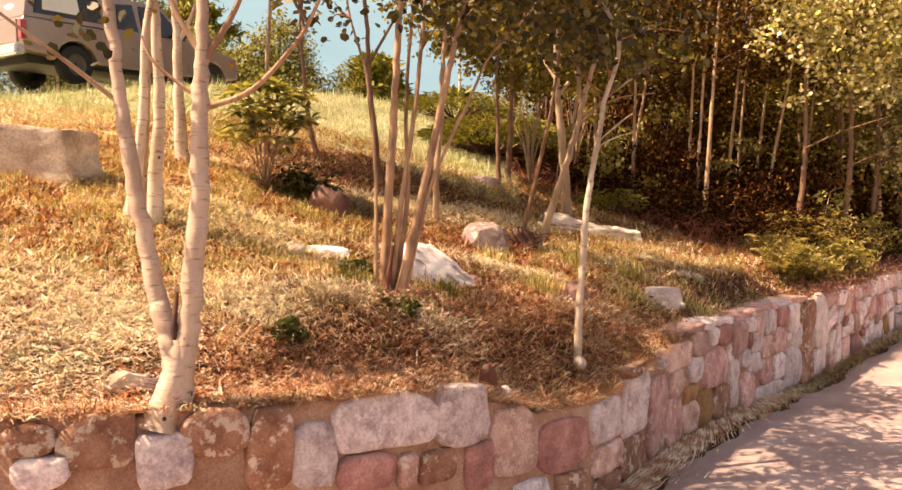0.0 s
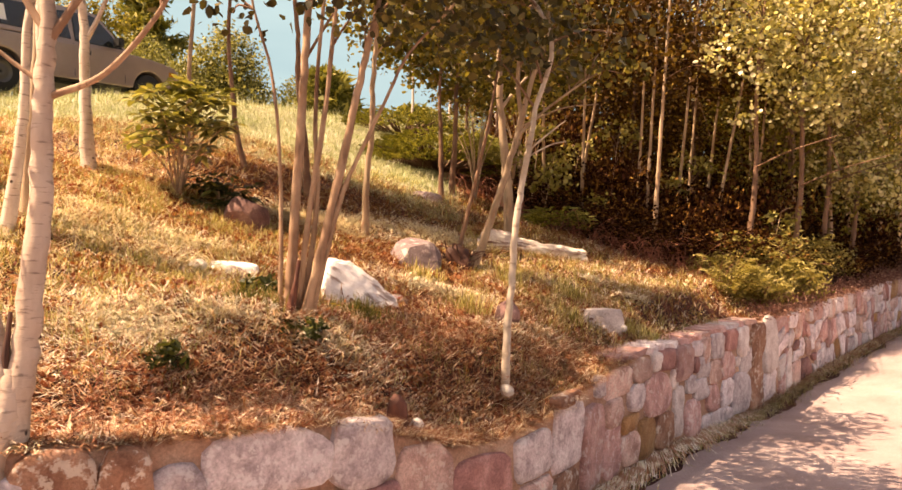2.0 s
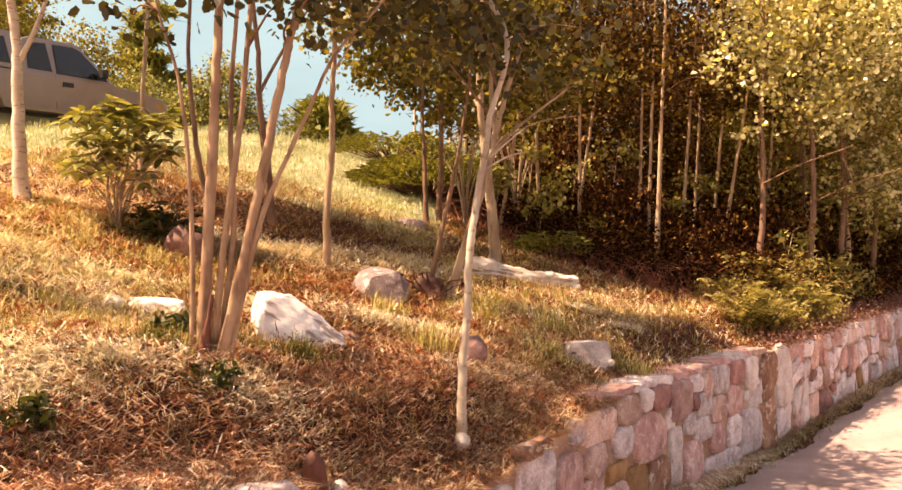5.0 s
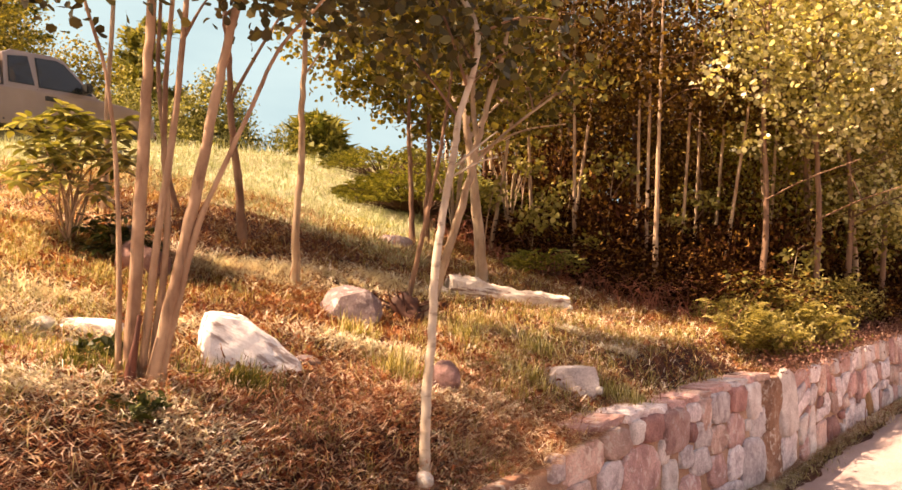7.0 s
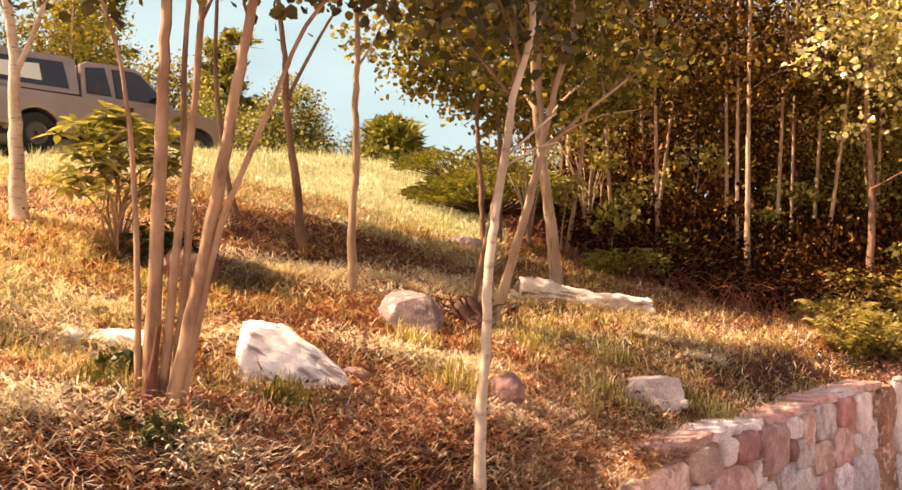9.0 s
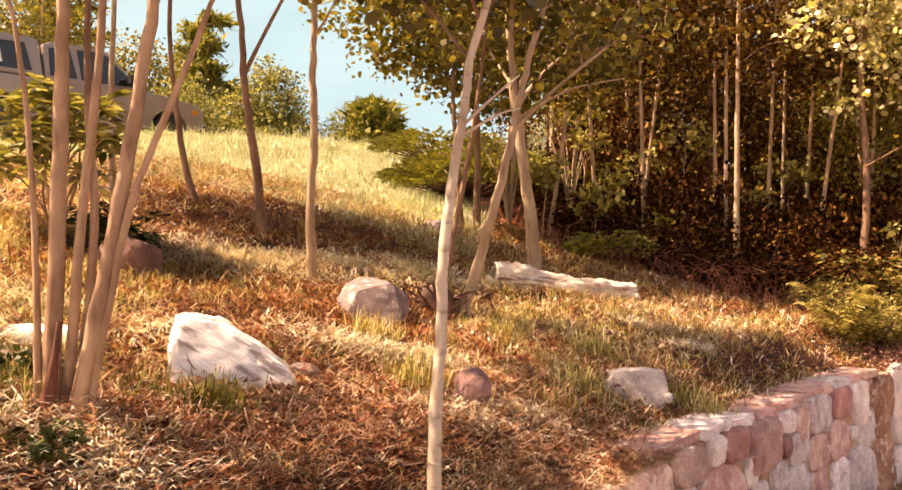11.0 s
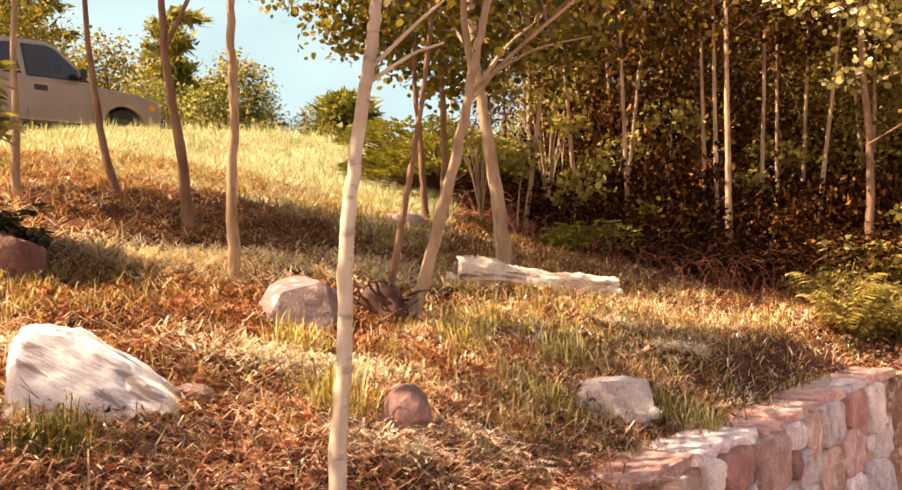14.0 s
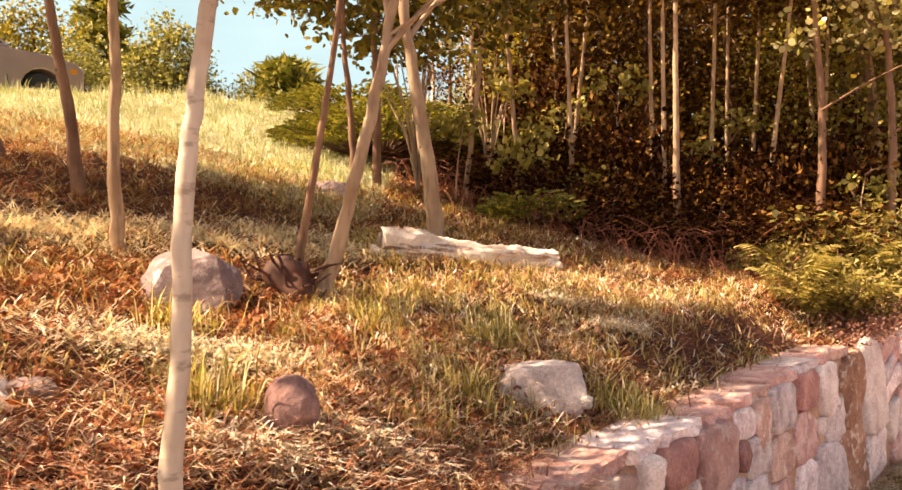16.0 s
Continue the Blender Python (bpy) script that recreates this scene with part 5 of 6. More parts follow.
for k, (x, y, sc) in enumerate(((5.3, 12.3, 1.0), (6.0, 12.9, 1.15), (5.0, 12.6, 0.9), (5.7, 13.2, 1.2), (6.6, 13.9, 1.1), (6.3, 14.1, 1.3), (7.4, 14.7, 1.1), (4.75, 12.9, 0.7))):
    m = Matrix.LocRotScale((x, y, land1(x, y) - 0.03), Euler((0, 0, k * 2.1)), None)
    c = feather[k] if k < 2 else copy_thing(feather[k % 2], m)
    c.matrix_basis = m
    c.scale = (sc, sc, sc)


def juniper(x, y, rx, ry, rz, sprays, seed, label):
    """A spreading conifer bush: layered feathery sprays pointing outwards and up."""
    rng = np.random.RandomState(seed)
    root = empty("juniper", x, y, land1(x, y), label, "shrub", "junipers")
    t = Tubes()
    v = []
    for _ in range(sprays):
        a, q = rng.uniform(0, 6.28), rng.uniform(0.2, 1) ** 0.6
        h = rz * (1.0 - 0.55 * q * q) * rng.uniform(0.25, 1.1)
        tip = np.array((math.cos(a) * rx * q, math.sin(a) * ry * q, h))
        out = np.array((math.cos(a), math.sin(a), 0.05 + rng.uniform(-0.25, 0.2)))
        side = np.array((-math.sin(a), math.cos(a), rng.uniform(-0.4, 0.4)))
        ln = rng.uniform(0.10, 0.2)
        for k in range(7):
            c = tip + out * ln * (k / 7)
            for sgn in (-1, 1):
                e = c + side * sgn * 0.05 * (1 - k / 9) + out * 0.035 - np.array((0, 0, 0.012))
                w = np.array((0, 0, 0.012)) + out * 0.008
                v += [c - w, e, c + w]
        if rng.rand() < 0.12:
            t.add(smooth_path([(0, 0, 0), tip * (0.5, 0.5, 0.35), tip], 4), 0.02, 0.005, 5)
    tagged(t.make("stem_work", BARK_DARK, root), kind="stuff")
    sheet("foliage", v, np.arange(len(v)), 3, NEEDLE, root)


juniper(0.8, 16.2, 1.45, 1.0, 0.75, 2200, 1, "spreading yellow-green juniper bush above the lawn")
juniper(2.2, 16.9, 1.2, 1.0, 0.8, 1200, 2, "spreading juniper bush under the trees")
juniper(0.0, 18.6, 1.3, 1.0, 0.6, 1000, 3, "low juniper bush at the lawn's upper edge")
juniper(2.6, 13.9, 0.5, 0.4, 0.4, 300, 4, "small juniper in the wood's shade")


# ---- many-stemmed pale shrub and stump ----
def bare_shrub(x, y, seed):
    rng = np.random.RandomState(seed)
    root = empty("bare_stemmed_shrub", x, y, land1(x, y), "shrub of many bare pinkish stems fanning upwards", "shrub")
    for _ in range(13):
        a, q = rng.uniform(0, 6.28), rng.uniform(0.15, 0.6)
        t = np.array((math.cos(a) * q, math.sin(a) * q, rng.uniform(1.3, 2.0)))
        Tubes().add(smooth_path([(0, 0, 0), t * (0.3, 0.3, 0.5), t], 5), 0.017, 0.006, 6).make("stem", BARK_TAN, root)
    pts, _ = crown_points([(0, 0, 1.9, 0.7, 0.7, 0.4, 500)], rng, 9, 0.1)
    v, f = leaf_arrays(pts, 0.035, 4, 0.5, 0.8, rng)
    sheet("foliage", v, f, 4, LEAF_BRIGHT, root)


bare_shrub(1.35, 14.7, 1)
bare_shrub(2.25, 15.6, 2)


def stump(x, y):
    """A rotten stump: a lumpy core with many thin frayed roots."""
    z = land1(x, y)
    root = empty("stump", x, y, z, "dark rotten stump with frayed red-brown roots", "stump")
    rng = np.random.RandomState(9)
    bm = bmesh.new()
    bmesh.ops.create_icosphere(bm, subdivisions=3, radius=0.15)
    for v in bm.verts:
        k = 1 + 0.5 * noise.noise(v.co * 9) + 0.25 * noise.noise(v.co * 24)
        v.co = Vector((v.co.x * k, v.co.y * k, v.co.z * k * 1.1 + 0.07))
    part("core", bm, BARK_ROT, root, "", True)
    for _ in range(34):
        a, q = rng.uniform(0, 6.28), rng.uniform(0.12, 0.34)
        tip = np.array((math.cos(a) * q, math.sin(a) * q * 0.8, rng.uniform(-0.02, 0.3)))
        Tubes().add(smooth_path([(math.cos(a) * 0.06, math.sin(a) * 0.05, 0.1), tip * 0.65 + rng.normal(0, 0.04, 3), tip], 4), 0.014, 0.004, 5, 0.2).make("root", BARK_ROT, root)


stump(0.86, 9.78)

# ---- background beyond the crest ----
hedge = [shrub("hedge_bush", "rounded green bush beyond the lawn's crest", 40 + k, 70, 0, 1.6, 1.4, 1.25, 9000, LEAF_HEDGE, 0.036, 120 + k, 0.7, 4, 8, BARK_DARK, "hedge", 0.16) for k in range(3)]
HEDGE = [(-7.8, 27, 1.15), (-9.8, 28, 1.3), (-1.8, 26.5, 0.62), (-0.4, 27.5, 0.66), (1.0, 28.5, 0.66), (-12, 28, 1.3), (2.4, 26.5, 0.85), (-14.5, 27, 1.3), (-17, 25.5, 1.3)]
for k, (x, y, sc) in enumerate(HEDGE):
    m = Matrix.LocRotScale((x, y, land1(x, y) - 0.1), Euler((0, 0, k * 1.7)), None)
    c = copy_thing(hedge[k % 3], m) if k >= 3 else hedge[k]
    c.matrix_basis = m
    c.scale = (sc, sc, sc)
shrub("round_bush", "dense round olive bush on the lawn's crest", -7.6, 25.0, land1(-7.6, 25.0) - 0.1, 0.95, 0.9, 1.6, 7000, LEAF_HEDGE, 0.04, 150, 0.7, 4, 8, BARK_DARK, "hedge", 0.12)
shrub("low_bush", "low spreading green bush on the lawn's crest", -3.05, 25.2, land1(-3.05, 25.2) - 0.1, 0.85, 0.8, 1.05, 5000, NEEDLE, 0.05, 151, 0.4, 4, 8, BARK_DARK, "hedge", 0.10)
tree("crest_tree", "bushy yellow-green tree on the lawn's crest", [([(-5.4, 25, 5.0), (-5.35, 25, 6.4), (-5.2, 25, 8.2)], 0.07, 0.02), ([(-5.4, 25, 5.0), (-5.0, 25, 6.5), (-4.45, 25, 8.0)], 0.05, 0.01), ([(-5.5, 25, 5.0), (-5.9, 25, 6.4), (-6.1, 25, 7.4)], 0.05, 0.015)],
     [(-5.25, 25, 7.5, 0.6, 0.7, 1.15, 3000), (-6.05, 25, 7.0, 0.65, 0.7, 1.0, 2400), (-5.4, 24.9, 6.3, 1.3, 0.8, 0.9, 4200), (-4.55, 25, 7.35, 0.35, 0.4, 0.8, 700), (-4.35, 25, 6.4, 0.65, 0.6, 0.75, 1900)], BARK_DARK, LEAF_HEDGE, 0.042, 152, 4, 0.05, clump=12, tight=0.12)


def pine(x, y, h, seed, label):
    """A conifer of drooping layered boughs."""
    rng = np.random.RandomState(seed)
    z = land1(x, y)
    root = empty("conifer", x, y, z, label, "tree", "conifers")
    Tubes().add(smooth_path([(0, 0, -0.1), (0.05, 0, h * 0.5), (0, 0, h)], 6), 0.16, 0.03, 8).make("trunk", BARK_DARK, root)
    t, v = Tubes(), []
    for k in range(60):
        q = rng.uniform(0.25, 1)
        a, ln = rng.uniform(0, 6.28), h * 0.28 * (1.15 - q) + 0.25
        out = np.array((math.cos(a), math.sin(a), 0.0))
        s0 = np.array((0, 0, h * q))
        tip = s0 + out * ln + np.array((0, 0, 0.12 * ln))
        t.add([s0, (s0 + tip) / 2 - (0, 0, 0.05), tip], 0.03, 0.008, 4)
        c = s0 + (tip - s0) * rng.uniform(0.25, 1.05, 130)[:, None] + rng.normal(0, 0.16, (130, 3)) * (1, 1, 0.6)
        e = rng.normal(0, 0.13, (130, 3)) + out * 0.15
        w = rng.normal(0, 0.05, (130, 3))
        v.append(np.stack([c - w, c + e, c + w], 1).reshape(-1, 3))
    tagged(t.make("bough_work", BARK_DARK, root), kind="stuff")
    v = np.concatenate(v)
    sheet("crown", v, np.arange(len(v)), 3, NEEDLE, root)
    return root


pine(-10.0, 33, 7.5, 1, "tall pine beyond the parked truck")
pine(-14.5, 31, 9.0, 3, "tall pine behind the hedge")
pine(-2.4, 25.6, 2.1, 4, "small dark conifer on the crest")
pine(0.0, 36, 3.2, 5, "small dark conifer on the crest")
for k, (x, y) in enumerate(((-17.5, 22), (-15, 34), (-20, 28), (-12, 25.5))):
    c = copy_thing(protos[3], Matrix.LocRotScale((x, y, land1(x, y)), Euler((0, 0, k)), None))
    c.scale = (1.3, 1.3, 1.3)
for k, (x, y, h) in enumerate(((-12.6, 26.5, 6.6), (-15.2, 25.0, 7.0), (-17.8, 23.0, 7.2), (-11.2, 30.0, 6.0))):
    z = land1(x, y)
    tree("shade_tree", "leafy olive broadleaf tree beyond the parked truck", [([(x, y, z - 0.1), (x + 0.1, y, z + h * 0.4), (x, y, z + h * 0.8)], 0.14, 0.05)],
         [(x, y, z + h * 0.72, 1.7, 1.5, h * 0.26, 3600), (x + 0.9, y - 0.3, z + h * 0.5, 1.2, 1.1, h * 0.16, 1500), (x - 0.9, y, z + h * 0.55, 1.2, 1.1, h * 0.18, 1500)], BARK_DARK, LEAF_BRIGHT, 0.06, 400 + k, 4, 0.05, "shade trees", tight=0.25)
for k, (x, y) in enumerate(((1.2, 24.5), (2.0, 26.2), (2.6, 25.2), (0.1, 27.8), (3.3, 27))):
    z = land1(x, y)
    tree("far_birch", "distant thin white birch trunk at the lawn's edge", [([(x, y, z - 0.1), (x + 0.05, y, z + 2), (x - 0.05, y, z + 4.5), (x, y, z + 7)], 0.05, 0.025)],
         [(x + 0.4, y, z + 5.6, 1.3, 1.2, 1.0, 500)], BARK_BIRCH, LEAF_HEDGE, 0.06, 140 + k, 4, 0.05, "far birches")

# clear pale sky low over the crest
SKY_FAR = paint("pale_summer_sky", (0.0, 0.0, 0.0), 1.0)
sn, sl = SKY_FAR.node_tree.nodes, SKY_FAR.node_tree.links
haze = tex(sn, sl, 0.006, 3, 0.5, (1, 1, 3))
tint = ramp(sn, [(0.3, (0.14, 0.315, 0.465)), (0.7, (0.175, 0.365, 0.52))])
sl.new(haze.outputs["Fac"], tint.inputs[0])
sl.new(tint.outputs[0], sn["Principled BSDF"].inputs["Emission Color"])
sn["Principled BSDF"].inputs["Emission Strength"].default_value = 1.0
sv = []
for az in np.radians(np.arange(40, 146, 3)):
    sv += [(900 * math.cos(az), 900 * math.sin(az), -40), (900 * math.cos(az), 900 * math.sin(az), 420)]
i = np.arange(len(sv) // 2 - 1) * 2
backdrop = sheet("backdrop", sv, np.stack([i, i + 2, i + 3, i + 1], -1), 4, SKY_FAR, smooth=True)
tagged(backdrop, "clear pale blue summer sky beyond the crest", "sky", kind="structure")

# distant wooded rim all round
rng = np.random.RandomState(77)
n = 30000
a = rng.uniform(0, 2 * np.pi, n)
r = rng.uniform(58, 75, n)
px, py = r * np.cos(a), 12 + r * np.sin(a)
h = 3.0 + 2.5 * np.abs(np.sin(a * 9)) + 1.8 * np.abs(np.sin(a * 23 + 1))
pts = np.stack([px, py, land(px, py) - 0.3 + h * rng.uniform(0, 1, n) ** 0.8], -1)
v, f = leaf_arrays(pts, 0.8, 4, 0.3, 0.8, rng)
tagged(sheet("far_woods", v, f, 4, LEAF_FOREST), "distant belt of green woodland", "woods", kind="stuff")

# ---- parked pickup truck ----
def extruded(outline, half, taper_z=None, taper=1.0, bevel=0.04):
    """A side outline (along, up) drawn out to both sides."""
    bm = bmesh.new()
    face = bm.faces.new([bm.verts.new((x, -half, z)) for x, z in outline])
    more = bmesh.ops.extrude_face_region(bm, geom=[face])
    for v in more["geom"]:
        if isinstance(v, bmesh.types.BMVert):
            v.co.y = half
    bmesh.ops.recalc_face_normals(bm, faces=bm.faces[:])
    if taper_z:
        lo, hi = taper_z
        for v in bm.verts:
            k = min(1, max(0, (v.co.z - lo) / (hi - lo)))
            v.co.y *= 1 + (taper - 1) * k
    if bevel:
        long_edges = [e for e in bm.edges if len(e.link_faces) == 2 and e.calc_face_angle(0) > 0.35]
        bmesh.ops.bevel(bm, geom=long_edges, offset=bevel, segments=2, profile=0.6, affect="EDGES")
    return bm


def side_y(z):
    return 0.965 if z < 1.13 else 0.955 - 0.135 * (z - 1.13) / 0.8


def pane(outline, side, out=0.012, thick=0.012):
    """A flat piece that lies on the truck's side."""
    bm = bmesh.new()
    front = [bm.verts.new((x, side * (side_y(z) + out), z)) for x, z in outline]
    back = [bm.verts.new((x, side * (side_y(z) + out - thick), z)) for x, z in outline]
    bm.faces.new(front)
    bm.faces.new(back[::-1])
    n = len(outline)
    for k in range(n):
        bm.faces.new((front[k], back[k], back[(k + 1) % n], front[(k + 1) % n]))
    bmesh.ops.recalc_face_normals(bm, faces=bm.faces[:])
    return bm


def block(x0, x1, y0, y1, z0, z1, bevel=0.02):
    bm = bmesh.new()
    bmesh.ops.create_cube(bm, size=1.0, matrix=Matrix.LocRotScale(((x0 + x1) / 2, (y0 + y1) / 2, (z0 + z1) / 2), None, (x1 - x0, y1 - y0, z1 - z0)))
    if bevel:
        bmesh.ops.bevel(bm, geom=bm.edges[:], offset=bevel, segments=2, affect="EDGES")
    return bm


def lathe_y(profile, x, y, z, steps=28):
    """Turns (radius, across) round an axle that runs sideways."""
    bm = bmesh.new()
    rings = []
    for k in range(steps):
        a = 2 * math.pi * k / steps
        rings.append([bm.verts.new((x + r * math.cos(a), y + o, z + r * math.sin(a))) for r, o in profile])
    for k in range(steps):
        p, q = rings[k], rings[(k + 1) % steps]
        for j in range(len(profile) - 1):
            bm.faces.new((p[j], p[j + 1], q[j + 1], q[j]))
    bmesh.ops.recalc_face_normals(bm, faces=bm.faces[:])
    return bm


def arch(cx, r, n=9):
    return [(cx + r * math.cos(a), 0.38 + r * math.sin(a)) for a in np.linspace(math.pi * 0.97, math.pi * 0.03, n)]


def truck():
    root = empty("pickup_truck", 0, 0, 0, "champagne silver pickup truck with bed canopy parked on the crest", "truck")
    low = [(-1.12, 0.55), (-0.55, 0.5)] + arch(0, 0.47) + [(0.55, 0.42), (2.95, 0.42)] + arch(3.5, 0.46) + [(4.05, 0.45), (4.32, 0.5), (4.36, 0.85), (4.22, 1.02), (3.6, 1.12), (2.95, 1.17), (0.86, 1.17), (-1.1, 1.19), (-1.15, 1.1)]
    part("body", extruded(low, 0.965, None, 1, 0.035), TRUCK_PAINT, root)
    cab = [(0.88, 1.14), (0.93, 1.84), (1.1, 1.92), (2.0, 1.94), (2.22, 1.89), (2.96, 1.16)]
    part("cab", extruded(cab, 0.955, (1.13, 1.93), 0.86, 0.03), TRUCK_PAINT, root)
    cap = [(-1.1, 1.19), (-0.93, 1.86), (-0.8, 1.92), (0.7, 1.95), (0.83, 1.9), (0.85, 1.19)]
    part("canopy", extruded(cap, 0.955, (1.13, 1.93), 0.86, 0.03), TRUCK_PAINT, root)
    part("underbody", block(-0.9, 4.1, -0.7, 0.7, 0.35, 0.8), BLACK, root)
    for sd in (-1, 1):
        for outline in ([(-0.86, 1.3), (-0.74, 1.76), (0.55, 1.8), (0.62, 1.3)], [(1.0, 1.26), (1.03, 1.77), (1.42, 1.82), (1.5, 1.26)], [(1.62, 1.24), (1.6, 1.82), (2.05, 1.84), (2.2, 1.79), (2.78, 1.24)]):
            w = part("side_window", pane(outline, sd, 0.014), GLASS, root, "dark tinted side window")
            cx, cz = sum(p[0] for p in outline) / len(outline), sum(p[1] for p in outline) / len(outline)
            part("window_frame", pane([(cx + (x - cx) * 1.03 + 0.008 * (1 if x > cx else -1), cz + (z - cz) * 1.05) for x, z in outline], sd, 0.007), BLACK, w)
        if sd < 0:
            # plain white panel lying just outside the canopy glass
            part("white_panel", pane([(-0.7, 1.38), (-0.66, 1.66), (0.1, 1.70), (0.12, 1.38)], sd, 0.02, 0.004), MATT_WHITE, root, "white panel on the canopy window")
        h = part("door_handle", pane([(1.72, 0.98), (1.72, 1.07), (1.95, 1.07), (1.95, 0.98)], sd, 0.03, 0.05), BLACK, root, "black door handle")
        part("door_seam", pane([(1.565, 0.5), (1.565, 1.18), (1.577, 1.18), (1.577, 0.5)], sd, 0.004, 0.006), BLACK, root)
        part("door_seam", pane([(2.82, 0.5), (2.82, 1.16), (2.832, 1.16), (2.832, 0.5)], sd, 0.004, 0.006), BLACK, root)
        part("cab_gap", pane([(0.845, 0.5), (0.845, 1.9), (0.875, 1.9), (0.875, 0.5)], sd, 0.004, 0.006), BLACK, root)
        m = block(2.48, 2.62, sd * 1.0 if sd > 0 else -1.24, 1.24 if sd > 0 else -1.0, 1.22, 1.42, 0.03)
        part("mirror", m, BLACK, root, "black door mirror")
        part("tail_light", block(-1.17, -1.04, sd * 0.975 if sd < 0 else 0.84, sd * 0.84 if sd < 0 else 0.975, 0.75, 1.12, 0.015), RED_LENS, root, "red tail light")
        part("headlight", block(4.18, 4.36, -0.95 if sd < 0 else 0.55, -0.55 if sd < 0 else 0.95, 0.78, 0.95, 0.02), CLEAR_LENS, root, "clear headlight")
        part("marker_light", pane([(4.05, 0.8), (4.05, 0.9), (4.2, 0.9), (4.2, 0.8)], sd, 0.006), AMBER, root, "amber marker light")
        for x in (0.0, 3.5):
            hub = sd * 0.83
            tyre = lathe_y([(0.22, -0.11), (0.36, -0.115), (0.385, -0.08), (0.385, 0.08), (0.36, 0.115), (0.22, 0.11), (0.22, -0.11)], x, hub, 0.385)
            w = part("wheel", tyre, RUBBER, root, "black tyre", True)
            part("rim", lathe_y([(0.03, sd * 0.06), (0.1, sd * 0.085), (0.14, sd * 0.05), (0.2, sd * 0.06), (0.225, sd * 0.1)], x, hub, 0.385), RIM, w, "grey wheel rim", True)
    part("rear_bumper", block(-1.3, -1.08, -0.95, 0.95, 0.45, 0.66, 0.03), CHROME, root, "chrome rear bumper")
    part("front_bumper", block(4.28, 4.46, -0.95, 0.95, 0.42, 0.66, 0.04), CHROME, root, "chrome front bumper")
    part("tailgate", block(-1.17, -1.13, -0.8, 0.8, 0.7, 1.14, 0.01), TRUCK_PAINT, root)
    bm = bmesh.new()
    f = [bm.verts.new(p) for p in ((2.94, -0.84, 1.2), (2.94, 0.84, 1.2), (2.30, 0.74, 1.84), (2.30, -0.74, 1.84))]
    bm.faces.new(f)
    bmesh.ops.translate(bm, verts=bm.verts[:], vec=(0.015, 0, 0.015))
    bmesh.ops.solidify(bm, geom=bm.faces[:], thickness=0.01)
    part("windscreen", bm, GLASS, root, "dark windscreen")
    a = 1.003
    x, y = TRUCK_AT
    root.matrix_basis = Matrix.Translation((x, y, TRUCK_Z)) @ Euler((0, -0.079, a)).to_matrix().to_4x4()


TRUCK_AT, TRUCK_Z = (-8.48, 17.62), 4.84
truck()


# ---- grass and straw ----
def scatter(n, x0, x1, y0, y1, seed, keep=None, gap=0.12):
    rng = np.random.RandomState(seed)
    p = np.stack([rng.uniform(x0, x1, n), rng.uniform(y0, y1, n)], -1)
    d, _, _ = from_wall(p[:, 0], p[:, 1])
    ok = d > gap
    # stay inside the strip of hillside that opens away from the road
    ok &= (p[:, 0] > -0.62 * p[:, 1] - 0.6)
    if keep is not None:
        ok &= keep(p[:, 0], p[:, 1], rng.uniform(0, 1, n))
    return p[ok]


def lumps(x, y, f=1.0):
    return 0.5 + 0.25 * np.sin(2.1 * f * x + 1.3 * f * y) * np.sin(1.7 * f * y - 0.9 * f * x + 1) + 0.25 * np.sin(4.7 * f * x - 2.2 * f * y + 2) * np.sin(3.9 * f * y + 1.1 * f * x)


def wooded(x, y):
    return y > np.maximum(14.2 - 0.0 * x, 16.2 - 0.75 * np.maximum(x - 1.2, 0) * 1.0)


def sun_toned(x, y, blur=0.0):
    """The open western slope, where sunlight is put into the straw's colour."""
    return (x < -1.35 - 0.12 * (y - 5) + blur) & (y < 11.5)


def tufted(n, each, spread, *a, **k):
    """Blade places in small tufts."""
    c = scatter(n, *a, **k)
    r = np.random.RandomState(len(c))
    return np.repeat(c, each, axis=0) + r.normal(0, spread, (len(c) * each, 2))


def over(p, up=0.0):
    return land(p[:, 0], p[:, 1]) + up


def wood_edge(x):
    return np.where(x < 1.2, 99.0, np.clip(15.3 - 0.75 * (x - 1.9), 12.9, 15.6))


p = scatter(115000, -5.5, 5.5, 4.2, 9.8, 1, gap=0.0)
pale = sun_toned(p[:, 0], p[:, 1], np.random.RandomState(31).uniform(-0.6, 0.6, len(p)))
blades("straw_litter", p[~pale], over(p[~pale], 0.015), 0.2, 0.0036, 0.94, STRAW, "pale and russet dry straw lying over the slope", "straw", 1)
blades("straw_litter", p[pale], over(p[pale], 0.015), 0.2, 0.0040, 0.94, SUNNY_STRAW, "cream straw over the slope, sunlight put into its colour", "straw", 11)
p = tufted(4200, 14, 0.04, -5.5, 6.5, 4.2, 9.8, 2, lambda x, y, r: r < 0.2 + 0.9 * lumps(x, y) ** 2, 0.03)
p = p[~sun_toned(p[:, 0], p[:, 1], np.random.RandomState(32).uniform(-0.8, 0.8, len(p)))]
blades("dry_grass", p, over(p, -0.01), 0.14, 0.0030, 0.72, DRY_GRASS, "tufts of dry yellow and brown grass", "grass", 2)
p = scatter(85000, -8, 7, 9.4, 16.0, 3, lambda x, y, r: (r < np.where(x > 1.4, 0.42, 0.72)) & (y < lawn_line(x) + 1.5) & (y < wood_edge(x) - 1.6 * r))
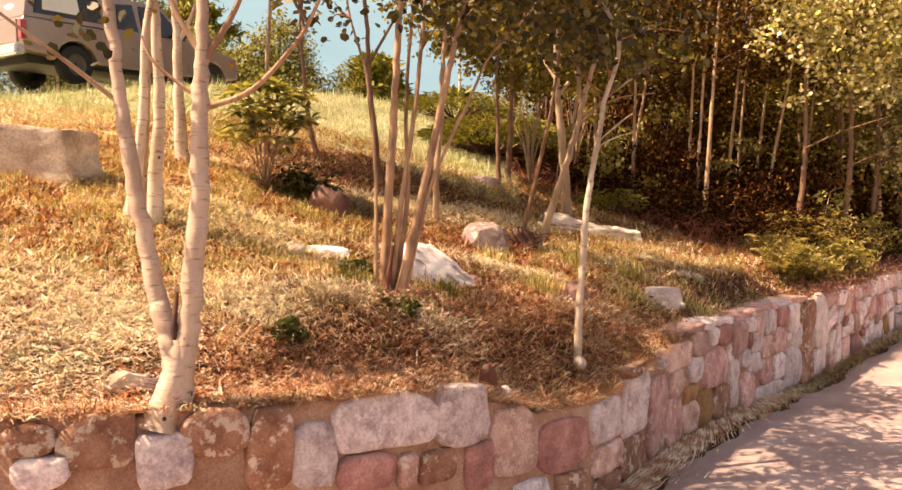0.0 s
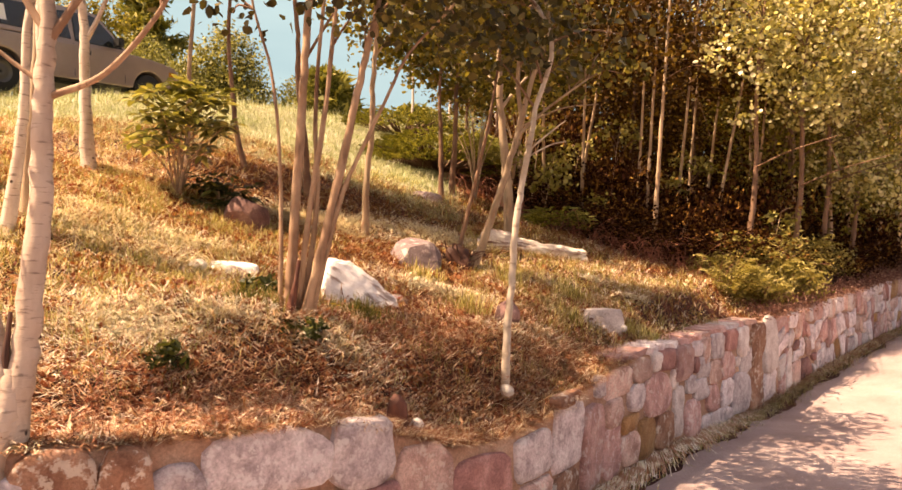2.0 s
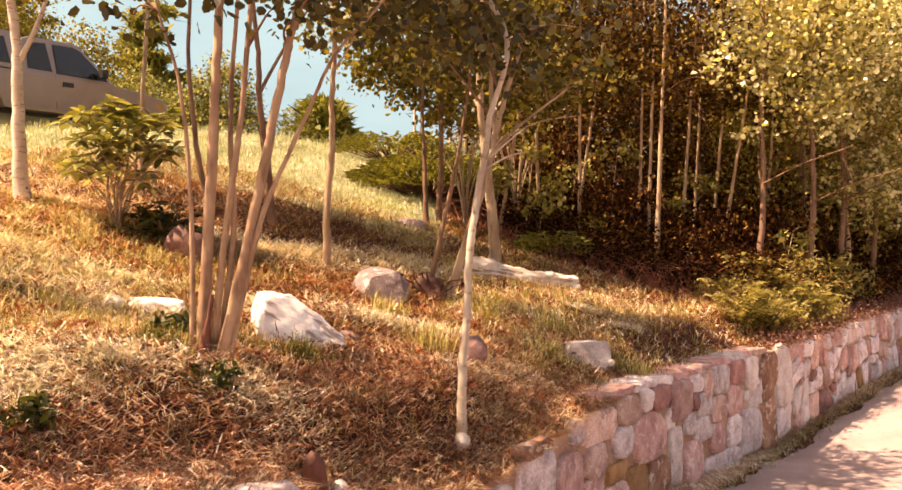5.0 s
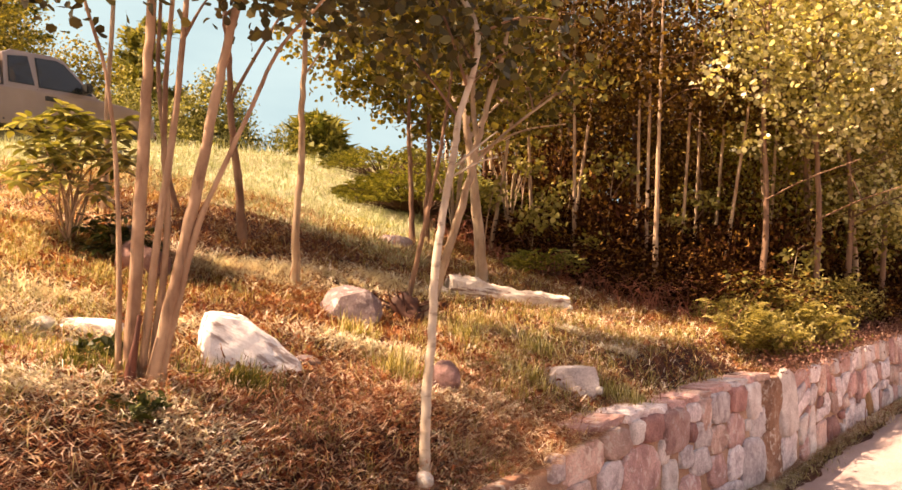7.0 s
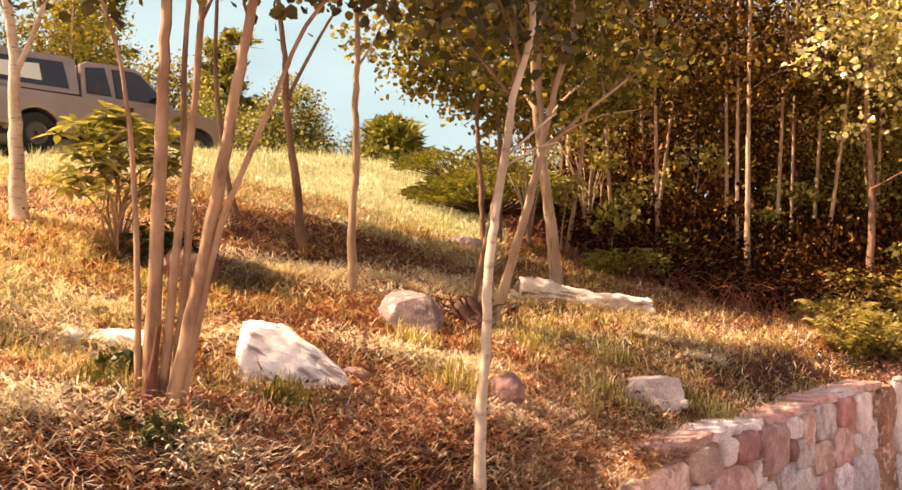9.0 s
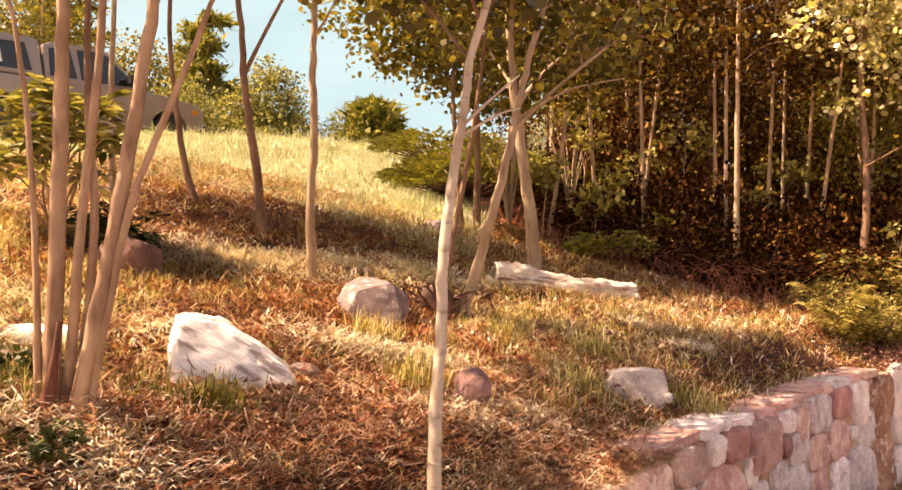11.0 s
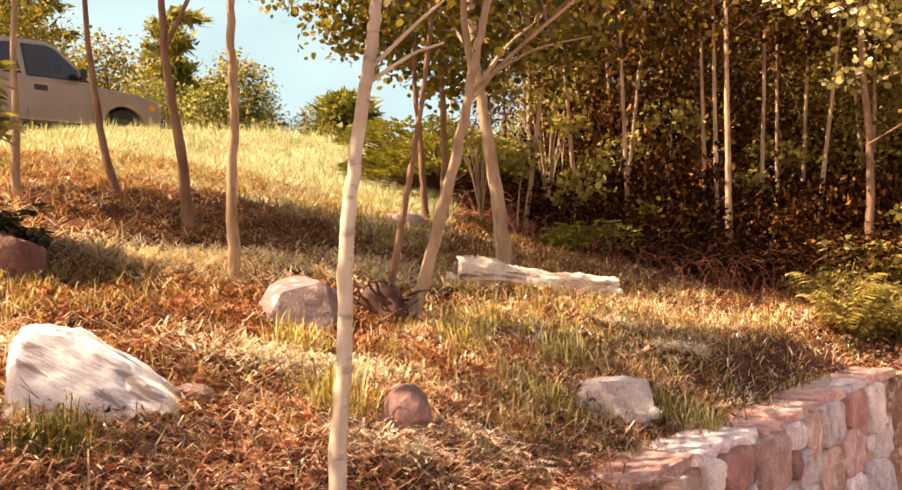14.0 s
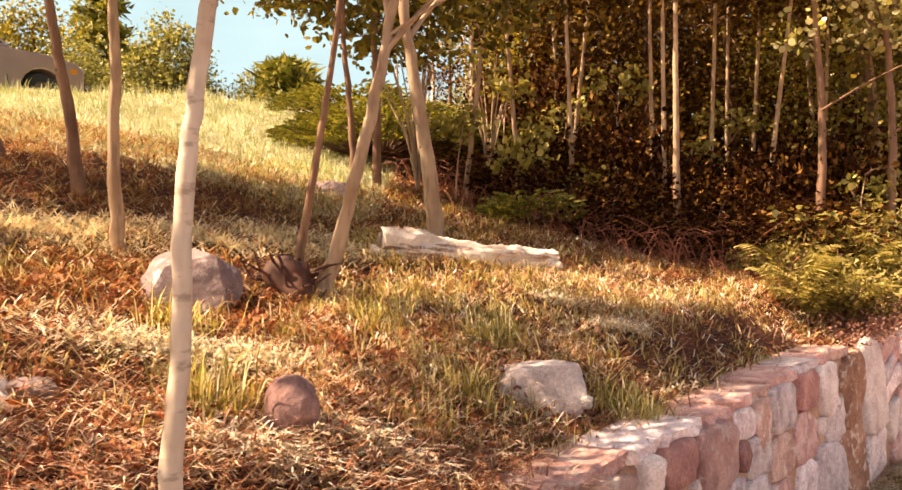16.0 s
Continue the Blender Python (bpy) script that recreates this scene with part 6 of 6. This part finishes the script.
pale = sun_toned(p[:, 0], p[:, 1], np.random.RandomState(33).uniform(-0.6, 0.6, len(p)))
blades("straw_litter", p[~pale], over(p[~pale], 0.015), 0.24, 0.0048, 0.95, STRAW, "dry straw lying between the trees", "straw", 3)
blades("straw_litter", p[pale], over(p[pale], 0.015), 0.24, 0.0048, 0.95, SUNNY_STRAW, "upper slope straw coloured in a pale sunlit tone", "straw", 12)
p = tufted(3000, 16, 0.04, -8, 7, 9.4, 15.0, 13, lambda x, y, r: (r < 0.25 + 0.8 * lumps(x, y) ** 2) & (y < lawn_line(x) + 1.0) & (y < wood_edge(x) - 0.8))
p = p[~sun_toned(p[:, 0], p[:, 1], np.random.RandomState(34).uniform(-0.8, 0.8, len(p)))]
blades("dry_grass", p, over(p, -0.01), 0.15, 0.004, 0.65, DRY_GRASS, "brown and yellow grass tufts between the trees", "grass", 13)
p = tufted(5200, 12, 0.04, -1, 6.5, 7.4, 14.5, 4, lambda x, y, r: (r < 1.7 * lumps(x, y, 0.8) ** 1.5) & (x > 1.2 - 0.28 * (y - 8)) & ((y > 8.3) | (x > 2.0)) & (y < wood_edge(x) - 0.9), 0.1)
blades("green_grass", p, over(p, -0.01), 0.14, 0.0034, 0.76, GREEN_GRASS, "green grass mixed with straw along the wall", "grass", 4)
p = tufted(5000, 12, 0.035, -5.5, 4.0, 5.2, 12.0, 16, lambda x, y, r: (r < 1.5 * lumps(x, y, 0.7) ** 1.5) & ((y < 9.3) | (x > 0.9) | (x < -2.0 - 0.3 * (y - 9.3))), 0.25)
p = np.concatenate([p, tufted(3000, 12, 0.04, -5.0, -0.9, 5.6, 9.6, 17, lambda x, y, r: r < 0.2 + 0.9 * lumps(x, y, 1.1))])
blades("yellow_grass", p, over(p, -0.01), 0.15, 0.0034, 0.55, YELLOW_GRASS, "yellow-green grass tufts on the slope", "grass", 16)
p = scatter(250000, -13, 2, 9.5, 21.0, 5, lambda x, y, r: (y > lawn_line(x) + 0.9 * (r - 0.5)) & (r < 0.55 + 0.45 * lumps(x, y, 0.9)))
blades("lawn_grass", p, over(p, -0.01), 0.12, 0.0042, 0.74, LAWN, "sunlit yellow-green lawn grass going to seed", "grass", 5)
p = tufted(2600, 9, 0.07, -12, 1.2, 12.0, 21.0, 6, lambda x, y, r: (y > lawn_line(x) + 0.2) & (r < 0.15 + 0.9 * lumps(x, y, 0.8) ** 2))
blades("seed_grass", p, over(p, -0.01), 0.3, 0.004, 0.45, LAWN, "tall pale grass stalks gone to seed", "grass", 6)
# pools of sunlight on the slope, drawn with paler straw: x, y, spread
SUN_PATCHES = [(-0.45, 10.1, 0.5, 0.2), (0.1, 10.45, 0.45, 0.16), (0.85, 8.66, 0.28, 0.12), (-1.66, 7.93, 0.5, 0.2), (-2.5, 7.9, 0.5, 0.25), (-0.85, 6.35, 0.3, 0.14), (0.28, 8.5, 0.36, 0.16), (0.62, 8.62, 0.3, 0.1), (-0.8, 9.75, 0.75, 0.32), (-2.7, 5.45, 0.6, 0.35), (-2.25, 4.95, 0.45, 0.3), (-2.3, 4.66, 0.4, 0.2), (-1.4, 7.4, 0.4, 0.2), (-2.15, 7.5, 0.6, 0.3), (-2.1, 5.4, 0.4, 0.3),
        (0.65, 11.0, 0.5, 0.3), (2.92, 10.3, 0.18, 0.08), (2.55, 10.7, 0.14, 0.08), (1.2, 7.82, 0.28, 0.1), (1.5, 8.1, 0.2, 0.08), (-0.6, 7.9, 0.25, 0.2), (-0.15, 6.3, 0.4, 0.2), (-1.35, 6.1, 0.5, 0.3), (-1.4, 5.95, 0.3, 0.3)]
rng = np.random.RandomState(77)
p = np.concatenate([np.stack([x + rng.normal(0, rx * 0.55, int(10500 * rx * ry + 140)), y + rng.normal(0, ry * 0.6, int(10500 * rx * ry + 140))], -1) for x, y, rx, ry in SUN_PATCHES])
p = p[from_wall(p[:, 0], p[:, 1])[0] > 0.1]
blades("sunlit_straw", p, over(p, 0.04), 0.2, 0.0038, 0.95, SUNLIT_STRAW, "patches of straw coloured cream where sun falls", "straw", 77)
# shaded stretches of the bank, tinted by redder straw: x, y, spread
SHADE_SPOTS = [(-0.3, 6.1, 0.5), (0.4, 6.35, 0.5), (0.95, 7.1, 0.5), (0.4, 7.2, 0.5), (1.5, 7.75, 0.45), (0.0, 6.75, 0.5), (1.0, 7.65, 0.5), (1.4, 8.35, 0.4), (1.9, 8.25, 0.3), (-0.8, 5.5, 0.35), (-1.15, 5.15, 0.35), (-0.5, 5.35, 0.35), (0.15, 5.85, 0.3)]
p = np.concatenate([np.stack([x + rng.normal(0, r * 0.75, 850), y + rng.normal(0, r * 0.6, 850)], -1) for x, y, r in SHADE_SPOTS])
p = p[from_wall(p[:, 0], p[:, 1])[0] > 0.1]
blades("shade_red_straw", p, over(p, 0.045), 0.19, 0.0036, 0.94, SHADE_RED_STRAW, "red-brown dead straw carrying the slope's red shade tint", "straw", 78)
p = scatter(5200, -4.5, 4.5, 4.3, 10.5, 79, lambda x, y, r: r < 0.25 + 0.9 * lumps(x, y, 1.3), 0.1)
blades("loose_stalks", p, over(p, 0.05), 0.3, 0.0034, 0.92, STRAW, "long dry grass stalks strewn over the slope", "straw", 79)
p = tufted(900, 16, 0.09, 1.0, 6.0, 7.6, 13.5, 25, lambda x, y, r: (r < 0.3 + 0.8 * lumps(x, y, 1.6)) & (y < wood_edge(x) - 0.9), 0.12)
blades("sunlit_straw", p, over(p, 0.03), 0.17, 0.0038, 0.9, SUNNY_STRAW, "pale straw lying through the green grass", "straw", 25)
# grass and weeds at the wall's foot
rng = np.random.RandomState(8)
ss = rng.uniform(s_of(0.2, 5.6), s_of(11, 16.7), 11000)
ww = np.array([wall_at(s) for s in ss])
off = -np.abs(rng.normal(0.02, 0.12, len(ss))) - 0.02
p = np.stack([ww[:, 0] + ww[:, 4] * off, ww[:, 1] + ww[:, 5] * off], -1)
blades("verge_straw", p, ww[:, 2] + 0.02, 0.2, 0.0034, 0.95, SUNNY_STRAW, "dry straw and litter along the wall's foot", "straw", 8)
some = rng.uniform(0, 1, len(p)) < 0.6
blades("verge_grass", p[some], ww[some, 2] - 0.02, 0.13, 0.0032, 0.7, YELLOW_GRASS, "thin dry grass along the wall's foot", "grass", 18)
ss = rng.uniform(s_of(-3.6, 3.9), s_of(2.3, 8.2), 15000)
ww = np.array([wall_at(s) for s in ss])
off = 0.5 * rng.uniform(0, 1, len(ss)) ** 1.3
inner = np.maximum(off, 0.09)
p = np.stack([ww[:, 0] + ww[:, 4] * off, ww[:, 1] + ww[:, 5] * off], -1)
zz = land(ww[:, 0] + ww[:, 4] * inner, ww[:, 1] + ww[:, 5] * inner) + 0.014
blades("straw_fringe", p, zz, 0.2, 0.0034, 0.95, STRAW, "dry straw matted over the wall's top", "straw", 9)
near = (off < 0.2) & (rng.uniform(0, 1, len(off)) < 0.45)
aim = np.arctan2(-ww[near, 5], -ww[near, 4]) + rng.normal(0, 0.7, near.sum())
blades("straw_fringe", p[near] + 0.03 * ww[near, 4:6], zz[near], 0.16, 0.003, 0.88, STRAW, "dry straw hanging over the wall's edge", "straw", 10, aim, 0.7)
# russet creeper on the far wall top
ss = rng.uniform(S0 + 10.3, s_of(12, 18.4), 15000)
ww = np.array([wall_at(s) for s in ss])
off = rng.normal(0.15, 0.2, len(ss))
pts = np.stack([ww[:, 0] + ww[:, 4] * off, ww[:, 1] + ww[:, 5] * off, ww[:, 3] + np.abs(rng.normal(0.04, 0.09, len(ss)))], -1)
v, f = leaf_arrays(pts, 0.016, 4, 0.9, 0.6, rng)
tagged(sheet("creeper", v, f, 4, LEAF_CREEPER), "russet creeper and dry leaves along the wall's top", "creeper", kind="stuff")
# brown leaf litter under the trees
n = 26000
p = np.concatenate([scatter(n, -3, 7, 9, 18, 12, lambda x, y, r: y < lawn_line(x) - 0.2), scatter(20000, -4, 5, 4.4, 9.5, 14), scatter(44000, 0.8, 7, 11.5, 16, 15, lambda x, y, r: y > wood_edge(x) - 1.8)])
pts = np.stack([p[:, 0], p[:, 1], land(p[:, 0], p[:, 1]) + 0.02], -1)
v, f = leaf_arrays(pts, 0.018, 4, 1.5, 0.7, rng)
tagged(sheet("leaf_litter", v, f, 4, LEAF_RUSSET), "fallen russet leaves under the trees", "leaf litter", kind="stuff")
p = tufted(430, 40, 0.075, -5.0, 3.5, 4.5, 9.6, 24, gap=0.15)
pts = np.stack([p[:, 0], p[:, 1], land(p[:, 0], p[:, 1]) + 0.035 + 0.03 * rng.uniform(0, 1, len(p))], -1)
v, f = leaf_arrays(pts, 0.022, 4, 0.6, 0.6, rng)
tagged(sheet("dead_leaves", v, f, 4, LEAF_RUSSET), "clumps of curled red-brown dead leaves in the straw", "leaf litter", kind="stuff")


def tuft(x, y, n, ln, seed, label, mat, spread=0.09):
    rng = np.random.RandomState(seed)
    p = np.stack([x + rng.normal(0, spread, n), y + rng.normal(0, spread, n)], -1)
    ob = blades("grass_tuft", p, land(p[:, 0], p[:, 1]) - 0.01, ln, 0.004, 0.5, mat, label, "grass", seed)
    ob["kind"] = "stuff"


for k, (x, y, n, ln) in enumerate(((-0.02, 7.2, 170, 0.17), (-0.3, 7.1, 110, 0.15), (0.88, 8.1, 150, 0.26), (-0.06, 7.22, 220, 0.17), (-0.81, 6.6, 150, 0.16), (1.55, 7.35, 70, 0.12), (1.35, 9.5, 160, 0.2), (0.45, 8.9, 160, 0.2), (1.9, 8.7, 140, 0.18), (2.05, 9.6, 200, 0.2), (2.75, 9.2, 260, 0.2), (1.75, 8.4, 120, 0.16), (-0.66, 6.7, 160, 0.16))):
    tuft(x, y, int(1.8 * n), 1.2 * ln, 200 + k, "tuft of fresh green grass in the straw", FRESH_GRASS if y < 7.3 else GREEN_GRASS)
for k, (x, y) in enumerate(((-1.07, 5.6), (-0.75, 6.85), (-0.35, 6.25))):
    shrub("weed", "low dark green broadleaf weed in the straw", x, y, land1(x, y), 0.17, 0.16, 0.08, 170, LEAF_WEED, 0.034, 230 + k, 0.5, 6, 4, group="weeds", tight=0.03)


FLOWERS = [(-0.225, 6.63), (-0.19, 6.66)]


def flower(x, y):
    z = land1(x, y)
    root = empty("wildflower", x, y, z, "small yellow wildflower in the grass", "flower")
    Tubes().add([(0, 0, -0.02), (0.01, 0, 0.07), (0.015, -0.01, 0.14)], 0.003, 0.002, 5).make("stem", NEEDLE, root)
    for k in range(9):
        a = k * 0.698
        o, w = np.array((math.cos(a), math.sin(a), 0.25)), np.array((-math.sin(a), math.cos(a), 0)) * 0.009
        c = np.array((0.015, -0.01, 0.14))
        sheet("petal", [c, c + o * 0.014 - w, c + o * 0.03, c + o * 0.014 + w], np.arange(4), 4, PETAL, root)


for x, y in FLOWERS:
    flower(x, y)

# ---- the wall's stones and cap slabs ----
rng = np.random.RandomState(21)
kinds = [STONE_GREY, STONE_TAN, STONE_RED, STONE_OCHRE, STONE_BROWN, STONE_ROSE, STONE_PALE]
rest = {}
count = 0
for s, poly, laid in sorted(wall_pieces, key=lambda q: q[0]):
    near = s < s_turn
    mat_i = rng.choice(7, p=(0.34, 0.16, 0.06, 0.06, 0.38, 0, 0) if near else (0.36, 0.16, 0.07, 0.03, 0.03, 0.22, 0.13))
    mat_i = laid if laid >= 0 else mat_i
    vs, fs = stone_mesh(poly, rng, rng.uniform(0.03, 0.07) if near else rng.uniform(0.024, 0.052), 0.014 if laid >= 0 and near else 0.006 if laid >= 0 else 0.022 if near else 0.009)
    if count < 300:
        me = bpy.data.meshes.new("stone")
        me.from_pydata(vs, [], fs)
        me.polygons.foreach_set("use_smooth", [True] * len(fs))
        me.materials.append(kinds[mat_i])
        new("stone", me).parent = wall
        count += 1
    else:
        vv, ff = rest.setdefault(mat_i, ([], []))
        b = len(vv)
        vv += vs
        ff += [tuple(q + b for q in f) for f in fs]
for mat_i, (vv, ff) in rest.items():
    me = bpy.data.meshes.new("far_stones")
    me.from_pydata(vv, [], ff)
    me.polygons.foreach_set("use_smooth", [True] * len(ff))
    me.materials.append(kinds[mat_i])
    ob = new("far_stones", me)
    ob.parent = wall
    tagged(ob, kind="stuff")
s = S0 + 6.0
while s < S0 + 9.9:
    ln = rng.uniform(0.22, 0.6)
    lift = rng.uniform(-0.012, 0.018)
    bm = bmesh.new()
    bmesh.ops.create_cube(bm, size=1.0)
    bmesh.ops.subdivide_edges(bm, edges=[e for e in bm.edges if abs((e.verts[0].co - e.verts[1].co).x) > 0.5], cuts=3)
    bmesh.ops.bevel(bm, geom=[e for e in bm.edges if e.calc_face_angle(0) > 0.8], offset=0.08, segments=1, affect="EDGES")
    for v in bm.verts:
        ls = s + (v.co.x + 0.5) * (ln - 0.012)
        x, y, foot, top, hx, hy = wall_at(ls)
        o = 0.16 + v.co.y * 0.34 + rng.uniform(-0.02, 0.02)
        v.co = Vector((x + hx * o, y + hy * o, top + 0.006 + lift + v.co.z * 0.07 + rng.uniform(-0.009, 0.009)))
    part("cap_slab", bm, (STONE_ROSE, STONE_GREY, STONE_TAN)[rng.choice(3)], wall)
    s += ln
